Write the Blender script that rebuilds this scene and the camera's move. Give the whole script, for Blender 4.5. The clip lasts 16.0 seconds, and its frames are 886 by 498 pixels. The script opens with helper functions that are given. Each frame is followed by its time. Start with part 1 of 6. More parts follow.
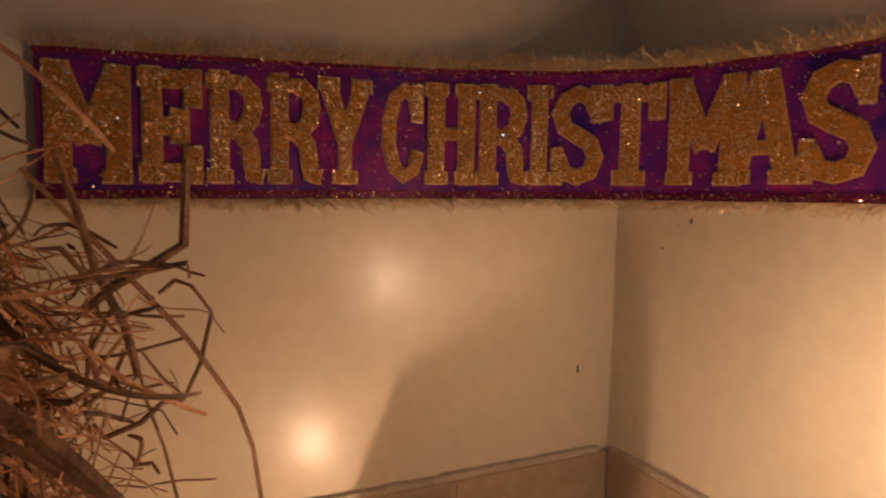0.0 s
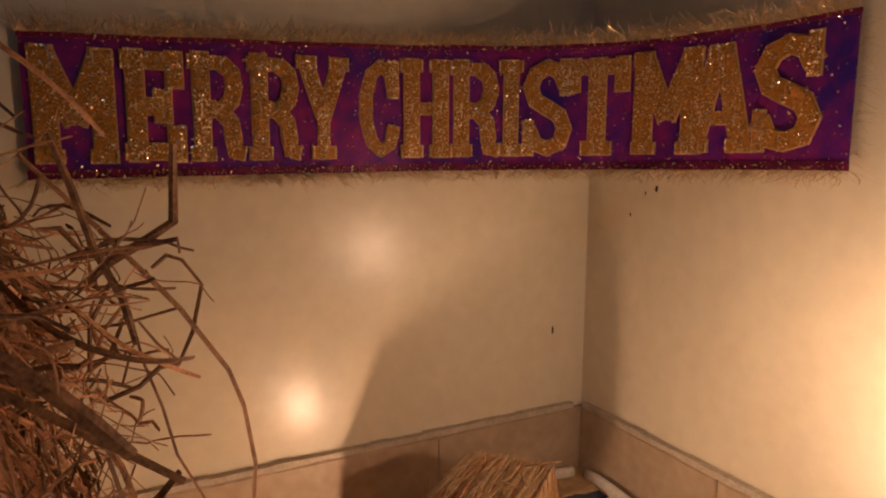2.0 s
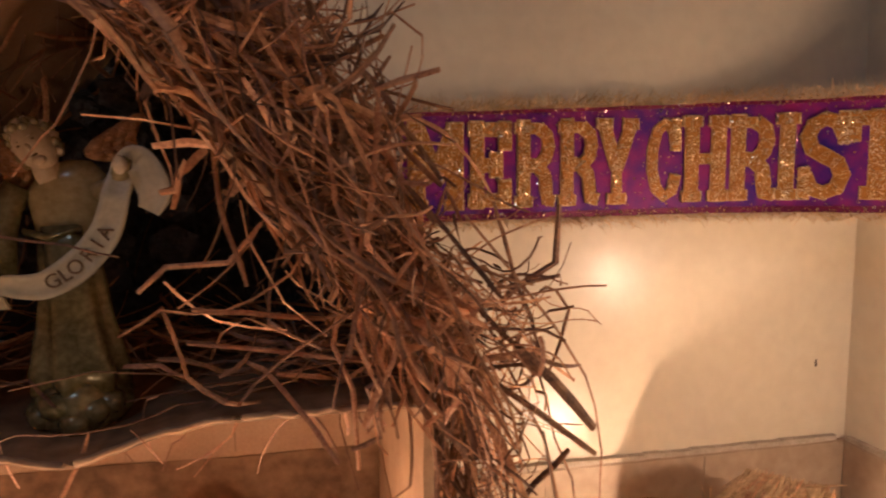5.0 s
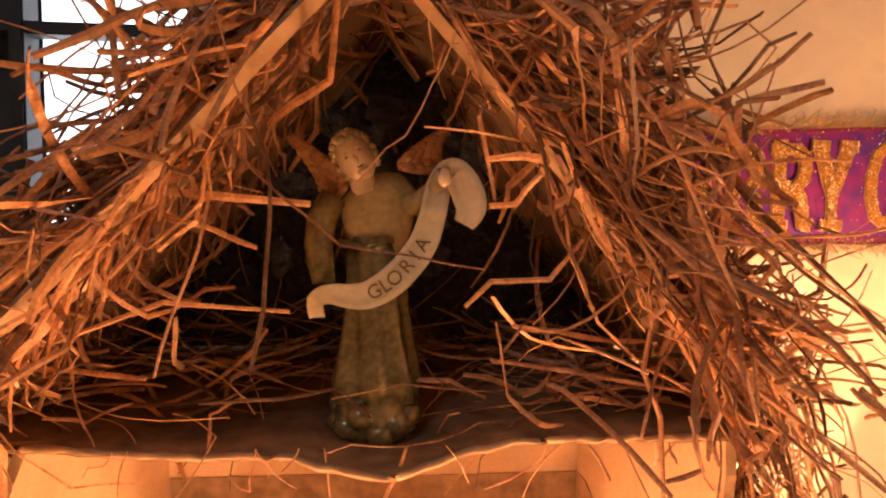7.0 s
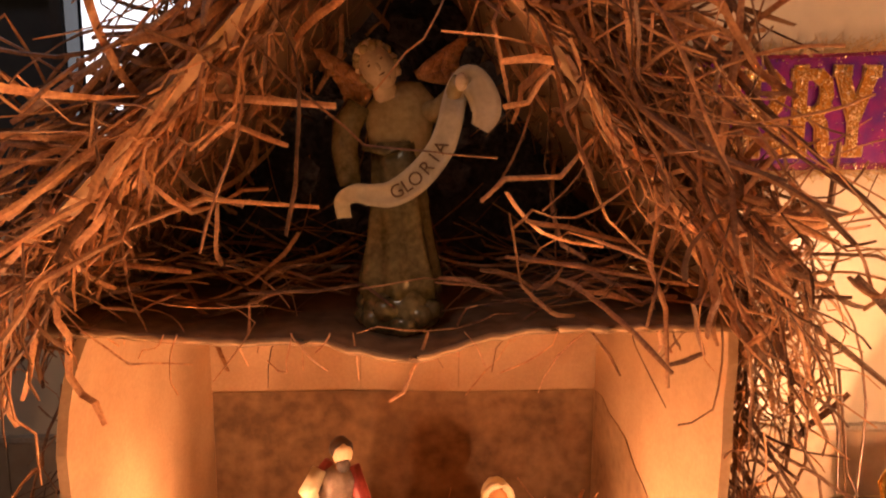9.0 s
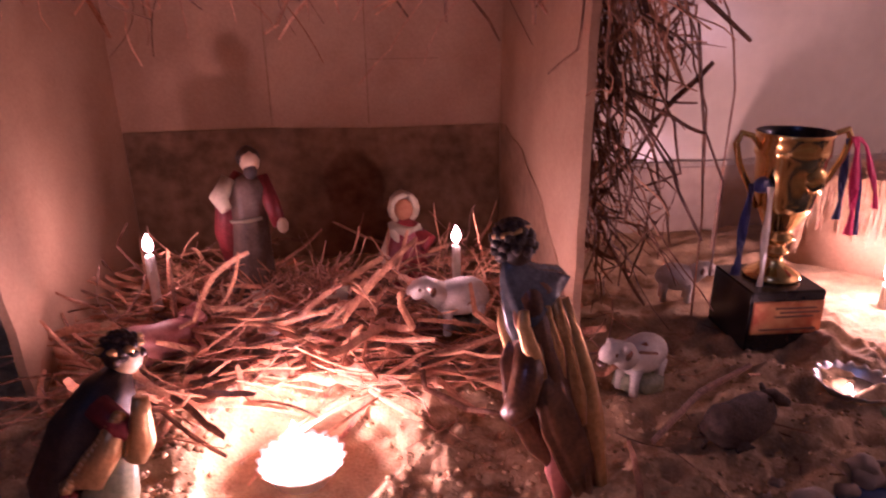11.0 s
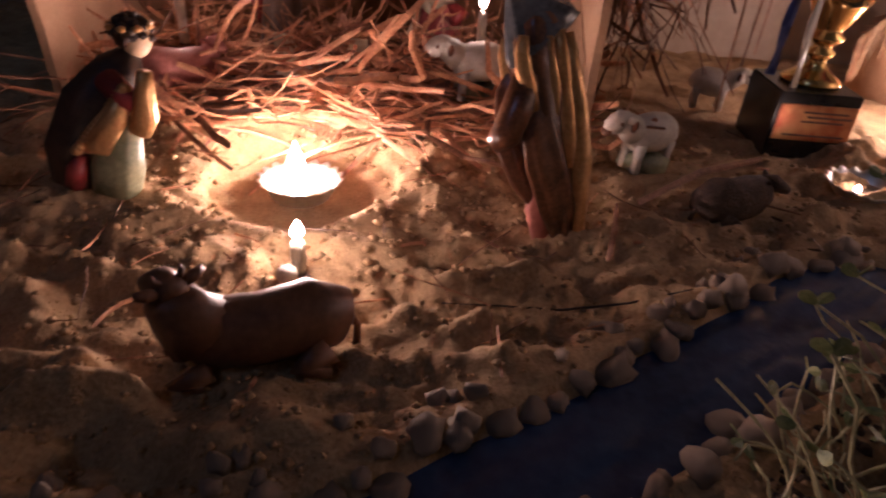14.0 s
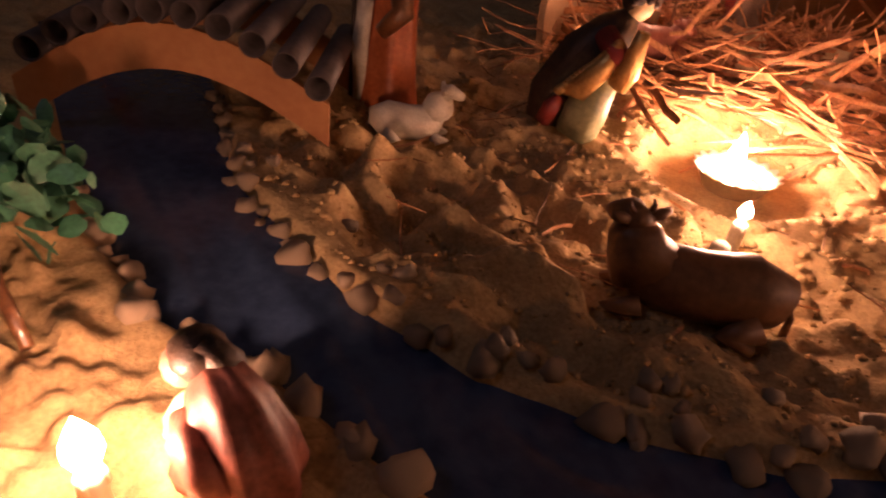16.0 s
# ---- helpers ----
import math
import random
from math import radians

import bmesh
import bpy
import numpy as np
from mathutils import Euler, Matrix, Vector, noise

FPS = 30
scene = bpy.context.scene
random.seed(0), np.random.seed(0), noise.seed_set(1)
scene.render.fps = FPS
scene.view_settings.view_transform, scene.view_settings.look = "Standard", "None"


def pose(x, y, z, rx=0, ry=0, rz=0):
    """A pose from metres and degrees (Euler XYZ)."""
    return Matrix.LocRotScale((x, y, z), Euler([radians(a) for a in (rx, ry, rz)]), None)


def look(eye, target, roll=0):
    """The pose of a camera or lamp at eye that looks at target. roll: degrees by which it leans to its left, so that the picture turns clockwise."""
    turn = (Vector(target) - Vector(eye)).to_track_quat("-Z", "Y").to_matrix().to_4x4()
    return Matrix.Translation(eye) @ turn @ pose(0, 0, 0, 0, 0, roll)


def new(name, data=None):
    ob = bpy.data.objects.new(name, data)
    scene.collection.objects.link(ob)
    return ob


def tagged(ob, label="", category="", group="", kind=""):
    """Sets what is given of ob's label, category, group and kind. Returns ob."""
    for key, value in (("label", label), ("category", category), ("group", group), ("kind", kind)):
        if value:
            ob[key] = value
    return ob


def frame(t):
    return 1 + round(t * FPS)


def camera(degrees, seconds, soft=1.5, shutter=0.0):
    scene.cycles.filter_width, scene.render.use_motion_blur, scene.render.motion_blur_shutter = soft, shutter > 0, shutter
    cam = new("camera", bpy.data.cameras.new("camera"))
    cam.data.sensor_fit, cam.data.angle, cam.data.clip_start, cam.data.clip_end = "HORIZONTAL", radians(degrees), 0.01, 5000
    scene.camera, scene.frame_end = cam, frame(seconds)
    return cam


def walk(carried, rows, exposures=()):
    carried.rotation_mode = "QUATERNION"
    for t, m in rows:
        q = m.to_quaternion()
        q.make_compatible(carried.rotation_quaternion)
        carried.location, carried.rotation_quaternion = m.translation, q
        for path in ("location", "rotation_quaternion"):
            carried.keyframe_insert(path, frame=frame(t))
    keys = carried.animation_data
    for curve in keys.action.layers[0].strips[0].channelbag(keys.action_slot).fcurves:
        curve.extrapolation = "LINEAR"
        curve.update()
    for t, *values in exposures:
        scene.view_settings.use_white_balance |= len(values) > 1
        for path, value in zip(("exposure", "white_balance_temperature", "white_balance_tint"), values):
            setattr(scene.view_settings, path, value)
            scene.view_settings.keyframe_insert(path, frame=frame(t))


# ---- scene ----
PATH = [
    (0, (0.2843, -0.2601, 0.3683), (0.4139, 0.0091, 0.3403), 1.15),
    (0.5, (0.2912, -0.2668, 0.3633), (0.4417, -0.0095, 0.3298), 1.93),
    (1, (0.2833, -0.2610, 0.3585), (0.4250, 0.0010, 0.3220), 0.26),
    (1.5, (0.2803, -0.2907, 0.3765), (0.4136, -0.0252, 0.3348), -0.09),
    (2, (0.2801, -0.2908, 0.3739), (0.4141, -0.0259, 0.3310), 0.15),
    (2.5, (0.2762, -0.2938, 0.3792), (0.4092, -0.0280, 0.3381), 0.18),
    (3, (0.2597, -0.3041, 0.3809), (0.3863, -0.0349, 0.3421), 0.43),
    (3.5, (0.2411, -0.3248, 0.3782), (0.3578, -0.0519, 0.3352), 0.40),
    (4, (0.2111, -0.3603, 0.3759), (0.3119, -0.0810, 0.3325), 0.99),
    (4.5, (0.1735, -0.3721, 0.3842), (0.2513, -0.0845, 0.3488), 0.91),
    (5, (0.1306, -0.3549, 0.4005), (0.1898, -0.0626, 0.3676), -0.49),
    (7.5, (0.0008, -0.3261, 0.3944), (0.0195, -0.0275, 0.3720), 0.72),
    (8, (0.0057, -0.3385, 0.3876), (0.0191, -0.0399, 0.3613), 0.08),
    (10.3, (0.0214, -0.3738, 0.3022), (0.0336, -0.0864, 0.2170), 0.33),
    (10.5, (0.0350, -0.3826, 0.2857), (0.0563, -0.0987, 0.1909), -0.65),
    (11, (0.0504, -0.4071, 0.2459), (0.0826, -0.1268, 0.1439), -0.67),
    (11.5, (0.0777, -0.3926, 0.2279), (0.1524, -0.1266, 0.1109), -0.84),
    (12, (0.0992, -0.3789, 0.2160), (0.2004, -0.1360, 0.0720), -0.89),
    (12.5, (0.1161, -0.3891, 0.2047), (0.2213, -0.1524, 0.0532), 0.57),
    (13, (0.1080, -0.4121, 0.1941), (0.1887, -0.1697, 0.0367), 1.30),
    (13.5, (0.0972, -0.4337, 0.1841), (0.1435, -0.1816, 0.0283), 2.44),
    (14, (0.0844, -0.4470, 0.1790), (0.0923, -0.1924, 0.0206), 4.69),
    (14.5, (0.0722, -0.4541, 0.1750), (0.0405, -0.2099, 0.0036), 6.09),
    (15, (0.0617, -0.4674, 0.1718), (-0.0069, -0.2325, -0.0018), 7.18),
    (15.5, (0.0525, -0.4746, 0.1683), (-0.0499, -0.2519, -0.0047), 7.24),
    (16, (0.0397, -0.4897, 0.1607), (-0.0866, -0.2756, -0.0072), 7.12),
]
cam = camera(68.8, 16.0, soft=2.0, shutter=0.3)
walk(cam, [(t, look(eye, target, roll)) for t, eye, target, roll in PATH],
     exposures=[(0, 0.4, 5400, 6), (1.5, 0.36, 5400, 6), (3, 0.42, 5450, 9), (4, 0.55, 5650, 10), (4.5, 1.0, 5400, 5), (5, 1.45, 4900, 5), (6.2, 1.9, 6500, 20), (7.5, 2.7, 7400, 28), (8, 2.65, 7400, 29),
                (10.3, 0.72, 7300, 33), (10.5, 0.65, 5900, 41), (11, 0.05, 4700, 65), (11.5, -0.35, 4650, 65), (12, 0.0, 4600, 27), (12.5, 0.28, 4550, 3), (13, 0.1, 4700, 10),
                (13.5, -0.2, 4700, 15), (14, -0.4, 4400, 20), (14.5, -0.4, 4700, 35), (15, -0.3, 7000, 50), (15.5, -0.05, 7600, 35), (16, 0.1, 6500, 40)])

# ---- world ----
world = bpy.data.worlds.new("night")
scene.world = world
world.use_nodes = True
world.node_tree.nodes["Background"].inputs[0].default_value = (0.45, 0.55, 0.8, 1)
world.node_tree.nodes["Background"].inputs[1].default_value = 0.15

ROOM_LAMP = 1.5
lamp = bpy.data.lights.new("room_lamp", "AREA")
lamp.energy, lamp.color, lamp.size = ROOM_LAMP, (0.72, 0.82, 1.0), 0.5
lamp_ob = new("room_lamp", lamp)
lamp_ob.matrix_world = look((-0.9, -1.6, 2.2), (0.1, -0.1, 0.1))

# strengths of the flames
FLAME = {"tall": 920.0, "block": 860.0, "bowl": 860.0, "left": 200.0, "right": 170.0, "small": 500.0, "dish": 220.0, "bank": 420.0}
FLAME_COLOUR = (1.0, 0.56, 0.30)


# ---- materials ----
def surface(name, dark, light, scale=60.0, rough=0.7, bump=0.3, depth=0.001, metal=0.0, spot=None, fine=6.0, vary=0.0, coat=0.0, trans=0.0):
    m = bpy.data.materials.new(name)
    m.use_nodes = True
    nt, b = m.node_tree, m.node_tree.nodes["Principled BSDF"]
    co = nt.nodes.new("ShaderNodeTexCoord")
    big, small = nt.nodes.new("ShaderNodeTexNoise"), nt.nodes.new("ShaderNodeTexNoise")
    big.inputs["Scale"].default_value, big.inputs["Detail"].default_value = scale, 5
    small.inputs["Scale"].default_value, small.inputs["Detail"].default_value = scale * fine, 4
    nt.links.new(co.outputs["Object"], big.inputs["Vector"])
    nt.links.new(co.outputs["Object"], small.inputs["Vector"])
    mid = nt.nodes.new("ShaderNodeMix")
    mid.inputs[0].default_value = 0.45
    nt.links.new(big.outputs["Fac"], mid.inputs[2])
    nt.links.new(small.outputs["Fac"], mid.inputs[3])
    ramp = nt.nodes.new("ShaderNodeValToRGB")
    ramp.color_ramp.elements[0].position, ramp.color_ramp.elements[1].position = 0.36, 0.64
    ramp.color_ramp.elements[0].color, ramp.color_ramp.elements[1].color = (*dark, 1), (*light, 1)
    nt.links.new(mid.outputs[0], ramp.inputs[0])
    out = ramp.outputs[0]
    if vary:
        info, geo = nt.nodes.new("ShaderNodeObjectInfo"), nt.nodes.new("ShaderNodeNewGeometry")
        add, hsv, span = nt.nodes.new("ShaderNodeMath"), nt.nodes.new("ShaderNodeHueSaturation"), nt.nodes.new("ShaderNodeMapRange")
        add.operation = "ADD"
        nt.links.new(info.outputs["Random"], add.inputs[0])
        nt.links.new(geo.outputs["Random Per Island"], add.inputs[1])
        span.inputs["From Max"].default_value = 2.0
        span.inputs["To Min"].default_value, span.inputs["To Max"].default_value = 1 - vary, 1 + vary
        nt.links.new(add.outputs[0], span.inputs["Value"])
        nt.links.new(span.outputs[0], hsv.inputs["Value"])
        nt.links.new(out, hsv.inputs["Color"])
        out = hsv.outputs[0]
    if spot:
        vor, lim, mix = nt.nodes.new("ShaderNodeTexVoronoi"), nt.nodes.new("ShaderNodeMath"), nt.nodes.new("ShaderNodeMix")
        vor.inputs["Scale"].default_value = spot[1]
        lim.operation, lim.inputs[1].default_value = "LESS_THAN", spot[2]
        mix.data_type = "RGBA"
        nt.links.new(co.outputs["Object"], vor.inputs["Vector"])
        nt.links.new(vor.outputs["Distance"], lim.inputs[0])
        nt.links.new(lim.outputs[0], mix.inputs[0])
        nt.links.new(out, mix.inputs[6])
        mix.inputs[7].default_value = (*spot[0], 1)
        out = mix.outputs[2]
    nt.links.new(out, b.inputs["Base Color"])
    b.inputs["Roughness"].default_value, b.inputs["Metallic"].default_value = rough, metal
    b.inputs["Coat Weight"].default_value = coat
    b.inputs["Transmission Weight"].default_value = trans
    if bump:
        bn = nt.nodes.new("ShaderNodeBump")
        bn.inputs["Strength"].default_value, bn.inputs["Distance"].default_value = bump, depth
        nt.links.new(mid.outputs[0], bn.inputs["Height"])
        nt.links.new(bn.outputs[0], b.inputs["Normal"])
    return m


def glitter(name, dark, light, cell=1100.0, rough=0.25, scale=200, metal=0.3):
    m = surface(name, dark, light, scale, rough, 0, metal=metal)
    nt, b = m.node_tree, m.node_tree.nodes["Principled BSDF"]
    co, vor, bn = nt.nodes.new("ShaderNodeTexCoord"), nt.nodes.new("ShaderNodeTexVoronoi"), nt.nodes.new("ShaderNodeBump")
    vor.inputs["Scale"].default_value = cell
    bn.inputs["Strength"].default_value, bn.inputs["Distance"].default_value = 0.9, 0.0006
    nt.links.new(co.outputs["Object"], vor.inputs["Vector"])
    nt.links.new(vor.outputs["Color"], bn.inputs["Height"])
    nt.links.new(bn.outputs[0], b.inputs["Normal"])
    return m


def glow(name, colour, strength):
    m = bpy.data.materials.new(name)
    m.use_nodes = True
    b = m.node_tree.nodes["Principled BSDF"]
    b.inputs["Base Color"].default_value = (*colour, 1)
    b.inputs["Emission Color"].default_value, b.inputs["Emission Strength"].default_value = (*colour, 1), strength
    return m


M_WALL = surface("wall_paint", (0.64, 0.555, 0.40), (0.72, 0.635, 0.465), 4, 0.28, 0.12, 0.002, fine=14)
M_TILE = surface("skirting_tile", (0.35, 0.25, 0.155), (0.45, 0.34, 0.22), 14, 0.5, 0.2, 0.001, vary=0.2)
M_GROUT = surface("cement", (0.38, 0.31, 0.22), (0.56, 0.48, 0.36), 60, 0.9, 0.6, 0.002)
M_FLOOR = surface("floor_tile", (0.10, 0.07, 0.05), (0.18, 0.13, 0.09), 8, 0.4, 0.1)
M_CEIL = surface("ceiling_paint", (0.5, 0.46, 0.4), (0.6, 0.56, 0.48), 4, 0.9, 0.1)
M_SAND = surface("sand", (0.32, 0.20, 0.085), (0.57, 0.39, 0.18), 55, 0.95, 0.7, 0.0025, fine=9, spot=((0.16, 0.10, 0.06), 260, 0.07))
M_CARD = surface("cardboard", (0.42, 0.25, 0.12), (0.52, 0.33, 0.17), 25, 0.75, 0.15, 0.001, fine=14)
# two browns darker than M_CARD: side flap and creases, then back flap and top
M_CARD_MID = surface("mid_cardboard", (0.27, 0.155, 0.07), (0.44, 0.27, 0.13), 22, 0.8, 0.3, 0.001, fine=5)
M_CARD_DARK = surface("dark_cardboard", (0.14, 0.075, 0.03), (0.33, 0.19, 0.085), 18, 0.85, 0.3, 0.002, fine=5)
# bluish dark tone stands in for the gable's dim, faintly lit depth
M_DARK = surface("dim_bluish_plastic", (0.04, 0.046, 0.058), (0.12, 0.125, 0.135), 24, 0.22, 0.8, 0.02)
M_STRAW = surface("straw", (0.30, 0.115, 0.045), (0.64, 0.34, 0.15), 90, 0.55, 0.4, 0.0006, vary=0.55)
M_STRAWD = surface("dry_stalk", (0.09, 0.04, 0.018), (0.30, 0.15, 0.065), 90, 0.6, 0.4, 0.0006, vary=0.6)
M_FOAM = surface("pale_foam_board", (0.72, 0.62, 0.44), (0.86, 0.77, 0.58), 40, 0.9, 0.4, 0.0008)
foam = M_FOAM.node_tree
thin, blend = foam.nodes.new("ShaderNodeBsdfTranslucent"), foam.nodes.new("ShaderNodeMixShader")
thin.inputs["Color"].default_value = (0.92, 0.86, 0.72, 1)
blend.inputs[0].default_value = 0.45
foam.links.new(foam.nodes["Principled BSDF"].outputs[0], blend.inputs[1])
foam.links.new(thin.outputs[0], blend.inputs[2])
foam.links.new(blend.outputs[0], foam.nodes["Material Output"].inputs[0])
M_PLANK = surface("cut_wood", (0.50, 0.36, 0.20), (0.66, 0.51, 0.32), 40, 0.7, 0.4, 0.0008, fine=5, vary=0.1)
M_WATER = surface("blue_plastic_sheet", (0.023, 0.041, 0.094), (0.048, 0.080, 0.165), 24, 0.2, 0.3, 0.003)
M_STONE = surface("pebble", (0.25, 0.175, 0.11), (0.50, 0.38, 0.26), 90, 0.75, 0.5, 0.001, vary=0.45)
M_WHITESTONE = surface("white_pebble", (0.55, 0.50, 0.42), (0.75, 0.70, 0.60), 80, 0.6, 0.4, 0.001, vary=0.2)
M_FOIL = surface("foil", (0.70, 0.68, 0.65), (0.88, 0.86, 0.82), 300, 0.3, 0.4, 0.0008, metal=1.0)
M_WAX = surface("wax", (0.62, 0.56, 0.44), (0.76, 0.70, 0.57), 80, 0.45, 0.3, 0.0008)
M_OIL = surface("melted_wax", (0.20, 0.15, 0.09), (0.32, 0.25, 0.16), 80, 0.12, 0.1, 0.0006)
M_WICK = surface("wick", (0.02, 0.015, 0.01), (0.05, 0.04, 0.03), 400, 0.9, 0.2)
M_GOLD = surface("trophy_gold", (0.80, 0.56, 0.16), (0.92, 0.68, 0.24), 40, 0.14, 0.05, 0.0005, metal=1.0)
M_BLACK = surface("black_lacquer", (0.012, 0.011, 0.010), (0.03, 0.026, 0.022), 60, 0.25, 0.1, 0.0005)
M_PLATE = surface("printed_brass_plate", (0.45, 0.13, 0.04), (0.75, 0.42, 0.14), 38, 0.3, 0.05, 0.0003, metal=0.6, fine=2)
M_PRINT = surface("plate_print", (0.10, 0.05, 0.03), (0.16, 0.08, 0.05), 200, 0.6, 0.1)
M_RED = surface("red_ribbon", (0.55, 0.02, 0.10), (0.75, 0.05, 0.16), 120, 0.35, 0.3, 0.0006)
M_NAVY = surface("navy_ribbon", (0.015, 0.02, 0.09), (0.03, 0.04, 0.16), 120, 0.35, 0.3, 0.0006)
M_CREAM = surface("cream_ribbon", (0.62, 0.55, 0.42), (0.75, 0.68, 0.54), 120, 0.4, 0.3, 0.0006)
M_PURPLE = glitter("purple_foil", (0.040, 0.012, 0.24), (0.34, 0.018, 0.18), 700, 0.33, 10)
M_MAROON = glitter("maroon_foil_edge", (0.12, 0.008, 0.05), (0.24, 0.015, 0.09), 700, 0.35)
M_LETTER = glitter("gold_glitter", (0.28, 0.11, 0.012), (0.58, 0.27, 0.04), 1000, 0.32, 420)
M_FLAKE = surface("glitter_flake", (0.90, 0.66, 0.36), (1.0, 0.85, 0.58), 200, 0.3, 0, metal=1.0)
M_SPARK = surface("bright_sequin", (0.95, 0.75, 0.45), (1.0, 0.9, 0.68), 200, 0.16, 0, metal=1.0)
M_TINSEL = surface("gold_tinsel", (0.60, 0.40, 0.18), (0.90, 0.68, 0.36), 200, 0.32, 0, metal=0.6, vary=0.4)
M_STAR = surface("pale_letter_rim", (0.50, 0.28, 0.10), (0.66, 0.42, 0.18), 200, 0.4, 0.1, metal=0.3)
M_FRAME = surface("dark_painted_frame", (0.010, 0.016, 0.020), (0.022, 0.032, 0.038), 20, 0.5, 0.2)
M_OLIVE = surface("olive_bronze_glaze", (0.11, 0.09, 0.03), (0.32, 0.26, 0.11), 50, 0.2, 0.3, 0.001, metal=0.25, coat=0.5)
M_BODICE = surface("pale_olive_glaze", (0.30, 0.22, 0.085), (0.50, 0.39, 0.18), 50, 0.24, 0.2, 0.001, coat=0.5)
M_SKIN = surface("ivory_glaze", (0.55, 0.40, 0.22), (0.72, 0.56, 0.34), 70, 0.45, 0.2, 0.0006)
M_WING = surface("copper_wing", (0.38, 0.17, 0.06), (0.72, 0.40, 0.18), 160, 0.35, 0.9, 0.002, metal=0.5)
M_SCROLL = surface("cream_scroll", (0.55, 0.46, 0.28), (0.70, 0.60, 0.38), 60, 0.5, 0.2, 0.0006)
M_INK = surface("brown_letters", (0.14, 0.08, 0.03), (0.22, 0.13, 0.06), 90, 0.7, 0.1)
M_GREY = surface("grey_brown_robe", (0.10, 0.065, 0.04), (0.20, 0.135, 0.09), 60, 0.5, 0.3, 0.001)
M_CRIMSON = surface("crimson_robe", (0.16, 0.02, 0.016), (0.33, 0.05, 0.04), 60, 0.45, 0.3, 0.001)
M_MAROON_ROBE = surface("maroon_robe", (0.12, 0.035, 0.025), (0.30, 0.10, 0.065), 60, 0.5, 0.4, 0.001)
M_RUST = surface("rust_robe", (0.34, 0.08, 0.02), (0.55, 0.16, 0.05), 60, 0.45, 0.3, 0.001)
M_PINK = surface("pink_glaze", (0.40, 0.14, 0.095), (0.58, 0.24, 0.165), 60, 0.4, 0.2, 0.001)
M_HAIR = surface("dark_hair", (0.02, 0.012, 0.008), (0.07, 0.04, 0.025), 160, 0.5, 0.6, 0.001)
M_BLUE = surface("slate_blue_glaze", (0.055, 0.06, 0.07), (0.18, 0.19, 0.20), 50, 0.16, 0.3, 0.001, coat=0.4)
M_BROWN = surface("brown_glaze", (0.07, 0.028, 0.012), (0.22, 0.095, 0.036), 70, 0.3, 0.5, 0.0015, coat=0.5)
M_GILT = surface("gilt", (0.50, 0.27, 0.08), (0.80, 0.50, 0.18), 70, 0.34, 0.5, 0.001, metal=0.55)
M_GREEN = surface("grey_green_glaze", (0.14, 0.15, 0.07), (0.32, 0.31, 0.17), 60, 0.4, 0.3, 0.001)
M_FLEECE = surface("white_fleece", (0.52, 0.46, 0.36), (0.72, 0.66, 0.54), 130, 0.55, 0.7, 0.0012)
M_COW = surface("tan_hide", (0.12, 0.055, 0.025), (0.22, 0.105, 0.048), 50, 0.5, 0.3, 0.001)
M_LEAF = surface("green_leaf", (0.025, 0.11, 0.06), (0.07, 0.24, 0.14), 90, 0.4, 0.3, 0.0006, vary=0.4)
M_SPROUT = surface("pale_stem", (0.34, 0.31, 0.13), (0.58, 0.52, 0.28), 120, 0.5, 0.1, vary=0.3)
M_COTYL = surface("sprout_leaf", (0.14, 0.17, 0.05), (0.34, 0.36, 0.13), 120, 0.5, 0.2, 0.0005, vary=0.5)
M_COMB = surface("combed_straw", (0.40, 0.26, 0.12), (0.64, 0.45, 0.24), 90, 0.6, 0.3, 0.0006, vary=0.22)
M_SOIL = surface("dark_soil", (0.035, 0.022, 0.014), (0.11, 0.07, 0.042), 120, 0.95, 0.8, 0.003, vary=0.4)
M_ORANGE = surface("orange_card", (0.42, 0.17, 0.06), (0.52, 0.24, 0.09), 30, 0.7, 0.15, 0.0008)
M_TUBE = surface("grey_paper_tube", (0.035, 0.028, 0.028), (0.075, 0.058, 0.056), 40, 0.7, 0.2, 0.0008, vary=0.25)
M_PANE = glow("moonlit_pane", (0.78, 0.92, 1.0), 0.5)
M_SHUTTER = surface("dark_shutter", (0.012, 0.022, 0.028), (0.022, 0.036, 0.045), 12, 0.6, 0.2)


# ---- building helpers ----
rng = random.Random(7)


def thing(name, base, label, category, group=""):
    e = new(name)
    e.location = base
    e.empty_display_size = 0.01
    return tagged(e, label, category, group)


def mesh_of(name, bm, mats, smooth=True):
    me = bpy.data.meshes.new(name)
    bm.to_mesh(me)
    bm.free()
    for m in mats if isinstance(mats, (list, tuple)) else [mats]:
        me.materials.append(m)
    if smooth:
        me.polygons.foreach_set("use_smooth", [True] * len(me.polygons))
    return me


def part(name, bm, mats, parent, label="", smooth=True, kind=""):
    ob = new(name, bm if isinstance(bm, bpy.types.Mesh) else mesh_of(name, bm, mats, smooth))
    ob.parent = parent
    if parent.parent is None:
        ob.matrix_parent_inverse = Matrix.Translation(-parent.location)
    return tagged(ob, label, kind=kind)


def solid(name, bm, mats, base, label, category, group="", smooth=True, kind=""):
    """A thing of one mesh, built at its place, with its origin at its base."""
    bmesh.ops.translate(bm, verts=bm.verts[:], vec=-Vector(base))
    ob = new(name, mesh_of(name, bm, mats, smooth))
    ob.location = base
    return tagged(ob, label, category, group, kind)


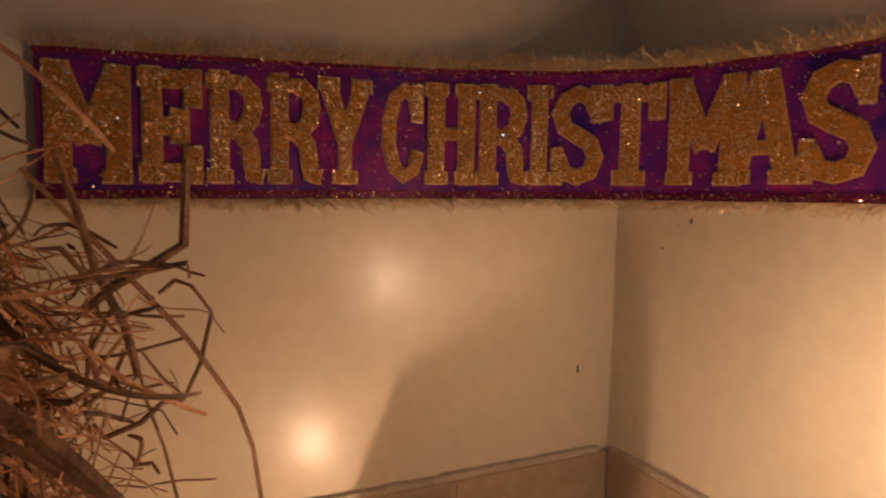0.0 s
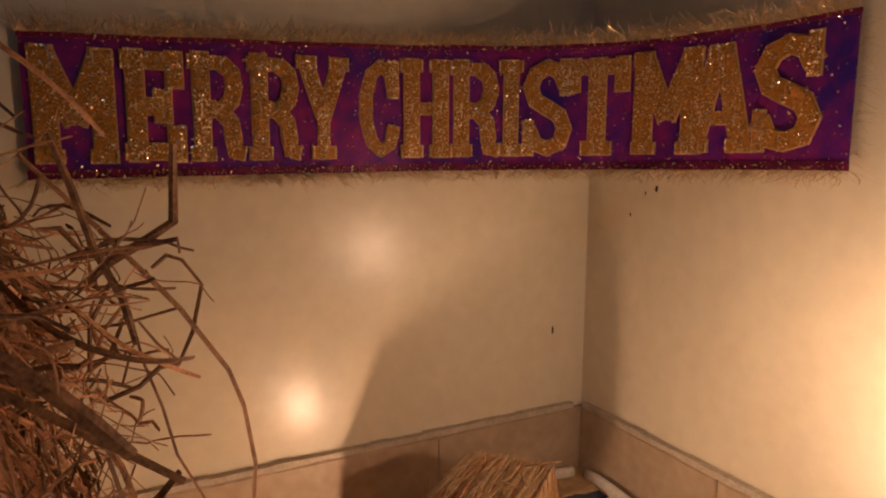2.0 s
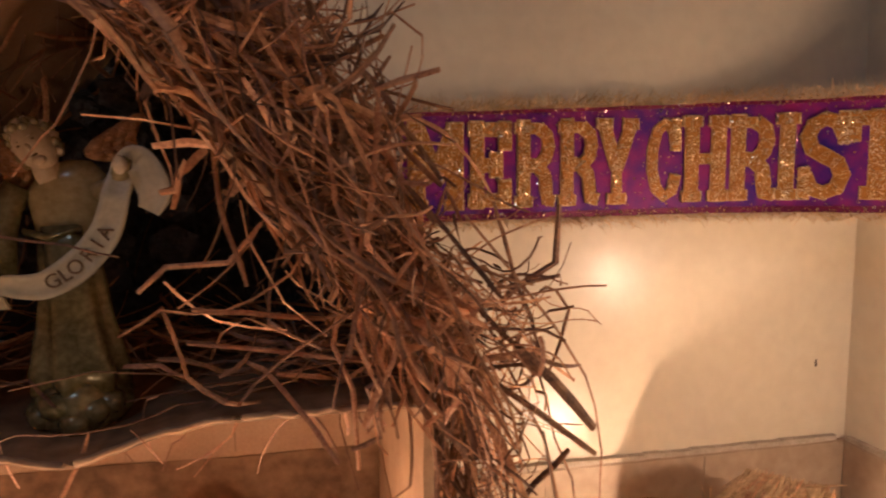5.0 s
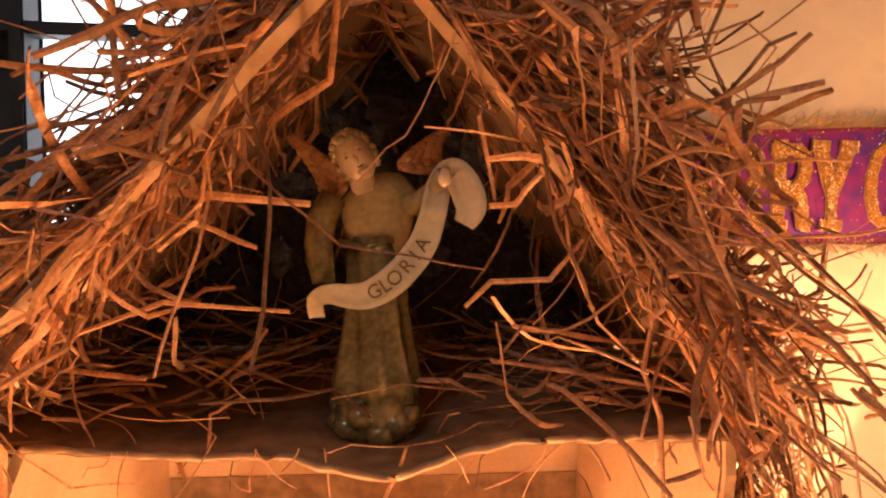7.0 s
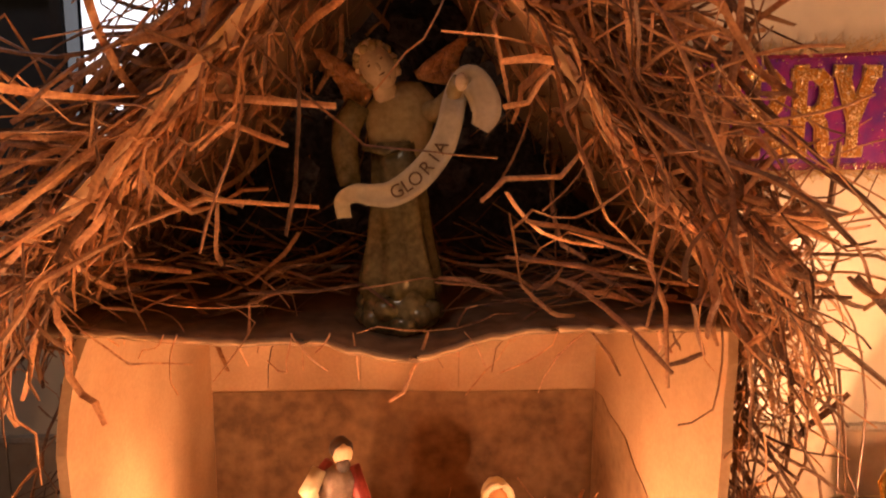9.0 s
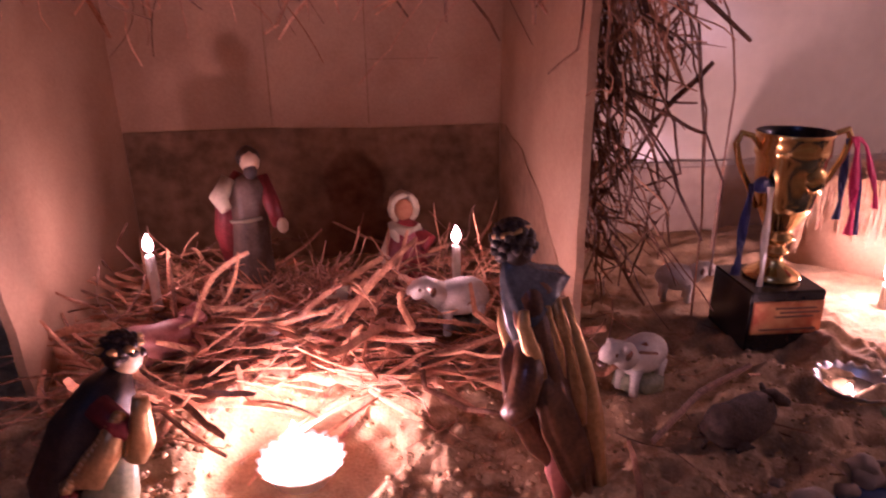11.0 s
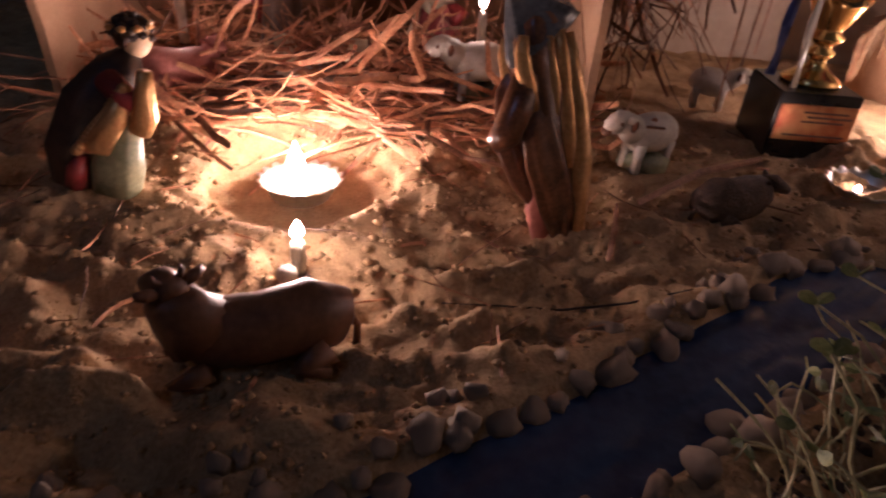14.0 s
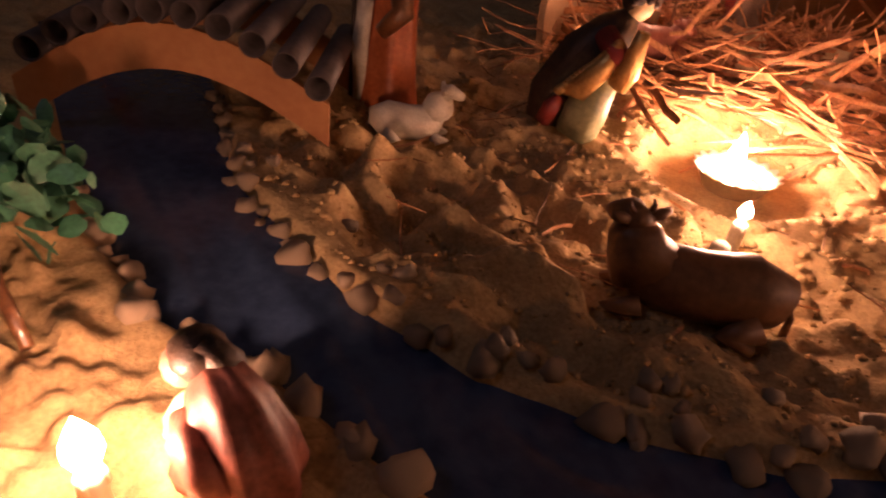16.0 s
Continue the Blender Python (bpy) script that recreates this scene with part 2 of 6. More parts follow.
def block(bm, lo, hi, mi=0, bevel=0.0, m=None):
    b2 = bmesh.new()
    bmesh.ops.create_cube(b2, size=1)
    for v in b2.verts:
        v.co = Vector([lo[i] + (v.co[i] + 0.5) * (hi[i] - lo[i]) for i in range(3)])
    if bevel:
        bmesh.ops.bevel(b2, geom=b2.edges[:], offset=bevel, segments=2, affect="EDGES")
    if m:
        bmesh.ops.transform(b2, matrix=m, verts=b2.verts[:])
    merge(bm, b2, mi)


def merge(bm, other, mi):
    vs = {v: bm.verts.new(v.co) for v in other.verts}
    for f in other.faces:
        nf = bm.faces.new([vs[v] for v in f.verts])
        nf.material_index = mi
    other.free()


def tube(bm, pts, rad, n=10, mi=0, flat=1.0, fold=0.0, k=7, side=(1, 0, 0), cap=True):
    pts = [Vector(p) for p in pts]
    rings = []
    for i, p in enumerate(pts):
        t = (pts[min(i + 1, len(pts) - 1)] - pts[max(i - 1, 0)]).normalized()
        s = Vector(side)
        s = s - t * s.dot(t)
        s = s.normalized() if s.length > 1e-4 else t.orthogonal().normalized()
        u = t.cross(s)
        r = rad[i] if isinstance(rad, (list, tuple)) else rad
        ring = []
        for j in range(n):
            a = 2 * math.pi * j / n
            w = r * (1 + fold * math.sin(k * a + 0.6 * i) * (1 - 0.6 * i / max(1, len(pts) - 1)))
            ring.append(bm.verts.new(p + s * math.cos(a) * w + u * math.sin(a) * w * flat))
        rings.append(ring)
    for a, b in zip(rings, rings[1:]):
        for j in range(n):
            bm.faces.new((a[j], a[(j + 1) % n], b[(j + 1) % n], b[j])).material_index = mi
    if cap:
        bm.faces.new(rings[0][::-1]).material_index = mi
        bm.faces.new(rings[-1]).material_index = mi


def blob(bm, c, r, mi=0, rot=None, sub=2, rough=0.0):
    b2 = bmesh.new()
    bmesh.ops.create_icosphere(b2, subdivisions=sub, radius=1)
    r = (r, r, r) if isinstance(r, (int, float)) else r
    m = Matrix.Translation(c) @ (rot or Matrix()) @ Matrix.Diagonal((*r, 1))
    for v in b2.verts:
        if rough:
            v.co *= 1 + rough * noise.noise(v.co * 1.7 + Vector(c) * 90)
        v.co = m @ v.co
    merge(bm, b2, mi)


def lathe(bm, c, prof, n=32, mi=0, flute=0.0, k=0):
    rings = []
    for r, z in prof:
        rings.append([bm.verts.new((c[0] + r * (1 + flute * math.cos(k * a)) * math.cos(a), c[1] + r * (1 + flute * math.cos(k * a)) * math.sin(a), c[2] + z))
                      for a in (2 * math.pi * j / n for j in range(n))])
    for a, b in zip(rings, rings[1:]):
        for j in range(n):
            bm.faces.new((a[j], a[(j + 1) % n], b[(j + 1) % n], b[j])).material_index = mi


def ribbons(name, lines, mats, tip=0.75):
    """One mesh of many flat bent stalks; each line is (points, width, thickness, slot)."""
    vs, fs, slots = [], [], []
    for pts, w, th, slot in lines:
        base, m = len(vs), len(pts)
        for i, p in enumerate(pts):
            t = Vector(pts[min(i + 1, m - 1)]) - Vector(pts[max(i - 1, 0)])
            t = t.normalized() if t.length > 1e-9 else Vector((0, 0, 1))
            s = t.cross(Vector((math.sin(base * 0.37), math.cos(base * 0.61), 0.4))).normalized()
            u = t.cross(s)
            q = w * (tip if i in (0, m - 1) else 1.0)
            for a, b in ((1, 0), (0, 1), (-1, 0), (0, -1)):
                vs.append(tuple(Vector(p) + s * a * q * 0.5 + u * b * th * 0.5))
        for i in range(m - 1):
            for j in range(4):
                a = base + 4 * i
                fs.append((a + j, a + (j + 1) % 4, a + 4 + (j + 1) % 4, a + 4 + j))
                slots.append(slot)
    me = bpy.data.meshes.new(name)
    me.from_pydata(vs, [], fs)
    for m in mats:
        me.materials.append(m)
    me.polygons.foreach_set("material_index", slots)
    me.update()
    return me


def stalk(start, way, length, bend=0.25, droop=0.0, n=7, kink=0.3):
    """A dry stalk: wanders, droops, and may be kinked here and there."""
    p, d = Vector(start), Vector(way).normalized()
    pts, step = [p.copy()], length / n
    curl = Vector((rng.gauss(0, 1), rng.gauss(0, 1), rng.gauss(0, 1))) * bend / n
    for i in range(n):
        d = d + curl + Vector((0, 0, -droop / n)) + Vector((rng.gauss(0, 1), rng.gauss(0, 1), rng.gauss(0, 1))) * bend * 0.5 / n
        if i and rng.random() < kink * 0.6:
            d = d + Vector((rng.gauss(0, 1), rng.gauss(0, 1), rng.gauss(0, 1))) * 0.55
        d.normalize()
        p = p + d * step * rng.uniform(0.7, 1.3)
        pts.append(p.copy())
    return pts


def in_box(p):
    return abs(p.x) < 0.198 and -0.004 < p.y < 0.27 and p.z < 0.268


def beyond_thatch(p):
    """Past the outline of the straw roof."""
    if p.x > 0:
        return p.x > (0.235 - 0.375 * (p.z - 0.276) if p.z < 0.364 else 0.202 - 0.16 * (p.z - 0.364)) + 0.006
    return -p.x > (0.222 if p.z < 0.34 else 0.222 - 0.75 * (p.z - 0.34)) + 0.004


def in_gable(p):
    return p.z > 0.287 and abs(p.x - 0.004) < (0.505 - p.z) / 1.26 - 0.006


def inside(px, py, poly):
    hit = np.zeros(px.shape, bool)
    for (x0, y0), (x1, y1) in zip(poly, poly[1:] + poly[:1]):
        if y0 != y1:
            hit ^= ((y0 > py) != (y1 > py)) & (px < (x1 - x0) * (py - y0) / (y1 - y0) + x0)
    return hit


def distance(px, py, line):
    best = np.full(px.shape, 9.0)
    for (x0, y0), (x1, y1) in zip(line, line[1:]):
        dx, dy = x1 - x0, y1 - y0
        t = np.clip(((px - x0) * dx + (py - y0) * dy) / (dx * dx + dy * dy), 0, 1)
        best = np.minimum(best, np.hypot(px - x0 - t * dx, py - y0 - t * dy))
    return best


def bumps(px, py, cell, seed):
    """Smooth random bumps on a plane, about cell metres across."""
    r = np.random.RandomState(seed).rand(200, 200)
    u, v = px / cell + 70.3, py / cell + 70.7
    i, j = np.floor(u).astype(int), np.floor(v).astype(int)
    a, b = u - i, v - j
    a, b = a * a * (3 - 2 * a), b * b * (3 - 2 * b)
    g = lambda x, y: r[x % 200, y % 200]
    return g(i, j) * (1 - a) * (1 - b) + g(i + 1, j) * a * (1 - b) + g(i, j + 1) * (1 - a) * b + g(i + 1, j + 1) * a * b - 0.5


# ---- room ----
NORTH, EAST = 0.305, 0.771


def wall(name, lo, hi, mat, label):
    bm = bmesh.new()
    block(bm, lo, hi)
    return tagged(new(name, mesh_of(name, bm, mat, False)), label, "wall", kind="structure")


WIN = (-0.62, -0.17, 0.33, 0.95)
bm = bmesh.new()
for lo, hi in (((-2.2, NORTH, -0.03), (WIN[0], NORTH + 0.12, 2.4)), ((WIN[1], NORTH, -0.03), (EAST + 0.1, NORTH + 0.12, 2.4)),
               ((WIN[0], NORTH, -0.03), (WIN[1], NORTH + 0.12, WIN[2])), ((WIN[0], NORTH, WIN[3]), (WIN[1], NORTH + 0.12, 2.4))):
    block(bm, lo, hi)
tagged(new("wall_north", mesh_of("wall_north", bm, M_WALL, False)), "glossy cream painted wall behind the straw crib", "wall", kind="structure")
wall("wall_east", (EAST, -2.6, -0.03), (EAST + 0.1, NORTH, 2.4), M_WALL, "glossy cream painted wall meeting the corner")
wall("wall_west", (-2.3, -2.6, -0.03), (-2.2, NORTH + 0.12, 2.4), M_WALL, "plain cream painted wall of the dim room")
wall("wall_south", (-2.2, -2.7, -0.03), (EAST, -2.6, 2.4), M_WALL, "plain cream painted wall of the dim room")
bm = bmesh.new()
block(bm, (-2.3, -2.7, 2.4), (EAST + 0.1, NORTH + 0.12, 2.5))
tagged(new("ceiling", mesh_of("ceiling", bm, M_CEIL, False)), "plain pale painted ceiling of the room", "ceiling", kind="structure")
bm = bmesh.new()
block(bm, (-2.3, -2.7, -0.09), (EAST + 0.1, NORTH + 0.12, -0.034))
tagged(new("floor", mesh_of("floor", bm, M_FLOOR, False)), "dark brown polished floor under the sand", "floor", kind="structure")

win = tagged(new("window_1"), "dark framed window with one pale lit pane", "window", kind="structure")
win.location = (WIN[0], NORTH, WIN[2])
bm = bmesh.new()
for x in (WIN[0], -0.345, WIN[1] - 0.014):
    block(bm, (x, NORTH + 0.01, WIN[2]), (x + 0.014, NORTH + 0.04, WIN[3]), 0, 0.002)
for z in (WIN[2], 0.545, WIN[3] - 0.016):
    block(bm, (WIN[0] + 0.014, NORTH + 0.012, z), (WIN[1] - 0.014, NORTH + 0.038, z + 0.012), 0, 0.002)
part("window_frame", bm, M_FRAME, win, "dark painted timber frame with bars", False)
bm = bmesh.new()
block(bm, (-0.331, NORTH + 0.046, WIN[2]), (WIN[1], NORTH + 0.05, WIN[3]))
part("pane", bm, M_PANE, win, "pale bluish lit pane", False)
bm = bmesh.new()
block(bm, (WIN[0], NORTH + 0.046, WIN[2]), (-0.331, NORTH + 0.052, WIN[3]), 0, 0.001)
part("shutter", bm, M_SHUTTER, win, "closed dark shutter", False)

# skirting: tiles under a rough cement edge
skirting = tagged(new("baseboard"), "tan skirting tiles under a rough cement edge", "skirting", kind="structure")
bm = bmesh.new()
for i in range(90):
    x = -1.0 + i * 0.0197
    if x < EAST - 0.02:
        block(bm, (x, NORTH - 0.0075 - rng.random() * 0.0012, 0.0765), (x + 0.0197, NORTH, 0.0815 + rng.random() * 0.0014))
for i in range(70):
    y = NORTH - 0.01 - i * 0.0197
    block(bm, (EAST - 0.0075 - rng.random() * 0.0012, y - 0.0197, 0.0765), (EAST, y, 0.0815 + rng.random() * 0.0014))
part("cement_edge", bm, M_GROUT, skirting, "rough pale cement edge", False)
tile_a = bmesh.new()
block(tile_a, (0, -0.009, -0.03), (0.197, 0, 0.076), 0, 0.0012)
tile_a = mesh_of("tile", tile_a, M_TILE, False)
tile_b = bmesh.new()
block(tile_b, (-0.009, -0.197, -0.03), (0, 0, 0.076), 0, 0.0012)
tile_b = mesh_of("tile", tile_b, M_TILE, False)
for i in range(9):
    o = part("tile", tile_a, None, skirting)
    o.location = (-1.0 + 0.1965 * i, NORTH, 0)
for i in range(8):
    o = part("tile", tile_b, None, skirting)
    o.location = (EAST, NORTH - 0.0095 - 0.1985 * i, 0)

# ---- ground and river ----
LEFT = [(0.425, -0.045), (0.405, -0.085), (0.385, -0.115), (0.353, -0.135), (0.318, -0.127), (0.27, -0.151), (0.237, -0.182), (0.2, -0.207), (0.17, -0.227), (0.15, -0.246),
        (0.098, -0.279), (0.067, -0.302), (0.023, -0.319), (-0.03, -0.33), (-0.086, -0.328), (-0.137, -0.313), (-0.196, -0.295), (-0.235, -0.268), (-0.30, -0.22), (-0.42, -0.15)]
RIGHT = [(-0.50, -0.24), (-0.36, -0.31), (-0.27, -0.353), (-0.204, -0.379), (-0.139, -0.394), (-0.085, -0.388), (-0.042, -0.392), (0.03, -0.392), (0.09, -0.365), (0.14, -0.328),
         (0.172, -0.302), (0.214, -0.277), (0.247, -0.258), (0.283, -0.231), (0.318, -0.213), (0.38, -0.202), (0.454, -0.195), (0.56, -0.215), (0.77, -0.235)]
RIVER = LEFT + RIGHT + [(0.77, -0.13), (0.65, -0.078), (0.532, -0.004)]
POND = [(0.555, 0.012), (0.60, 0.075), (0.645, 0.135), (0.665, 0.20), (0.70, 0.245), (0.755, 0.25), (0.755, -0.06), (0.66, -0.055)]
# ridges pushed up by fingers
FURROWS = [([(-0.115, -0.243), (-0.08, -0.254), (-0.05, -0.253)], 0.009, 0.0055), ([(-0.075, -0.281), (-0.05, -0.273), (-0.025, -0.264)], 0.009, 0.005), ([(-0.095, -0.307), (-0.065, -0.301), (-0.04, -0.294)], 0.006, 0.004),
           ([(-0.165, -0.236), (-0.150, -0.252), (-0.130, -0.258)], 0.010, 0.007), ([(-0.165, -0.225), (-0.155, -0.200), (-0.135, -0.195)], 0.010, 0.007), ([(0.07, -0.20), (0.10, -0.215), (0.135, -0.21)], 0.007, 0.006),
           ([(0.08, -0.165), (0.12, -0.175), (0.16, -0.165)], 0.008, 0.007), ([(0.055, -0.235), (0.09, -0.245), (0.12, -0.24)], 0.007, 0.006), ([(-0.10, -0.17), (-0.07, -0.185), (-0.04, -0.187)], 0.008, 0.006)]
nx, ny = 686, 462
gx, gy = np.meshgrid(np.linspace(-0.60, EAST - 0.0005, nx), np.linspace(-0.62, NORTH - 0.0005, ny), indexing="ij")


def sand_height(x, y):
    x, y = np.asarray(x, float), np.asarray(y, float)
    h = 0.012 * bumps(x, y, 0.085, 1) + 0.016 * bumps(x + 0.4 * y, y * 1.7, 0.036, 2) + 0.011 * bumps(x - 0.3 * y, y * 1.6, 0.018, 3) + 0.006 * np.abs(bumps(x, y, 0.0095, 4)) + 0.0035 * bumps(x, y, 0.005, 12) + 0.015 * (0.35 - np.abs(bumps(x + 0.5 * y, 1.5 * y - 0.3 * x, 0.042, 14))) - 0.004
    calm = np.clip((x - 0.42) / 0.06, 0, 1) * np.clip((y + 0.02) / 0.04, 0, 1)
    calm = np.maximum(calm, 0.8 * np.clip((y - 0.02) / 0.05, 0, 1))
    h = h * (1 - 0.75 * calm)
    for line, high, wide in FURROWS:
        d = distance(x + 0.006 * bumps(x, y, 0.02, 21), y + 0.006 * bumps(x, y, 0.02, 22), line)
        h = h + high * np.exp(-(d / wide) ** 2) - 0.5 * high * np.exp(-((d - 2.2 * wide) / wide) ** 2)
    h = h - 0.018 * np.exp(-((x - 0.02) / 0.2) ** 2 - ((y + 0.13) / 0.13) ** 4)
    r = np.hypot(x - 0.0, (y + 0.064))
    crumbs = np.clip((r - 0.07) / 0.015, 0, 1) * np.exp(-((r - 0.09) / 0.07) ** 2) * (y < 0.0)
    h = h + crumbs * (0.012 * np.maximum(bumps(x, y, 0.013, 31), -0.1) + 0.007 * np.abs(bumps(x, y, 0.0065, 32)))
    flat = np.clip((0.078 + 0.012 * bumps(x, y, 0.02, 6) - r) / 0.030, 0, 1)
    h = h * (1 - flat) + flat * (-0.0235 + 0.0016 * bumps(x, y, 0.012, 5))
    h = h * (1 - 0.45 * np.exp(-(r / 0.13) ** 2) * (flat < 0.5))
    quiet = np.exp(-((x - 0.25) / 0.045) ** 2 - ((y + 0.035) / 0.035) ** 2)
    h = h * (1 - 0.8 * quiet) - 0.004 * quiet
    for cx, cy, cr in ((-0.125, -0.225, 0.032), (0.10, -0.155, 0.025), (-0.02, -0.30, 0.03)):
        q = np.hypot(x - cx, (y - cy) * 1.4)
        h = h - 0.011 * np.exp(-(q / cr) ** 2) + 0.005 * np.exp(-((q - cr * 1.25) / 0.009) ** 2)
    edge = np.minimum(distance(x, y, LEFT), distance(x, y, RIGHT))
    wet = inside(x, y, RIVER)
    h = np.where(wet, -0.018 * np.clip(edge / 0.014, 0, 1), h * np.clip(edge / 0.02, 0.25, 1))
    h = np.where(inside(x, y, POND), -0.012, h)
    return h


def grid_mesh(name, x, y, z, keep, mat):
    ids = np.arange(x.size).reshape(x.shape)
    quads = np.stack([ids[:-1, :-1], ids[1:, :-1], ids[1:, 1:], ids[:-1, 1:]], -1).reshape(-1, 4)
    if keep is not None:
        quads = quads[keep[:-1, :-1].reshape(-1)]
    used, back = np.unique(quads, return_inverse=True)
    verts = np.stack([x.ravel(), y.ravel(), z.ravel()], -1)[used]
    me = bpy.data.meshes.new(name)
    me.from_pydata(verts.tolist(), [], back.reshape(-1, 4).tolist())
    me.materials.append(mat)
    me.polygons.foreach_set("use_smooth", [True] * len(me.polygons))
    return me


gz = sand_height(gx, gy)
tagged(new("ground", grid_mesh("ground", gx, gy, gz, None, M_SAND)), "loose brown sand, raked and trodden into furrows", "sand", kind="structure")
bm = bmesh.new()
block(bm, (-2.2, -2.6, -0.034), (EAST, -0.62, -0.012))
block(bm, (-2.2, -0.62, -0.034), (-0.60, NORTH, -0.012))
tagged(new("ground_apron", mesh_of("ground_apron", bm, M_SAND, False)), "flat dark sand at the edge of the display", "sand", kind="structure")


def sand_at(x, y):
    return float(sand_height(np.array([x]), np.array([y]))[0])


clods = bmesh.new()
cx = np.array([rng.uniform(-0.22, 0.36) for i in range(6500)])
cy = np.array([rng.uniform(-0.32, 0.02) for i in range(6500)])
dry = ~inside(cx, cy, RIVER) & (np.hypot(cx, cy + 0.064) > 0.056)
for x, y, z in zip(cx[dry].tolist(), cy[dry].tolist(), sand_height(cx[dry], cy[dry]).tolist()):
    near = math.exp(-((math.hypot(x, y + 0.064) - 0.09) / 0.05) ** 2)
    r = 0.0006 + (0.0024 + 0.0012 * near) * rng.random() ** (3.5 - 0.8 * near)
    vs = [clods.verts.new((x + r * a * rng.uniform(0.7, 1.3), y + r * b * rng.uniform(0.7, 1.3), z + r * 0.3 + r * c * rng.uniform(0.6, 1.0))) for a, b, c in ((1, 0, 0), (0, 1, 0), (-1, 0, 0), (0, -1, 0), (0, 0, 1), (0, 0, -1))]
    for a, b in ((0, 1), (1, 2), (2, 3), (3, 0)):
        clods.faces.new((vs[a], vs[b], vs[4]))
        clods.faces.new((vs[b], vs[a], vs[5]))
tagged(new("sand_clods", mesh_of("sand_clods", clods, M_SAND, True)), "crumbs of damp sand lying on the surface", "sand", kind="stuff")

wetness = inside(gx, gy, RIVER)
turn_w = np.clip((gx + 0.03) / 0.12, 0, 1)
fa, fb = gx * 0.5 + 0.3 * gy, (gy - 0.7 * gx) * turn_w + (gy + 0.45 * gx) * (1 - turn_w)
wz = -0.0075 + 0.0030 * bumps(fa, fb * 2.0, 0.05, 8) + 0.0022 * np.abs(bumps(fa, fb * 2.6, 0.03, 9)) - 0.0026 * np.abs(bumps(fa, fb * 3.2, 0.06, 15))
tagged(new("water", grid_mesh("water", gx, gy, wz, wetness & (np.minimum(distance(gx, gy, LEFT), distance(gx, gy, RIGHT)) > -1), M_WATER)),
       "creased dark blue plastic sheet laid as a river", "river", kind="structure")
pz = -0.004 + 0.012 * bumps(gx, gy, 0.04, 10)
tagged(new("water_pool", grid_mesh("water_pool", gx, gy, pz, inside(gx, gy, POND), M_WATER)), "creased blue plastic sheet in the room corner", "river", kind="structure")

# ---- crib: an open cardboard carton with a gable roof of straw ----
HALF, DEEP, TOP = 0.19, 0.265, 0.275
crib = thing("crib", (0, 0.13, 0), "open cardboard carton stable thatched with dry straw", "nativity stable")


def panel(pts, thick, normal):
    bm = bmesh.new()
    a = [bm.verts.new(p) for p in pts]
    b = [bm.verts.new(Vector(p) + Vector(normal) * thick) for p in pts]
    bm.faces.new(a[::-1])
    bm.faces.new(b)
    n = len(a)
    for i in range(n):
        bm.faces.new((a[i], a[(i + 1) % n], b[(i + 1) % n], b[i]))
    return bm


part("back_panel", panel([(-HALF, DEEP, -0.02), (HALF, DEEP, -0.02), (HALF, DEEP, TOP), (-HALF, DEEP, TOP)], 0.005, (0, 1, 0)), M_CARD, crib, "", False)
for s in (-1, 1):
    bm, prev = bmesh.new(), None
    for i in range(13):
        z = -0.02 + 0.295 * i / 12
        bow = 0.0 if s > 0 else 0.004 + 0.018 * max(0.0, (z - 0.21) / 0.065) ** 1.5 + 0.006 * max(0.0, 1 - z / 0.1)
        ring = []
        for j in range(7):
            f = j / 6
            x, y = s * (HALF - bow * (1 - f) ** 2), f * DEEP + 0.0012 * math.sin(9 * i) * (1 - f)
            ring.append((bm.verts.new((x, y, z)), bm.verts.new((x + s * 0.006, y, z))))
        if prev:
            for j in range(6):
                bm.faces.new((prev[j][0], prev[j + 1][0], ring[j + 1][0], ring[j][0]))
                bm.faces.new((prev[j][1], ring[j][1], ring[j + 1][1], prev[j + 1][1]))
            bm.faces.new((prev[0][0], ring[0][0], ring[0][1], prev[0][1]))
        prev = ring
    bmesh.ops.recalc_face_normals(bm, faces=bm.faces[:])
    part("side_panel", bm, M_CARD, crib, "", False)
# lower flaps, folded in, darker brown than the panels
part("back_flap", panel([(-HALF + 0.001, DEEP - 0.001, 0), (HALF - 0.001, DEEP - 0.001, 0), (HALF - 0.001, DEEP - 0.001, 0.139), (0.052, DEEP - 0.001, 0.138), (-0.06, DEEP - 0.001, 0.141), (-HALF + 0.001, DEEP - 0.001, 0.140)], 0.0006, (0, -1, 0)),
     M_CARD_DARK, crib, "dark brown cardboard flap", False)
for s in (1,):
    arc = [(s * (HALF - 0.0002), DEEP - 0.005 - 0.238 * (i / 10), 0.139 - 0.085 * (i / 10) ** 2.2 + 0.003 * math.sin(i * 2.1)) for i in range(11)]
    part("side_flap", panel([(s * (HALF - 0.0002), 0.012, 0.0), (s * (HALF - 0.0002), DEEP - 0.005, 0.0)] + arc, 0.0007, (-s, 0, 0)), M_CARD_MID, crib, "mid brown cardboard flap with a curved edge", False)
# fold lines of the carton, drawn as thin darker strips
for lo, hi in (((-0.045, 0.143), (-0.0436, TOP - 0.006)), ((0.052, 0.143), (0.0534, TOP - 0.006)), ((0.054, 0.205), (0.125, 0.2062))):
    bm = bmesh.new()
    block(bm, (lo[0], DEEP - 0.0007, lo[1]), (hi[0], DEEP - 0.0001, hi[1]))
    part("crease", bm, M_CARD_MID, crib, "dark crease", False)
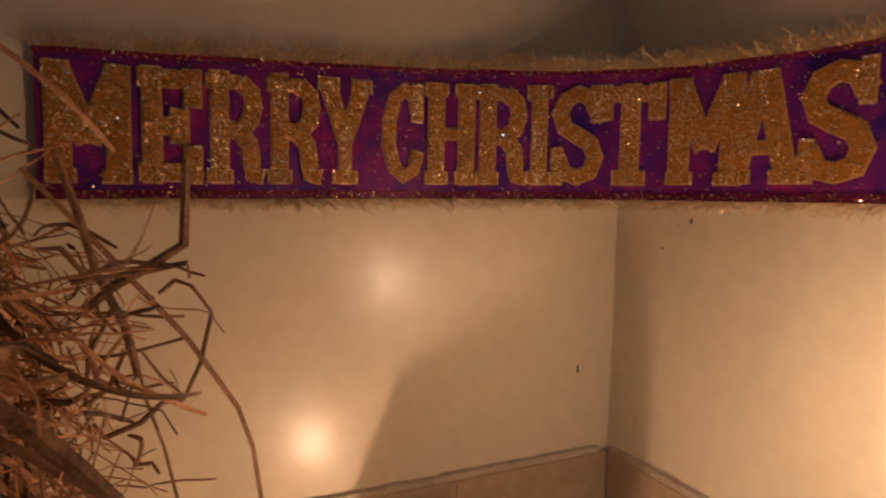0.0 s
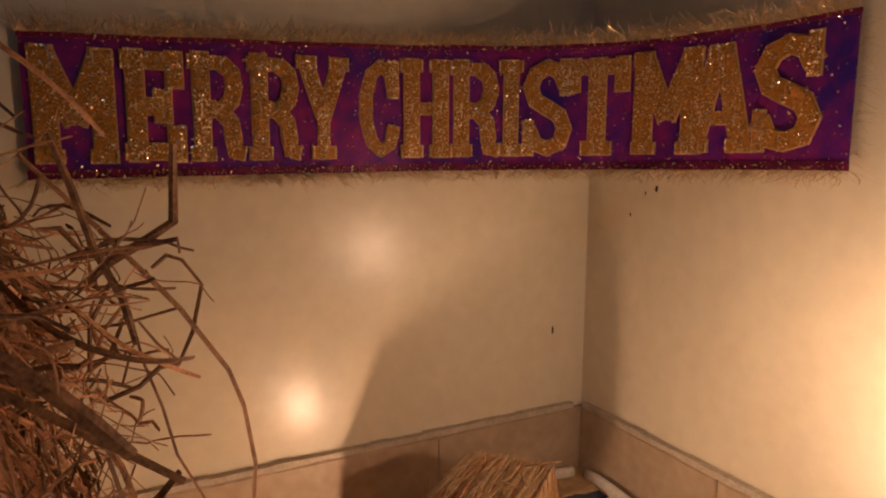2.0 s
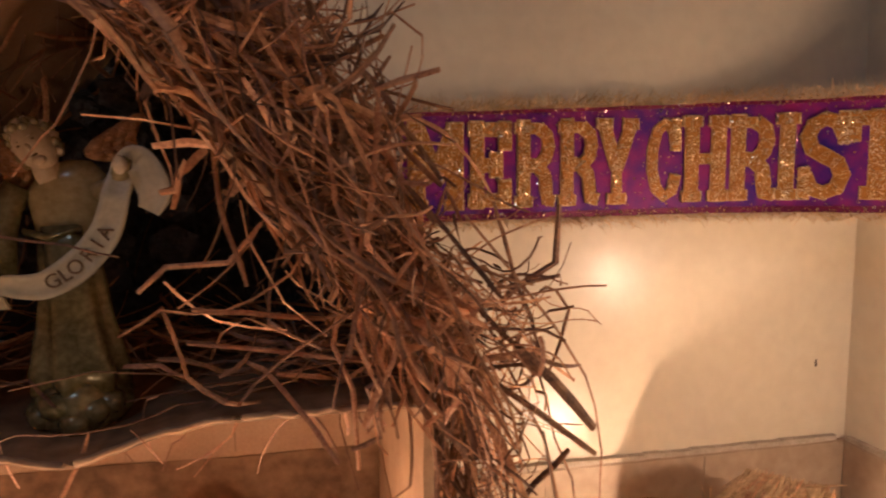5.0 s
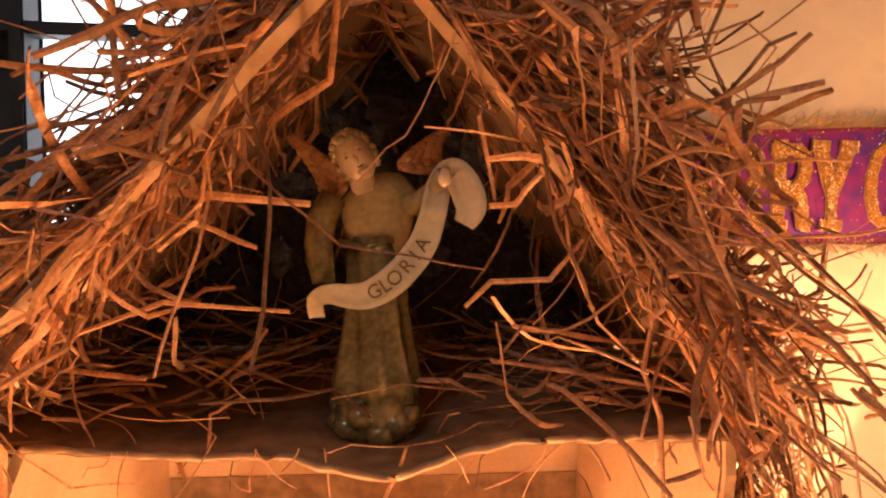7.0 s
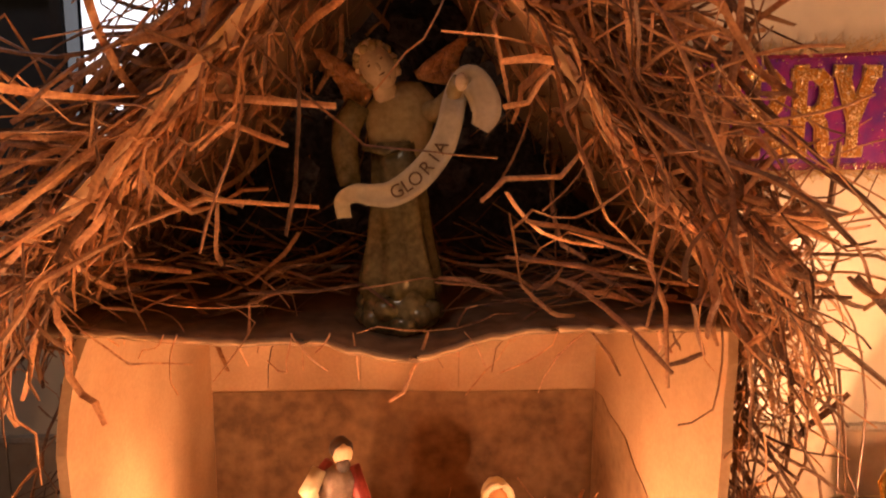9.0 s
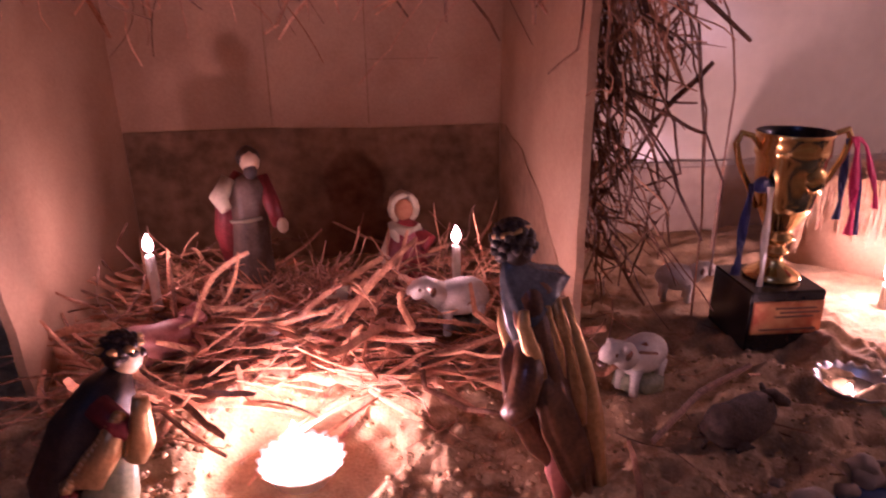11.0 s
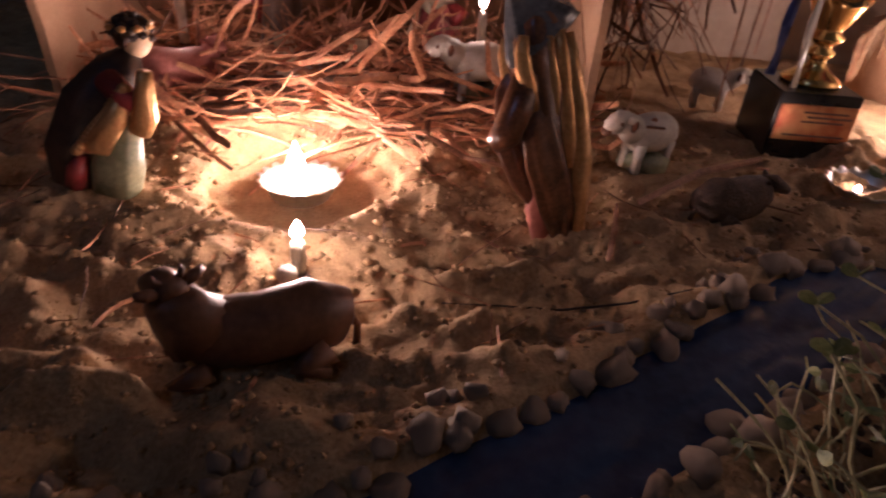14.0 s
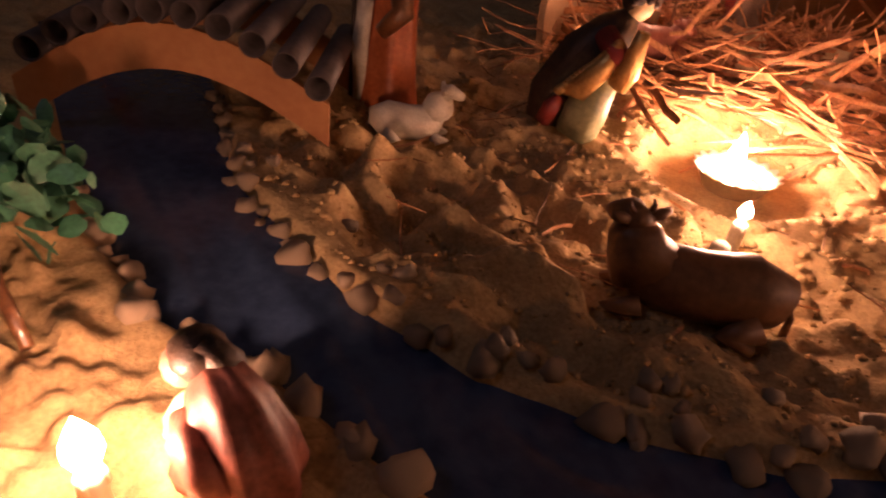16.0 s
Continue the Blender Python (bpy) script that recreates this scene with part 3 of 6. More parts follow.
# the top, torn and sagging along its front edge
n = 60
front = []
for i in range(n + 1):
    x = -HALF - 0.006 + (2 * HALF + 0.012) * i / n
    sag = math.exp(-((x - 0.005) / 0.042) ** 2)
    front.append((x, -0.002 - 0.016 * sag - 0.003 * noise.noise((x * 60, 0, 0)), TOP - 0.011 * sag - 0.006 * math.exp(-((x + 0.09) / 0.05) ** 2) + 0.002 * noise.noise((x * 90, 3, 0))))
bm = bmesh.new()
rows = []
for j in range(9):
    f = j / 8
    rows.append([bm.verts.new((p[0], p[1] * (1 - f) + (DEEP + 0.005) * f, p[2] * (1 - f) + TOP * f)) for p in front])
lower = [[bm.verts.new(v.co - Vector((0, 0, 0.005))) for v in r] for r in rows]
for a, b, up in ((rows, rows, 1), (lower, lower, 0)):
    for j in range(8):
        for i in range(n):
            q = (a[j][i], a[j][i + 1], a[j + 1][i + 1], a[j + 1][i])
            bm.faces.new(q if up else q[::-1])
for i in range(n):
    bm.faces.new((lower[0][i], lower[0][i + 1], rows[0][i + 1], rows[0][i]))
part("top_panel", bm, M_CARD_DARK, crib, "torn and sagging cardboard top")
bm = bmesh.new()
tube(bm, [(p[0], p[1] - 0.001, p[2] - 0.002) for p in front[2:-2]], [0.0018 + 0.001 * abs(noise.noise((p[0] * 200, 1, 1))) for p in front[2:-2]], 6, 0)
part("torn_edge", bm, M_CARD, crib, "ragged fibre edge of the carton")

RIDGE = (0.004, 0.525)
for s in (-1, 1):
    foot = (s * 0.205, 0.272)
    nrm = Vector((s * (RIDGE[1] - foot[1]), 0, abs(foot[0]))).normalized()
    part("roof_panel", panel([(RIDGE[0], 0.015, RIDGE[1]), (foot[0], 0.015, foot[1]), (foot[0], 0.235, foot[1]), (RIDGE[0], 0.235, RIDGE[1])][:: s], 0.006, nrm), M_CARD, crib, "", False)
    # bare strip along the front of the gable
    yy = -0.036 if s < 0 else -0.008
    a, b = Vector((RIDGE[0] - s * 0.004, yy, RIDGE[1] - 0.006)), Vector((s * 0.158, yy, 0.340))
    bm = bmesh.new()
    tube(bm, [a.lerp(b, i / 6) + Vector((0, 0.002 * math.sin(3 * i), 0)) for i in range(7)], 0.0085, 4, 0, 0.5, side=(0, 1, 0))
    part("gable_strip", bm, M_CARD, crib, "bent cardboard strip edging the gable", False)
part("gable_back", panel([(-0.20, 0.20, 0.277), (0.20, 0.20, 0.277), (0.004, 0.20, 0.52)], 0.004, (0, 1, 0)), M_DARK, crib, "plastic sheet closing the gable, coloured for its dim bluish depth", False)
# clear crumpled wrap behind the angel, given the same dim bluish colour
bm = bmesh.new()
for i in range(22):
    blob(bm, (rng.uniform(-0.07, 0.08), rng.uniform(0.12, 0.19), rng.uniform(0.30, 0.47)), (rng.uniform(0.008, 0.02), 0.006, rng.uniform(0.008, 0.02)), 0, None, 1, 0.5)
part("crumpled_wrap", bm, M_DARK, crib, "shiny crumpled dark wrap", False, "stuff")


def pick():
    return 0 if rng.random() < 0.62 else 1


def thatch(s, count):
    out = []
    down = Vector((s * (0.205 - 0.004), 0, 0.272 - 0.525)).normalized()
    nrm = Vector((s * 0.253, 0, 0.2)).normalized()
    for i in range(count):
        u = rng.random() ** 0.8 * 0.36
        y = -0.03 + 0.26 * rng.random() ** 1.7
        lift = 0.004 + abs(rng.gauss(0, 0.036 if s > 0 else 0.02))
        p = Vector((RIDGE[0], 0, RIDGE[1])) + down * (u - 0.03) + nrm * lift + Vector((0, y, 0))
        d = down + Vector((0, rng.gauss(0, 0.33), 0)) + nrm * rng.gauss(0.02, 0.20)
        if rng.random() < 0.2:
            d = Vector((rng.gauss(0, 1), rng.gauss(0, 0.6), rng.gauss(0, 1)))
        ln = rng.uniform(0.06, 0.19) if u < 0.25 else rng.uniform(0.04, 0.12)
        pts = stalk(p, d, ln, 1.1, 0.45, 10, 0.38)
        if any(in_gable(q) for q in pts) and rng.random() < 0.97:
            continue
        if any(in_box(q) for q in pts) or (any(beyond_thatch(q) for q in pts) and rng.random() < 0.94):
            continue
        if any(q.z < 0.29 and (q.y < -0.03 or abs(q.x) < 0.19) for q in pts):
            continue
        out.append((pts, rng.choice((0.0010, 0.0014, 0.0018, 0.0024, 0.0030, 0.0038)), 0.0009, pick()))
    return out


MS = [M_STRAW, M_STRAWD]
for s in (-1, 1):
    part("thatch", ribbons("thatch", thatch(s, 2900), MS), None, crib, "thick tangled layer of dry straw", kind="stuff")


def fringe(x0, x1, y0, y1, z0, z1, count, lean, long=(0.06, 0.2)):
    out = []
    for i in range(count):
        p = (rng.uniform(x0, x1), rng.uniform(y0, y1), rng.uniform(z0, z1))
        d = (rng.gauss(lean, 0.28), rng.gauss(0, 0.2), -1)
        ln = min(rng.uniform(*long), p[2] - 0.012)
        if ln > 0.03:
            pts = stalk(p, d, ln, 1.7, 0.3, 11, 0.6)
            if any(in_box(q) for q in pts) or (any(beyond_thatch(q) for q in pts) and rng.random() < 0.7) or any(abs(q.x) > 0.285 or q.y < -0.025 or abs(q.x) < 0.19 for q in pts):
                continue
            out.append((pts, rng.choice((0.001, 0.0014, 0.0018, 0.0024, 0.0032)), 0.0007, pick() if rng.random() < 0.5 else 1))
    return out


part("hanging_straw", ribbons("hanging_straw", fringe(0.202, 0.232, 0.004, 0.2, 0.14, 0.31, 300, 0.05) + fringe(0.204, 0.235, 0.008, 0.16, 0.08, 0.2, 130, 0.05) + fringe(0.205, 0.25, 0.0, 0.12, 0.2, 0.3, 130, 0.06, (0.14, 0.29)), MS), None, crib, "brown straw hanging down the carton side", kind="stuff")
part("hanging_straw", ribbons("hanging_straw", fringe(-0.232, -0.202, 0.0, 0.2, 0.12, 0.31, 380, -0.05), MS), None, crib, "brown straw hanging down the carton side", kind="stuff")
# wild stalks standing off the right eave
wild = []
for i in range(110):
    p = (rng.uniform(0.19, 0.24), rng.uniform(-0.02, 0.17), rng.uniform(0.19, 0.36))
    pts = stalk(p, (rng.uniform(0.1, 1.0), rng.gauss(0, 0.5), rng.uniform(-1.3, 0.1)), rng.uniform(0.04, 0.10), 1.4, 0.8, 9, 0.8)
    if any(in_box(q) or q.y < -0.03 or q.x < 0.185 for q in pts):
        continue
    wild.append((pts, rng.choice((0.001, 0.0014, 0.002)), 0.0007, pick()))
for y, w, line in ((0.100, 0.0042, ((0.310, 0.380), (0.308, 0.337), (0.291, 0.325), (0.275, 0.316), (0.262, 0.305))),
                   (0.095, 0.0030, ((0.238, 0.374), (0.266, 0.341), (0.294, 0.306), (0.309, 0.287), (0.334, 0.247), (0.342, 0.223), (0.347, 0.186), (0.344, 0.160), (0.346, 0.05))),
                   (0.105, 0.0022, ((0.296, 0.310), (0.304, 0.317), (0.312, 0.314), (0.322, 0.299), (0.316, 0.270), (0.307, 0.252))),
                   (0.098, 0.0024, ((0.257, 0.282), (0.279, 0.282), (0.309, 0.287))),
                   (0.105, 0.0024, ((0.307, 0.252), (0.297, 0.253), (0.286, 0.244), (0.269, 0.237), (0.264, 0.245))),
                   (0.085, 0.0014, ((0.283, 0.292), (0.288, 0.263), (0.296, 0.237), (0.302, 0.208), (0.317, 0.174), (0.325, 0.12))),
                   (0.070, 0.0032, ((0.253, 0.384), (0.261, 0.358), (0.269, 0.327), (0.280, 0.301), (0.285, 0.277))),
                   (0.100, 0.0020, ((0.255, 0.321), (0.282, 0.328), (0.303, 0.326), (0.311, 0.322), (0.318, 0.320))),
                   (0.092, 0.0026, ((0.257, 0.320), (0.291, 0.324), (0.309, 0.328), (0.310, 0.320))),
                   (0.095, 0.0026, ((0.283, 0.292), (0.272, 0.267), (0.262, 0.259))), (0.090, 0.0020, ((0.275, 0.306), (0.264, 0.286), (0.262, 0.260))),
                   (0.095, 0.0016, ((0.287, 0.283), (0.296, 0.269), (0.305, 0.259))), (0.095, 0.0018, ((0.282, 0.266), (0.277, 0.249))),
                   (0.098, 0.0024, ((0.243, 0.336), (0.253, 0.336), (0.264, 0.321), (0.276, 0.329))),
                   (-0.030, 0.0050, ((0.239, 0.307), (0.255, 0.292), (0.268, 0.277), (0.280, 0.262))), (0.055, 0.0034, ((0.258, 0.166), (0.279, 0.186), (0.292, 0.200), (0.301, 0.212))),
                   (0.010, 0.0034, ((0.225, 0.285), (0.262, 0.258), (0.300, 0.228))), (-0.018, 0.006, ((0.160, 0.447), (0.185, 0.440), (0.205, 0.436))),
                   (0.030, 0.0028, ((0.240, 0.300), (0.275, 0.230), (0.290, 0.170), (0.295, 0.100), (0.298, 0.020))), (0.020, 0.0032, ((0.270, 0.240), (0.285, 0.170), (0.305, 0.130), (0.300, 0.060)))):
    pts = [(x, y + 0.004 * math.sin(70 * x + 40 * z), z) for x, z in line]
    wild.append(([Vector(p) for p in pts], w * 1.3, 0.0018, 1))
for i in range(70):
    p = (rng.gauss(0.262, 0.012), rng.uniform(0.06, 0.12), rng.uniform(0.20, 0.33))
    wild.append((stalk(p, (rng.gauss(0.1, 0.8), rng.gauss(0, 0.3), rng.gauss(-0.4, 0.7)), rng.uniform(0.02, 0.05), 1.2, 0.3, 7, 0.6), rng.choice((0.0008, 0.0012, 0.002)), 0.0007, pick()))
part("stray_straw", ribbons("stray_straw", wild, MS), None, crib, "single kinked stalks sticking out", kind="stuff")
# straw lying on the carton top and dangling over the opening
loft_straw = []
for i in range(260):
    p = (rng.uniform(-0.17, 0.17), rng.uniform(0.0, 0.16), 0.279 + abs(rng.gauss(0, 0.016)))
    if abs(p[0]) < 0.045 and p[1] < 0.09:
        continue
    loft_straw.append((stalk(p, (rng.choice((-1, 1)), rng.gauss(0, 0.5), rng.gauss(0, 0.22)), rng.uniform(0.04, 0.12), 0.7, 0.1), rng.choice((0.001, 0.0015, 0.002, 0.003)), 0.0008, pick()))
for pts, w in (([(-0.155, -0.008, 0.325), (-0.10, -0.01, 0.346), (-0.04, -0.012, 0.342)], 0.003), ([(-0.115, -0.008, 0.40), (-0.07, -0.012, 0.397), (-0.03, -0.012, 0.394)], 0.0045),
               ([(0.024, -0.012, 0.432), (0.05, -0.012, 0.430), (0.078, -0.01, 0.425), (0.10, -0.006, 0.405), (0.125, -0.002, 0.37)], 0.0028), ([(0.055, -0.012, 0.417), (0.072, -0.012, 0.419), (0.088, -0.01, 0.417)], 0.0055),
               ([(0.045, -0.015, 0.345), (0.058, -0.012, 0.357), (0.088, -0.01, 0.358), (0.105, -0.008, 0.378)], 0.003), ([(0.095, -0.01, 0.39), (0.098, -0.01, 0.37), (0.115, -0.006, 0.335), (0.137, -0.004, 0.315)], 0.0022),
               ([(0.062, 0.01, 0.312), (0.10, 0.008, 0.307), (0.165, 0.0, 0.297)], 0.003), ([(0.145, -0.004, 0.34), (0.14, -0.005, 0.31), (0.15, -0.006, 0.285), (0.152, -0.01, 0.24)], 0.003)):
    loft_straw.append(([Vector(p) for p in pts], w, 0.0012, 0))
for i in range(12):
    x = rng.uniform(-0.18, 0.18)
    loft_straw.append((stalk((x, -0.012, 0.274), (rng.gauss(0, 0.35), rng.gauss(0, 0.1), -1), rng.uniform(0.012, 0.045), 0.5, 0, 5, 0.5), rng.choice((0.001, 0.0016, 0.0022)), 0.0008, pick()))
for i in range(330):
    s = rng.choice((-1, 1))
    f = rng.random()
    p = (s * (0.01 + 0.17 * f), rng.uniform(-0.03, 0.0), 0.515 - 0.215 * f)
    pts = stalk(p, (s * rng.gauss(0.5, 0.5), rng.gauss(0, 0.2), -rng.gauss(0.8, 0.5)), rng.uniform(0.04, 0.12), 1.2, 0.2, 8, 0.7)
    if sum(in_gable(q) for q in pts) > 2 and rng.random() < 0.85:
        continue
    loft_straw.append((pts, rng.choice((0.0014, 0.002, 0.003, 0.0045)), 0.0010, pick()))
part("loose_straw", ribbons("loose_straw", loft_straw, MS), None, crib, "loose straw on the carton top and gable", kind="stuff")

# ---- bedding straw ----
bed = []
for i in range(620):
    x, y = rng.uniform(-0.175, 0.175), 0.235 * rng.random() ** 1.25 - 0.032
    if y < 0 and math.hypot(x, y + 0.066) < 0.056:
        continue
    heap = 0.006 + 0.018 * math.exp(-((y - 0.05) / 0.07) ** 2) + 0.012 * (abs(x) > 0.1) * (y > 0.03)
    z = max(0.004, sand_at(x, y)) + heap * rng.random()
    a = rng.gauss(0, 0.55) + (math.pi if rng.random() < 0.5 else 0)
    bed.append((stalk((x, y, z), (math.cos(a), math.sin(a), rng.gauss(0.02, 0.12)), rng.uniform(0.03, 0.11), 0.45, 0.05, 6, 0.4), rng.choice((0.0012, 0.0018, 0.0026, 0.004, 0.0055)), 0.0010, 0 if rng.random() < 0.8 else 1))
for i in range(190):
    x, y = rng.choice((-1, 1)) * rng.uniform(0.05, 0.15), rng.uniform(0.05, 0.2)
    bed.append((stalk((x, y, 0.018 + 0.02 * rng.random()), (rng.gauss(0, 1), rng.gauss(0, 1), 0.15), rng.uniform(0.04, 0.08), 1.5, 0.5, 8, 0.3), rng.choice((0.0012, 0.002, 0.003)), 0.001, pick()))
for i in range(120):
    x, y = rng.uniform(-0.15, 0.15), rng.uniform(0.02, 0.12)
    a = rng.gauss(0, 0.6)
    bed.append((stalk((x, y, rng.uniform(0.022, 0.042)), (math.cos(a), math.sin(a), rng.gauss(0.0, 0.2)), rng.uniform(0.04, 0.09), 0.6, 0.25, 7, 0.3), rng.choice((0.0016, 0.0026, 0.0040, 0.0055)), 0.0010, 0))
bed_ob = tagged(new("bedding_straw", ribbons("bedding_straw", bed, MS)), "scattered pale straw bedding on the stable floor", "straw", kind="stuff")
bits = []
for i in range(170):
    x, y = rng.uniform(-0.2, 0.34), rng.uniform(-0.26, 0.1)
    if inside(np.array([x]), np.array([y]), RIVER)[0] or math.hypot(x, y + 0.066) < 0.064:
        continue
    z = sand_at(x, y) + 0.002
    a = rng.uniform(0, 6.3)
    bits.append((stalk((x, y, z), (math.cos(a), math.sin(a), 0.03), rng.uniform(0.012, 0.05), 0.3, 0, 4, 0.2), rng.choice((0.0008, 0.0012, 0.0022)), 0.0007, pick()))
for pts, w in (([(0.21, -0.10, 0.005), (0.26, -0.06, 0.010), (0.31, -0.035, 0.012)], 0.005), ([(x, y, sand_at(x, y) + 0.003) for x, y in ((0.2034, -0.081), (0.196, -0.108), (0.190, -0.130), (0.1853, -0.1465))], 0.0055)):
    bits.append(([Vector(p) for p in pts], w, 0.0015, 1))
tagged(new("straw_litter", ribbons("straw_litter", bits, MS)), "bits of straw strewn over the sand", "straw", kind="stuff")

# ---- figurines ----


def robed(bm, foot, lean, height, wide, deep, mis, fold=0.07, k=6, yaw=0.0):
    """The robe of a small plaster figure: bell hem, waist, shoulders. Returns the neck."""
    f, up = Vector(foot), (Vector((0, 0, 1)) + Vector(lean)).normalized()
    prof = ((0.0, 1.0), (0.04, 1.02), (0.2, 0.86), (0.4, 0.74), (0.55, 0.68), (0.68, 0.72), (0.76, 0.70), (0.80, 0.52), (0.83, 0.28))
    tube(bm, [f + up * height * a for a, _ in prof], [wide * b for _, b in prof], 28, mis, deep / wide, fold, k, (math.cos(yaw), math.sin(yaw), 0))
    return f + up * height * 0.83, up


def face_head(bm, c, r, skin, hair, look_way):
    blob(bm, c, (r * 0.82, r * 0.9, r), skin, None, 2)
    w = Vector(look_way).normalized()
    blob(bm, Vector(c) - w * r * 0.28 + Vector((0, 0, r * 0.22)), (r * 0.95, r * 0.95, r * 0.95), hair, None, 2, 0.12)


# angel on the carton top
def letter_mesh(ch, size, thick, offset=0.0):
    cu = bpy.data.curves.new("letter", "FONT")
    cu.body, cu.size, cu.extrude, cu.offset = ch, size, thick, offset
    cu.align_x, cu.align_y = "CENTER", "CENTER"
    tmp = bpy.data.objects.new("letter", cu)
    scene.collection.objects.link(tmp)
    me = bpy.data.meshes.new_from_object(tmp.evaluated_get(bpy.context.evaluated_depsgraph_get()))
    bpy.data.objects.remove(tmp)
    return me


bm = bmesh.new()
ax, ay, az = 0.001, 0.032, 0.264
lathe(bm, (ax, ay, az), [(0.001, 0.0), (0.019, 0.0), (0.0235, 0.006), (0.0245, 0.013), (0.022, 0.022), (0.016, 0.029), (0.001, 0.031)], 32, 0, 0.04, 5)
for i in range(13):
    a = i * 0.483
    blob(bm, (ax + 0.0195 * math.cos(a), ay + 0.0195 * math.sin(a), az + 0.012 + 0.005 * math.sin(i * 2.3)), (0.0085, 0.0085, 0.0075), 0, None, 2, 0.2)
tube(bm, [(ax, ay, az + 0.022), (ax, ay, az + 0.032), (ax, ay, az + 0.044), (ax, ay, az + 0.060), (ax, ay, az + 0.080), (ax - 0.001, ay, az + 0.098), (ax - 0.002, ay, az + 0.113)],
     [0.0235, 0.0240, 0.0215, 0.0185, 0.0165, 0.0150, 0.0140], 56, 0, 0.82, 0.13, 7)
tube(bm, [(0.001, ay, 0.366), (0.001, ay, 0.376), (0.001, ay, 0.388), (0.001, ay, 0.398), (-0.002, ay, 0.404), (-0.004, ay, 0.409)], [0.0155, 0.0180, 0.0200, 0.0212, 0.0175, 0.0085], 28, 1, 0.5, 0.03, 5)
tube(bm, [(-0.019, ay - 0.007, 0.374), (-0.006, ay - 0.013, 0.371), (0.010, ay - 0.010, 0.375)], 0.0022, 8, 0)
tube(bm, [(-0.005, ay - 0.003, 0.402), (-0.008, ay - 0.005, 0.409), (-0.0115, ay - 0.006, 0.416)], [0.0078, 0.0066, 0.006], 14, 2)
# the head leans over the shoulder
hc, hm = Vector((-0.0105, ay - 0.008, 0.4185)), Matrix.Rotation(radians(-32), 4, "Y")
hp = lambda x, y, z: hc + hm.to_3x3() @ Vector((x, y, z)) * 1.15
blob(bm, hc, (0.0098, 0.0106, 0.0132), 2, hm, 3)
blob(bm, hp(0, -0.0088, -0.001), (0.0014, 0.0018, 0.0026), 2, hm, 2)
blob(bm, hp(0, -0.0064, -0.0075), (0.0034, 0.003, 0.0028), 2, hm, 2)
blob(bm, hp(0, -0.0084, -0.0048), (0.0022, 0.0010, 0.0006), 6, hm, 1)
for q in (-1, 1):
    blob(bm, hp(q * 0.0033, -0.0080, 0.0016), (0.0013, 0.0008, 0.0007), 6, hm, 1)
    blob(bm, hp(q * 0.0034, -0.0083, 0.0034), (0.0020, 0.0008, 0.0005), 2, hm, 1)
for i in range(70):
    a, e = i * 2.4, -0.7 + 2.2 * (i / 70)
    d = Vector((math.cos(a) * math.cos(e), math.sin(a) * math.cos(e), math.sin(e)))
    if d.y > -0.25 or d.z > 0.62:
        blob(bm, hp(d.x * 0.0092, d.y * 0.0095 + 0.001, d.z * 0.0118 + 0.001), 0.0028, 1 if i % 3 else 2, None, 1, 0.3)
tube(bm, [(-0.022, ay - 0.002, 0.398), (-0.029, ay - 0.003, 0.386), (-0.0300, ay - 0.008, 0.372), (-0.026, ay - 0.018, 0.352)], [0.0080, 0.0085, 0.0078, 0.0060], 14, 0, 1.0, 0.05, 4)
tube(bm, [(0.013, ay, 0.398), (0.023, ay - 0.004, 0.394), (0.031, ay - 0.012, 0.402), (0.035, ay - 0.020, 0.411)], [0.0075, 0.0070, 0.0055, 0.004], 14, 1)
blob(bm, (0.0355, ay - 0.029, 0.4085), (0.0036, 0.0025, 0.0052), 2, None, 2)
# feathered wings, three rows deep
for sx, root, tip_a, tip_b in ((-1, (-0.012, 0.408), (-0.048, 0.430), (-0.029, 0.391)), (1, (0.008, 0.414), (0.041, 0.437), (0.041, 0.413))):
    root, ta, tb = (Vector((p[0], ay + 0.004, p[1])) for p in (root, tip_a, tip_b))
    for row, (reach, nf, wide) in enumerate(((1.0, 9, 0.0030), (0.80, 8, 0.0030), (0.62, 7, 0.0028), (0.44, 6, 0.0024))):
        for j in range(nf):
            f = j / (nf - 1)
            tip = root.lerp(ta.lerp(tb, f), reach * (1 - 0.14 * math.sin(math.pi * f)))
            start = root.lerp(tip, 0.30)
            up = Vector((0, -0.0022 * row - 0.0006 * (j % 2), 0))
            tube(bm, [start + up, start.lerp(tip, 0.45) + up * 1.2, start.lerp(tip, 0.85) + up, tip + up * 0.8], [0.0012, wide, wide * 1.1, 0.0008], 8, 4, 0.6, 0.0, side=(0, 0, 1))
# scroll: a curved band held across the body
cl = [(-0.030, 0.3335), (-0.030, 0.344), (-0.022, 0.3485), (-0.013, 0.3476), (-0.003, 0.348), (0.0076, 0.3536), (0.017, 0.3623), (0.025, 0.3736), (0.0293, 0.3857), (0.032, 0.3977), (0.0353, 0.408), (0.0413, 0.4114), (0.0474, 0.403), (0.050, 0.3927), (0.046, 0.3832)]
wd = [0.008, 0.009, 0.010, 0.012, 0.014, 0.0155, 0.0155, 0.0150, 0.0140, 0.0135, 0.013, 0.015, 0.017, 0.016, 0.010]
flow = [(*p, w) for p, w in zip(cl, wd)]
flow = [flow[0]] + flow + [flow[-1]]
cl, wd = [], []
for i in range(1, len(flow) - 2):
    for j in range(6):
        u = j / 6
        q = [0.5 * (2 * b + (c - a) * u + (2 * a - 5 * b + 4 * c - d) * u * u + (3 * b - a - 3 * c + d) * u ** 3) for a, b, c, d in zip(*flow[i - 1:i + 3])]
        cl.append((q[0], q[1]))
        wd.append(q[2])
prev, sheet = None, []
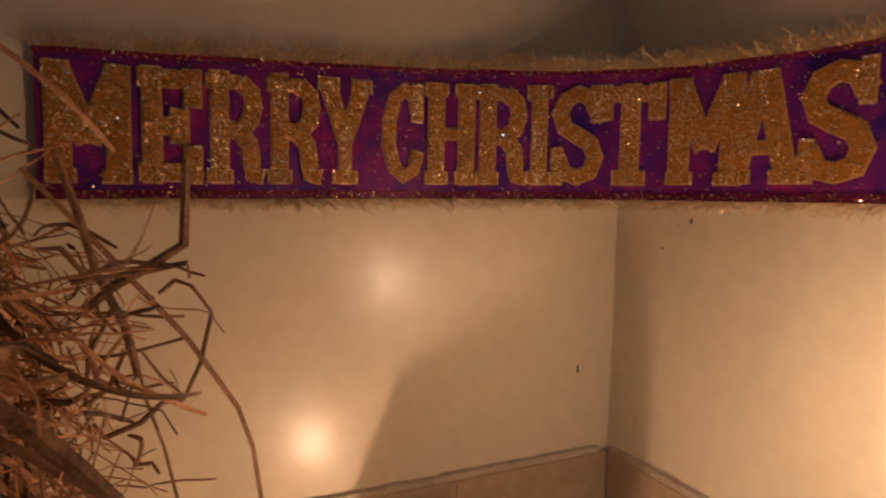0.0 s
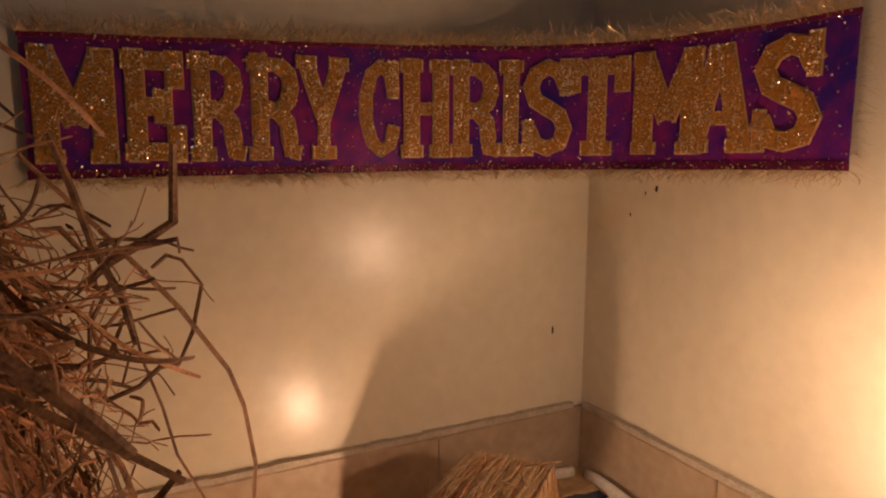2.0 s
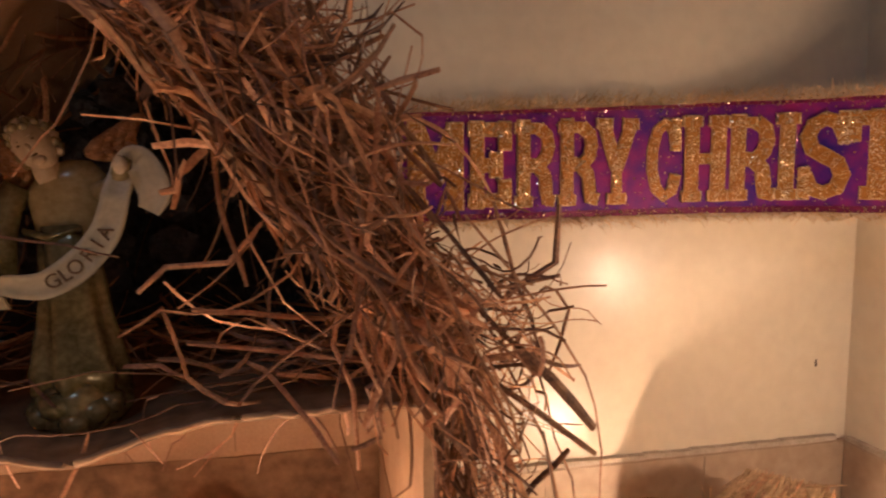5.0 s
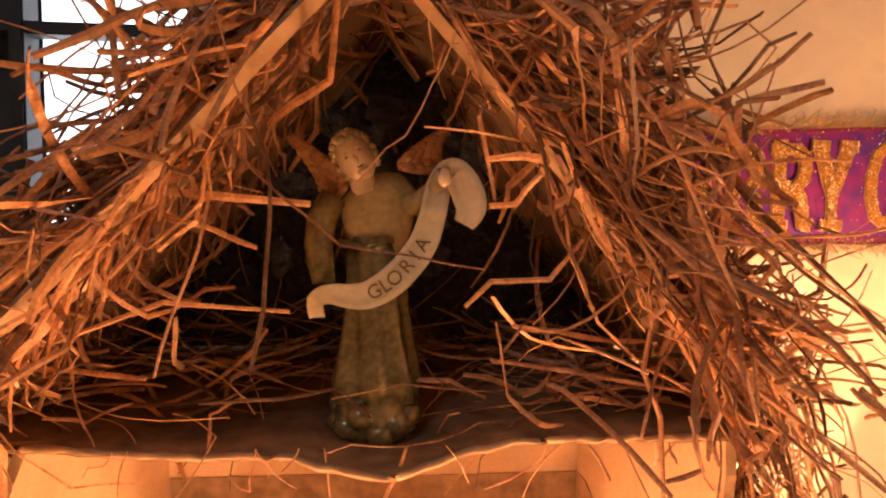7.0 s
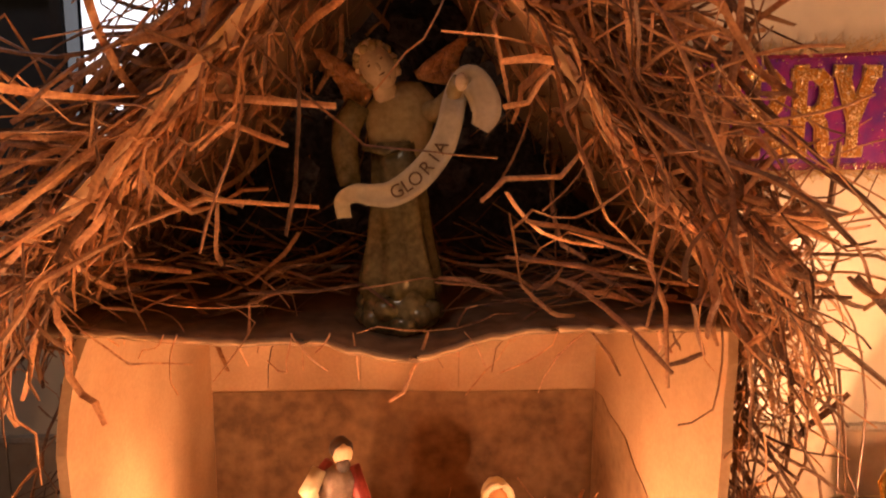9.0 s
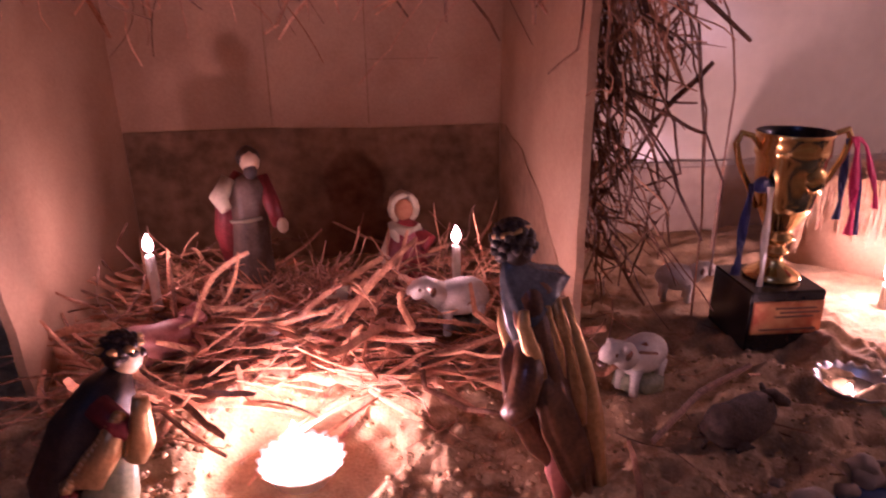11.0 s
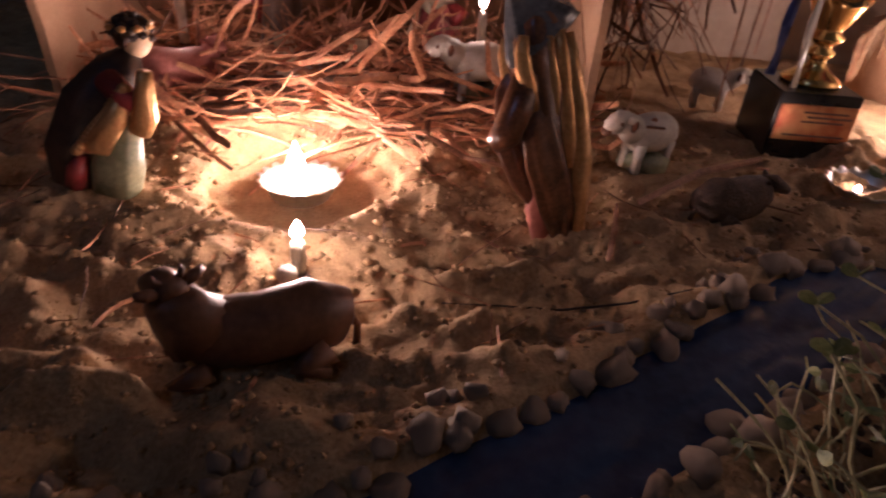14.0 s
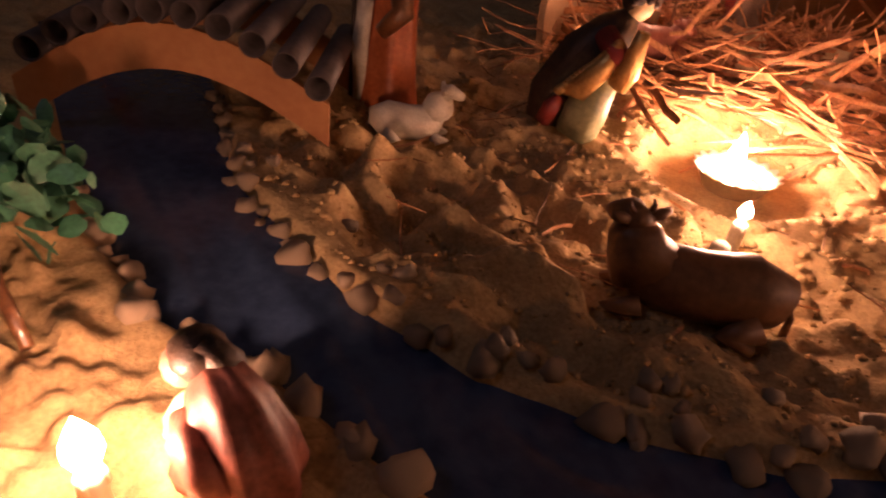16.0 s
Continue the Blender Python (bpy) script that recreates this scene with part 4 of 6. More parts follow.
for i, ((x, z), w) in enumerate(zip(cl, wd)):
    f = i / 6
    x0, z0 = cl[max(0, i - 1)]
    x1, z1 = cl[min(len(cl) - 1, i + 1)]
    t = Vector((x1 - x0, 0, z1 - z0)).normalized()
    nn = Vector((-t.z, 0, t.x))
    y = ay - 0.0255 - 0.004 * math.sin(f * 0.6) + 0.008 * min(1, max(0, f - 8.5)) + 0.006 * max(0, 2 - f)
    c = Vector((x, y, z))
    sheet.append((c, t))
    rim = Vector((0, -0.0022, 0))
    ring = [bm.verts.new(p) for p in (c + nn * w * 0.5 + rim, c + nn * w * 0.3, c - nn * w * 0.3, c - nn * w * 0.5 + rim, c - nn * w * 0.5 + Vector((0, 0.0012, 0)), c + nn * w * 0.5 + Vector((0, 0.0012, 0)))]
    if prev:
        for j in range(6):
            bm.faces.new((prev[j], prev[(j + 1) % 6], ring[(j + 1) % 6], ring[j])).material_index = 5
    prev = ring
for n, ch in enumerate("GLORIA"):
    c, t = sheet[int(6 * (4.35 + 0.56 * n))]
    b2 = bmesh.new()
    b2.from_mesh(letter_mesh(ch, 0.0105, 0.0004))
    bmesh.ops.transform(b2, matrix=Matrix.Translation(c + Vector((0, -0.0006, 0))) @ Matrix.Rotation(-math.atan2(t.z, t.x), 4, "Y") @ Matrix.Rotation(radians(90), 4, "X"), verts=b2.verts[:])
    merge(bm, b2, 6)
solid("angel_figurine", bm, [M_OLIVE, M_BODICE, M_SKIN, M_HAIR, M_WING, M_SCROLL, M_INK], (ax, ay, az), "bronze glazed angel figurine holding a cream scroll, on the carton", "figurine")

# standing father figure
bm = bmesh.new()
jx, jy = -0.058, 0.148
neck, up = robed(bm, (jx, jy, 0.0), (0.05, -0.02, 0), 0.145, 0.021, 0.017, 0, 0.09, 7)
tube(bm, [(jx - 0.012, jy + 0.006, 0.03), (jx - 0.018, jy + 0.004, 0.07), (jx - 0.015, jy + 0.003, 0.10), (jx - 0.002, jy + 0.004, 0.121)], [0.009, 0.0105, 0.0095, 0.005], 22, 1, 0.8, 0.12)
tube(bm, [(jx + 0.016, jy + 0.002, 0.118), (jx + 0.024, jy - 0.006, 0.096), (jx + 0.030, jy - 0.014, 0.078)], [0.006, 0.0068, 0.0055], 16, 1, 1.0, 0.1, 5)
blob(bm, (jx + 0.033, jy - 0.017, 0.079), (0.005, 0.005, 0.007), 2)
tube(bm, [(jx - 0.010, jy - 0.002, 0.117), (jx - 0.018, jy - 0.012, 0.103), (jx - 0.012, jy - 0.016, 0.094)], [0.0065, 0.008, 0.005], 12, 3)
tube(bm, [(jx + 0.003 - 0.013, jy - 0.014, 0.083), (jx + 0.003, jy - 0.018, 0.084), (jx + 0.016, jy - 0.013, 0.085)], 0.0016, 6, 3)
face_head(bm, (neck.x + 0.003, neck.y - 0.002, 0.1325), 0.0105, 2, 4, (0.6, -1, -0.2))
blob(bm, (neck.x + 0.004, neck.y - 0.008, 0.125), (0.006, 0.004, 0.007), 4)
solid("robed_man_figurine", bm, [M_GREY, M_CRIMSON, M_SKIN, M_SCROLL, M_HAIR], (jx, jy, 0), "standing bearded figurine in grey robe and crimson cloak", "figurine")

# kneeling mother figure
bm = bmesh.new()
mx, my = 0.083, 0.165
tube(bm, [(mx - 0.002, my, 0.0), (mx - 0.002, my, 0.02), (mx, my - 0.002, 0.045), (mx - 0.002, my, 0.062), (mx - 0.003, my, 0.070)], [0.024, 0.024, 0.019, 0.013, 0.006], 24, 0, 0.9, 0.08)
tube(bm, [(mx - 0.016, my - 0.008, 0.0), (mx - 0.021, my - 0.006, 0.03), (mx - 0.014, my + 0.004, 0.055)], [0.010, 0.009, 0.005], 12, 1, 0.7, 0.1)
tube(bm, [(mx - 0.003 + 0.0115 * math.cos(i * 0.5236), my - 0.002 - 0.003 * math.sin(i * 0.5236), 0.080 + 0.0135 * math.sin(i * 0.5236)) for i in range(13)], 0.0034, 8, 2, cap=False)
blob(bm, (mx - 0.004, my + 0.006, 0.080), (0.013, 0.010, 0.0155), 2)
tube(bm, [(mx - 0.014, my, 0.066), (mx - 0.012, my - 0.008, 0.058), (mx - 0.006, my - 0.012, 0.048)], [0.004, 0.005, 0.003], 8, 2)
blob(bm, (mx - 0.003, my - 0.002, 0.079), (0.0090, 0.007, 0.0110), 3)
tube(bm, [(mx - 0.014, my - 0.004, 0.064), (mx - 0.002, my - 0.012, 0.060), (mx + 0.012, my - 0.010, 0.064)], [0.004, 0.0055, 0.004], 10, 2)
tube(bm, [(mx + 0.008, my - 0.006, 0.058), (mx + 0.020, my - 0.014, 0.052), (mx + 0.012, my - 0.022, 0.048)], [0.006, 0.0065, 0.004], 10, 0)
solid("kneeling_woman_figurine", bm, [M_CRIMSON, M_SKIN, M_SCROLL, M_ORANGE], (mx, my, 0), "kneeling veiled figurine in a crimson robe", "figurine")

# leaning king seen from behind
bm = bmesh.new()
kf, kt = Vector((0.163, -0.117, -0.011)), Vector((0.126, -0.078, 0.138))
ku = (kt - kf).normalized()
ks = Vector((0.93, 0.35, 0)).normalized()
kd = ku.cross(ks)
ks = kd.cross(ku).normalized()
taper = lambda a: 0.62 + 0.26 * min(1.0, a / 0.075) + 0.12 * min(1.0, max(0.0, a - 0.09) / 0.02)
pt = lambda a, s=0.0, d=0.0: kf + ku * a * 1.06 + ks * s * taper(a) + kd * d * taper(a)
prof = ((0.0, 0.0165), (0.01, 0.0175), (0.04, 0.0185), (0.07, 0.0195), (0.095, 0.0185), (0.112, 0.016), (0.122, 0.009))
tube(bm, [pt(a, 0.002 * math.sin(a * 60)) for a, _ in prof], [r * 0.92 * taper(a) for a, r in prof], 40, 2, 0.75, 0.12, 7, tuple(ks))
for s, w, hi, lo in ((0.0140, 0.0056, 0.106, 0.0), (0.0075, 0.0046, 0.108, 0.038), (0.0015, 0.0028, 0.106, 0.066), (-0.0135, 0.0046, 0.108, 0.068), (0.0185, 0.0030, 0.090, 0.004)):
    for side in (1, -1):
        tube(bm, [pt(lo + (hi - lo) * f, s * (0.95 + 0.3 * math.sin(3 * f)), side * (0.0118 - 0.06 * abs(s)) + 0.0012 * math.sin(f * 9 + s * 400)) for f in (0, 0.2, 0.4, 0.6, 0.8, 1.0)], [w * 0.6, w, w * 1.1, w, w * 0.9, w * 0.6], 8, 1, 0.6)
for side in (1, -1):
    tube(bm, [pt(0.004, 0.002, side * 0.006), pt(0.02, -0.004, side * 0.010), pt(0.045, -0.010, side * 0.012), pt(0.066, -0.010, side * 0.011), pt(0.080, -0.003, side * 0.008)], [0.009, 0.0115, 0.0125, 0.010, 0.004], 36, 2, 0.30, 0.17, 6, tuple(ks))
tube(bm, [pt(0.088, -0.012, -0.004), pt(0.075, -0.022, -0.008), pt(0.062, -0.036, -0.010), pt(0.058, -0.046, -0.006)], [0.008, 0.009, 0.0085, 0.005], 12, 2)
for i in range(5):
    blob(bm, pt(0.052 - 0.005 * i, -0.024 + 0.003 * i, 0.013 - 0.001 * i), 0.0030, 1, None, 1)
for i in range(6):
    blob(bm, pt(0.05 - 0.003 * i, -0.008 + 0.003 * i, 0.0165), 0.0028, 1, None, 1)
tube(bm, [pt(0.0, -0.016, 0.004), pt(0.018, -0.019, 0.004), pt(0.034, -0.015, 0.002)], [0.007, 0.006, 0.001], 10, 4, 0.6)
# collar drape and turban
tube(bm, [pt(0.101, 0.007, 0.0), pt(0.104, 0.005, 0.001), pt(0.110, 0.002, 0.002), pt(0.119, -0.004, 0.0), pt(0.128, -0.008, -0.002), pt(0.134, -0.010, -0.002)], [0.0190, 0.0255, 0.0225, 0.0150, 0.009, 0.004], 36, 5, 0.55, 0.11, 8, tuple(ks))
blob(bm, pt(0.138, -0.003, -0.002), (0.0105, 0.0105, 0.012), 6)
for i in range(44):
    a, e = i * 2.4, -0.5 + 2.0 * i / 44
    blob(bm, pt(0.140 + 0.0115 * math.sin(e), -0.003 + 0.0105 * math.cos(a) * math.cos(e), -0.002 + 0.0105 * math.sin(a) * math.cos(e)), 0.0034, 6, None, 1, 0.35)
tube(bm, [pt(0.1465, -0.003 + 0.0098 * math.cos(i * 0.5236), -0.002 + 0.0098 * math.sin(i * 0.5236)) for i in range(13)], 0.0016, 6, 1, cap=False)
tube(bm, [pt(0.098, -0.008, 0.006), pt(0.080, -0.020, 0.011), pt(0.055, -0.029, 0.010), pt(0.034, -0.026, 0.006), pt(0.016, -0.018, 0.003)], [0.004, 0.0065, 0.007, 0.006, 0.002], 24, 2, 0.5, 0.16, 5)
solid("king_figurine", bm, [M_GILT, M_GILT, M_BROWN, M_FLEECE, M_PINK, M_BLUE, M_HAIR], tuple(kf), "leaning king figurine in brown and gilt robe with slate drape", "figurine")

# kneeling king with gold gift
bm = bmesh.new()
qx, qy = -0.098, -0.106
tube(bm, [(qx - 0.022, qy + 0.0, 0.0), (qx - 0.02, qy + 0.002, 0.018), (qx - 0.006, qy + 0.006, 0.045), (qx + 0.006, qy + 0.018, 0.062), (qx + 0.010, qy + 0.024, 0.071)], [0.014, 0.017, 0.018, 0.014, 0.006], 22, 0, 0.9, 0.08)
tube(bm, [(qx + 0.002, qy - 0.008, 0.0), (qx + 0.006, qy - 0.008, 0.016), (qx + 0.010, qy - 0.005, 0.034), (qx + 0.008, qy, 0.05)], [0.013, 0.014, 0.011, 0.006], 18, 1, 0.8, 0.10, 5)
tube(bm, [(qx - 0.012, qy - 0.012, 0.026), (qx + 0.002, qy - 0.017, 0.031), (qx + 0.012, qy - 0.013, 0.045), (qx + 0.018, qy - 0.006, 0.062)], [0.004, 0.007, 0.006, 0.003], 12, 2, 0.6, 0.2)
for i in range(16):
    blob(bm, (qx - 0.010 + 0.0018 * i, qy - 0.017 + 0.0007 * i, 0.027 + 0.0022 * i), 0.0036, 2, None, 1, 0.3)
tube(bm, [(qx + 0.004, qy + 0.002, 0.062), (qx + 0.018, qy - 0.006, 0.052), (qx + 0.026, qy - 0.006, 0.050)], [0.007, 0.0075, 0.005], 12, 3)
tube(bm, [(qx + 0.022, qy - 0.008, 0.036), (qx + 0.026, qy - 0.007, 0.046), (qx + 0.028, qy - 0.006, 0.062), (qx + 0.029, qy - 0.006, 0.070)], [0.006, 0.0075, 0.005, 0.004], 12, 2)
tube(bm, [(qx - 0.018, qy - 0.012, 0.004), (qx - 0.014, qy - 0.014, 0.014), (qx - 0.010, qy - 0.013, 0.022)], [0.006, 0.006, 0.003], 10, 3)
face_head(bm, (qx + 0.014, qy + 0.024, 0.078), 0.0105, 4, 5, (1, 0.2, -0.2))
for i in range(30):
    a, e = i * 2.4, 0.0 + 1.45 * i / 30
    blob(bm, (qx + 0.0115 + 0.0105 * math.cos(a) * math.cos(e), qy + 0.0245 + 0.0105 * math.sin(a) * math.cos(e), 0.0795 + 0.0105 * math.sin(e)), 0.0030, 5, None, 1, 0.35)
for i in range(8):
    a = i * 0.785
    blob(bm, (qx + 0.0115 + 0.0105 * math.cos(a), qy + 0.0245 + 0.0105 * math.sin(a), 0.0855), (0.0032, 0.0032, 0.0022), 2, None, 1, 0.2)
solid("kneeling_king_figurine", bm, [M_HAIR, M_GREEN, M_GILT, M_CRIMSON, M_SKIN, M_HAIR], (qx, qy, 0), "kneeling king figurine with green robe and gilt sash", "figurine").location.z = sand_at(qx, qy) + 0.002

# shepherd
bm = bmesh.new()
hx, hy = -0.212, -0.160
robed(bm, (hx, hy, 0.0), (0.0, 0.05, 0), 0.135, 0.021, 0.018, 0, 0.10, 6)
tube(bm, [(hx - 0.013, hy - 0.012, 0.012), (hx - 0.016, hy - 0.012, 0.05), (hx - 0.012, hy - 0.008, 0.088)], [0.006, 0.007, 0.005], 10, 1, 0.7)
tube(bm, [(hx + 0.012, hy - 0.010, 0.095), (hx + 0.020, hy - 0.016, 0.075), (hx + 0.008, hy - 0.020, 0.062)], [0.007, 0.007, 0.005], 10, 2)
tube(bm, [(hx - 0.019, hy - 0.016, 0.0), (hx - 0.018, hy - 0.014, 0.12)], 0.0016, 6, 3)
face_head(bm, (hx + 0.002, hy + 0.004, 0.124), 0.0105, 4, 3, (0.5, -1, 0))
solid("shepherd_figurine", bm, [M_RUST, M_FLEECE, M_BROWN, M_HAIR, M_SKIN], (hx, hy, 0), "standing shepherd figurine in a rust red robe", "figurine").location.z = sand_at(hx, hy) - 0.001


def standing_sheep(x, y, z, yaw, size, extra):
    bm = bmesh.new()
    m = Matrix.Translation((x, y, z)) @ Matrix.Rotation(yaw, 4, "Z") @ Matrix.Scale(size, 4)
    b2 = bmesh.new()
    blob(b2, (0, 0, 0.62), (0.52, 0.32, 0.34), 0, None, 3, 0.10)
    for sx in (-0.28, 0.28):
        for sy in (-0.16, 0.16):
            tube(b2, [(sx, sy, 0.5), (sx * 1.05, sy, 0.25), (sx * 1.05, sy, 0.0)], [0.12, 0.075, 0.08], 8)
    tube(b2, [(0.36, 0, 0.68), (0.56, 0, 0.82), (0.68, 0, 0.86)], [0.24, 0.2, 0.17], 14)
    bmesh.ops.transform(b2, matrix=m, verts=b2.verts[:])
    merge(bm, b2, 0)
    b2 = bmesh.new()
    blob(b2, (0.72, 0, 0.86), (0.26, 0.17, 0.17), 0, Matrix.Rotation(radians(25), 4, "Y"), 2)
    for sy in (-1, 1):
        blob(b2, (0.58, sy * 0.17, 0.93), (0.08, 0.07, 0.07), 0, None, 2, 0.1)
    bmesh.ops.transform(b2, matrix=m, verts=b2.verts[:])
    merge(bm, b2, 0)
    b2 = bmesh.new()
    for sy in (-1, 1):
        blob(b2, (0.76, sy * 0.135, 0.88), (0.042, 0.032, 0.042), 0, None, 2)
        blob(b2, (0.55, sy * 0.21, 0.84), (0.055, 0.055, 0.12), 0, Matrix.Rotation(-sy * 0.4, 4, "X"), 2)
    blob(b2, (0.92, 0, 0.73), (0.085, 0.115, 0.06), 0, Matrix.Rotation(radians(25), 4, "Y"), 2)
    bmesh.ops.transform(b2, matrix=m, verts=b2.verts[:])
    merge(bm, b2, 1)
    if extra:
        for i in range(7):
            blob(bm, (x + rng.uniform(-0.014, 0.014), y + rng.uniform(-0.008, 0.008), z + 0.005), (0.011, 0.008, 0.009), 2, None, 1, 0.3)
    return bm


solid("sheep_figurine", standing_sheep(0.233, -0.026, sand_at(0.233, -0.026) + 0.002, radians(205), 0.042, True), [M_FLEECE, M_BROWN, M_GREEN], (0.233, -0.026, 0), "white glazed sheep figurine on a green base beside the carton", "figurine", "sheep")
solid("sheep_figurine", standing_sheep(0.116, 0.046, 0.014, radians(190), 0.045, True), [M_FLEECE, M_BROWN, M_GREEN], (0.116, 0.046, 0), "white glazed sheep figurine standing in the straw", "figurine", "sheep")
solid("sheep_figurine", standing_sheep(0.318, 0.10, 0.002, radians(-15), 0.036, False), [M_FLEECE, M_BROWN], (0.318, 0.10, 0), "white and brown sheep figurine behind the trophy", "figurine", "sheep")


def lying_animal(bm, c, yaw, size, mis, neck=0.5, horns=False, bulk=1.0, face=0.0, stout=1.0):
    m = Matrix.Translation(c) @ Matrix.Rotation(yaw, 4, "Z") @ Matrix.Scale(size, 4)
    b2 = bmesh.new()
    tube(b2, [(-0.55, 0, 0.20), (-0.5, 0, 0.26), (-0.3, 0, 0.30), (0, 0, 0.27), (0.25, 0, 0.29), (0.42, 0, 0.32), (0.5, 0, 0.3)], [0.05 * bulk, 0.19 * bulk, 0.25 * bulk, 0.235 * bulk, 0.23 * bulk, 0.19 * bulk, 0.10], 18, 0, 1.05, side=(0, 1, 0))
    tube(b2, [(0.36, 0, 0.34), (0.46, 0, 0.34 + neck * 0.45), (0.50, 0, 0.34 + neck * 0.85), (0.50, 0, 0.34 + neck)], [0.17 * stout, 0.13 * stout, 0.11 * stout, 0.08 * stout], 14, 0, 0.85)
    hd = bmesh.new()
    tube(hd, [(-0.06, 0, 0.02), (0.08, 0, 0.03), (0.22, 0, -0.04), (0.28, 0, -0.06)], [0.09, 0.105, 0.075, 0.05], 12, 0, 0.95, side=(0, 1, 0))
    for sy in (-1, 1):
        blob(hd, (-0.02, sy * 0.14, 0.06), (0.04, 0.10, 0.045), 0, Matrix.Rotation(sy * 0.35, 4, "X"), 1)
        if horns:
            tube(hd, [(-0.02, sy * 0.06, 0.09), (-0.01, sy * 0.09, 0.13), (0.01, sy * 0.085, 0.16)], [0.022, 0.016, 0.006], 6)
    bmesh.ops.transform(hd, matrix=Matrix.Translation((0.5, 0, 0.34 + neck)) @ Matrix.Rotation(face, 4, "Z"), verts=hd.verts[:])
    merge(b2, hd, 0)
    for sy in (-1, 1):
        tube(b2, [(0.35, sy * 0.16, 0.14), (0.56, sy * 0.17, 0.07), (0.40, sy * 0.19, 0.04)], [0.08, 0.06, 0.045], 8)
        tube(b2, [(-0.36, sy * 0.20, 0.18), (-0.18, sy * 0.27, 0.09), (-0.36, sy * 0.29, 0.05)], [0.12, 0.085, 0.045], 8)
    tube(b2, [(-0.54, 0, 0.28), (-0.60, 0.03, 0.18), (-0.58, 0.08, 0.06)], [0.035, 0.025, 0.03], 6)
    bmesh.ops.transform(b2, matrix=m, verts=b2.verts[:])
    merge(bm, b2, mis)


bm = bmesh.new()
lying_animal(bm, (-0.178, -0.182, 0.0), radians(38), 0.042, 0, 0.42, False, 1.05)
blob(bm, (-0.1645, -0.171, 0.022), 0.010, 0, None, 2, 0.15)
solid("lamb_figurine", bm, [M_FLEECE], (-0.178, -0.182, 0), "cream lying lamb figurine beside the shepherd", "figurine", "sheep").location.z = sand_at(-0.178, -0.182) - 0.001
bm = bmesh.new()
lying_animal(bm, (0.019, -0.236, sand_at(0.019, -0.236) - 0.003), radians(202), 0.066, 0, 0.30, True, 0.97, radians(-60), 1.5)
solid("cow_figurine", bm, [M_COW], (0.019, -0.236, 0), "tan lying cow figurine on the sand by the river", "figurine")
bm = bmesh.new()
lying_animal(bm, (-0.108, 0.034, 0.012), radians(28), 0.048, 0, 0.26, True, 1.15, radians(-50), 1.3)
solid("ox_figurine", bm, [M_PINK], (-0.118, 0.034, 0), "reddish lying ox figurine in the straw", "figurine")
bm = bmesh.new()
lying_animal(bm, (0.274, -0.086, sand_at(0.274, -0.086) - 0.001), radians(25), 0.050, 0, 0.10, False, 1.15, radians(-40), 1.3)
solid("donkey_figurine", bm, [M_SOIL], (0.274, -0.086, 0), "dark brown lying donkey figurine by the pebbles", "figurine")
# small reclining figure on the near bank
bm = bmesh.new()
tube(bm, [(-0.060, -0.417, -0.001), (-0.060, -0.417, 0.004), (-0.062, -0.416, 0.014), (-0.066, -0.415, 0.023), (-0.071, -0.414, 0.029), (-0.074, -0.414, 0.032)], [0.0185, 0.0195, 0.0170, 0.0130, 0.0090, 0.003], 40, 0, 0.85, 0.10, 8)
tube(bm, [(-0.078, -0.420, 0.000), (-0.077, -0.422, 0.008), (-0.074, -0.421, 0.018), (-0.071, -0.418, 0.026)], [0.0060, 0.0075, 0.0060, 0.003], 28, 1, 0.6, 0.12, 6)
tube(bm, [(-0.052, -0.428, 0.006), (-0.058, -0.430, 0.014), (-0.066, -0.428, 0.020), (-0.073, -0.424, 0.020)], [0.0045, 0.0060, 0.0055, 0.0035], 18, 0, 0.9, 0.08, 5)
blob(bm, (-0.080, -0.416, 0.029), 0.0070, 3)
blob(bm, (-0.0775, -0.4135, 0.0325), (0.0085, 0.0085, 0.0080), 2, None, 2, 0.15)
tube(bm, [(-0.0775, -0.4135, 0.036), (-0.071, -0.411, 0.030), (-0.064, -0.410, 0.020)], [0.006, 0.0075, 0.004], 18, 2, 0.8, 0.08, 5)
solid("seated_figurine", bm, [M_MAROON_ROBE, M_SCROLL, M_HAIR, M_PINK], (-0.075, -0.413, 0), "seated figurine in maroon robe with pale sash by the candle", "figurine")

# ---- manger ----
manger = thing("manger", (-0.008, 0.075, 0), "small pale manger filled with golden straw", "manger")
for s in (-1, 1):
    x = -0.008 + s * 0.026
    part("side_board", panel([(x - 0.011 - 0.004 * s, 0.054, 0.016), (x + 0.011 - 0.004 * s, 0.058, 0.016), (x + 0.008 + 0.004 * s, 0.066, 0.046), (x - 0.006 + 0.004 * s, 0.064, 0.047)], 0.003, (0, 1, 0)), M_SCROLL, manger, "", False)
part("cradle", panel([(-0.04, 0.056, 0.014), (0.024, 0.056, 0.014), (0.024, 0.094, 0.014), (-0.04, 0.094, 0.014)], 0.004, (0, 0, 1)), M_CREAM, manger, "", False)
hay = []
for i in range(170):
    hay.append((stalk((rng.uniform(-0.032, 0.016), rng.uniform(0.058, 0.092), 0.03 + 0.022 * rng.random()), (rng.gauss(0, 1), rng.gauss(0, 1), 0.6), rng.uniform(0.01, 0.03), 0.8, 0.3, 4), 0.0016, 0.0008, 0))
part("hay", ribbons("hay", hay, MS), None, manger, "golden straw filling", kind="stuff")


# ---- candles and bowls ----
def flame_mesh(bm, c, r, h):
    tube(bm, [(c[0], c[1], c[2] + h * a) for a in (0, 0.12, 0.3, 0.5, 0.72, 0.9, 1.0)], [r * b for b in (0.35, 0.8, 1.0, 0.9, 0.55, 0.22, 0.04)], 12)


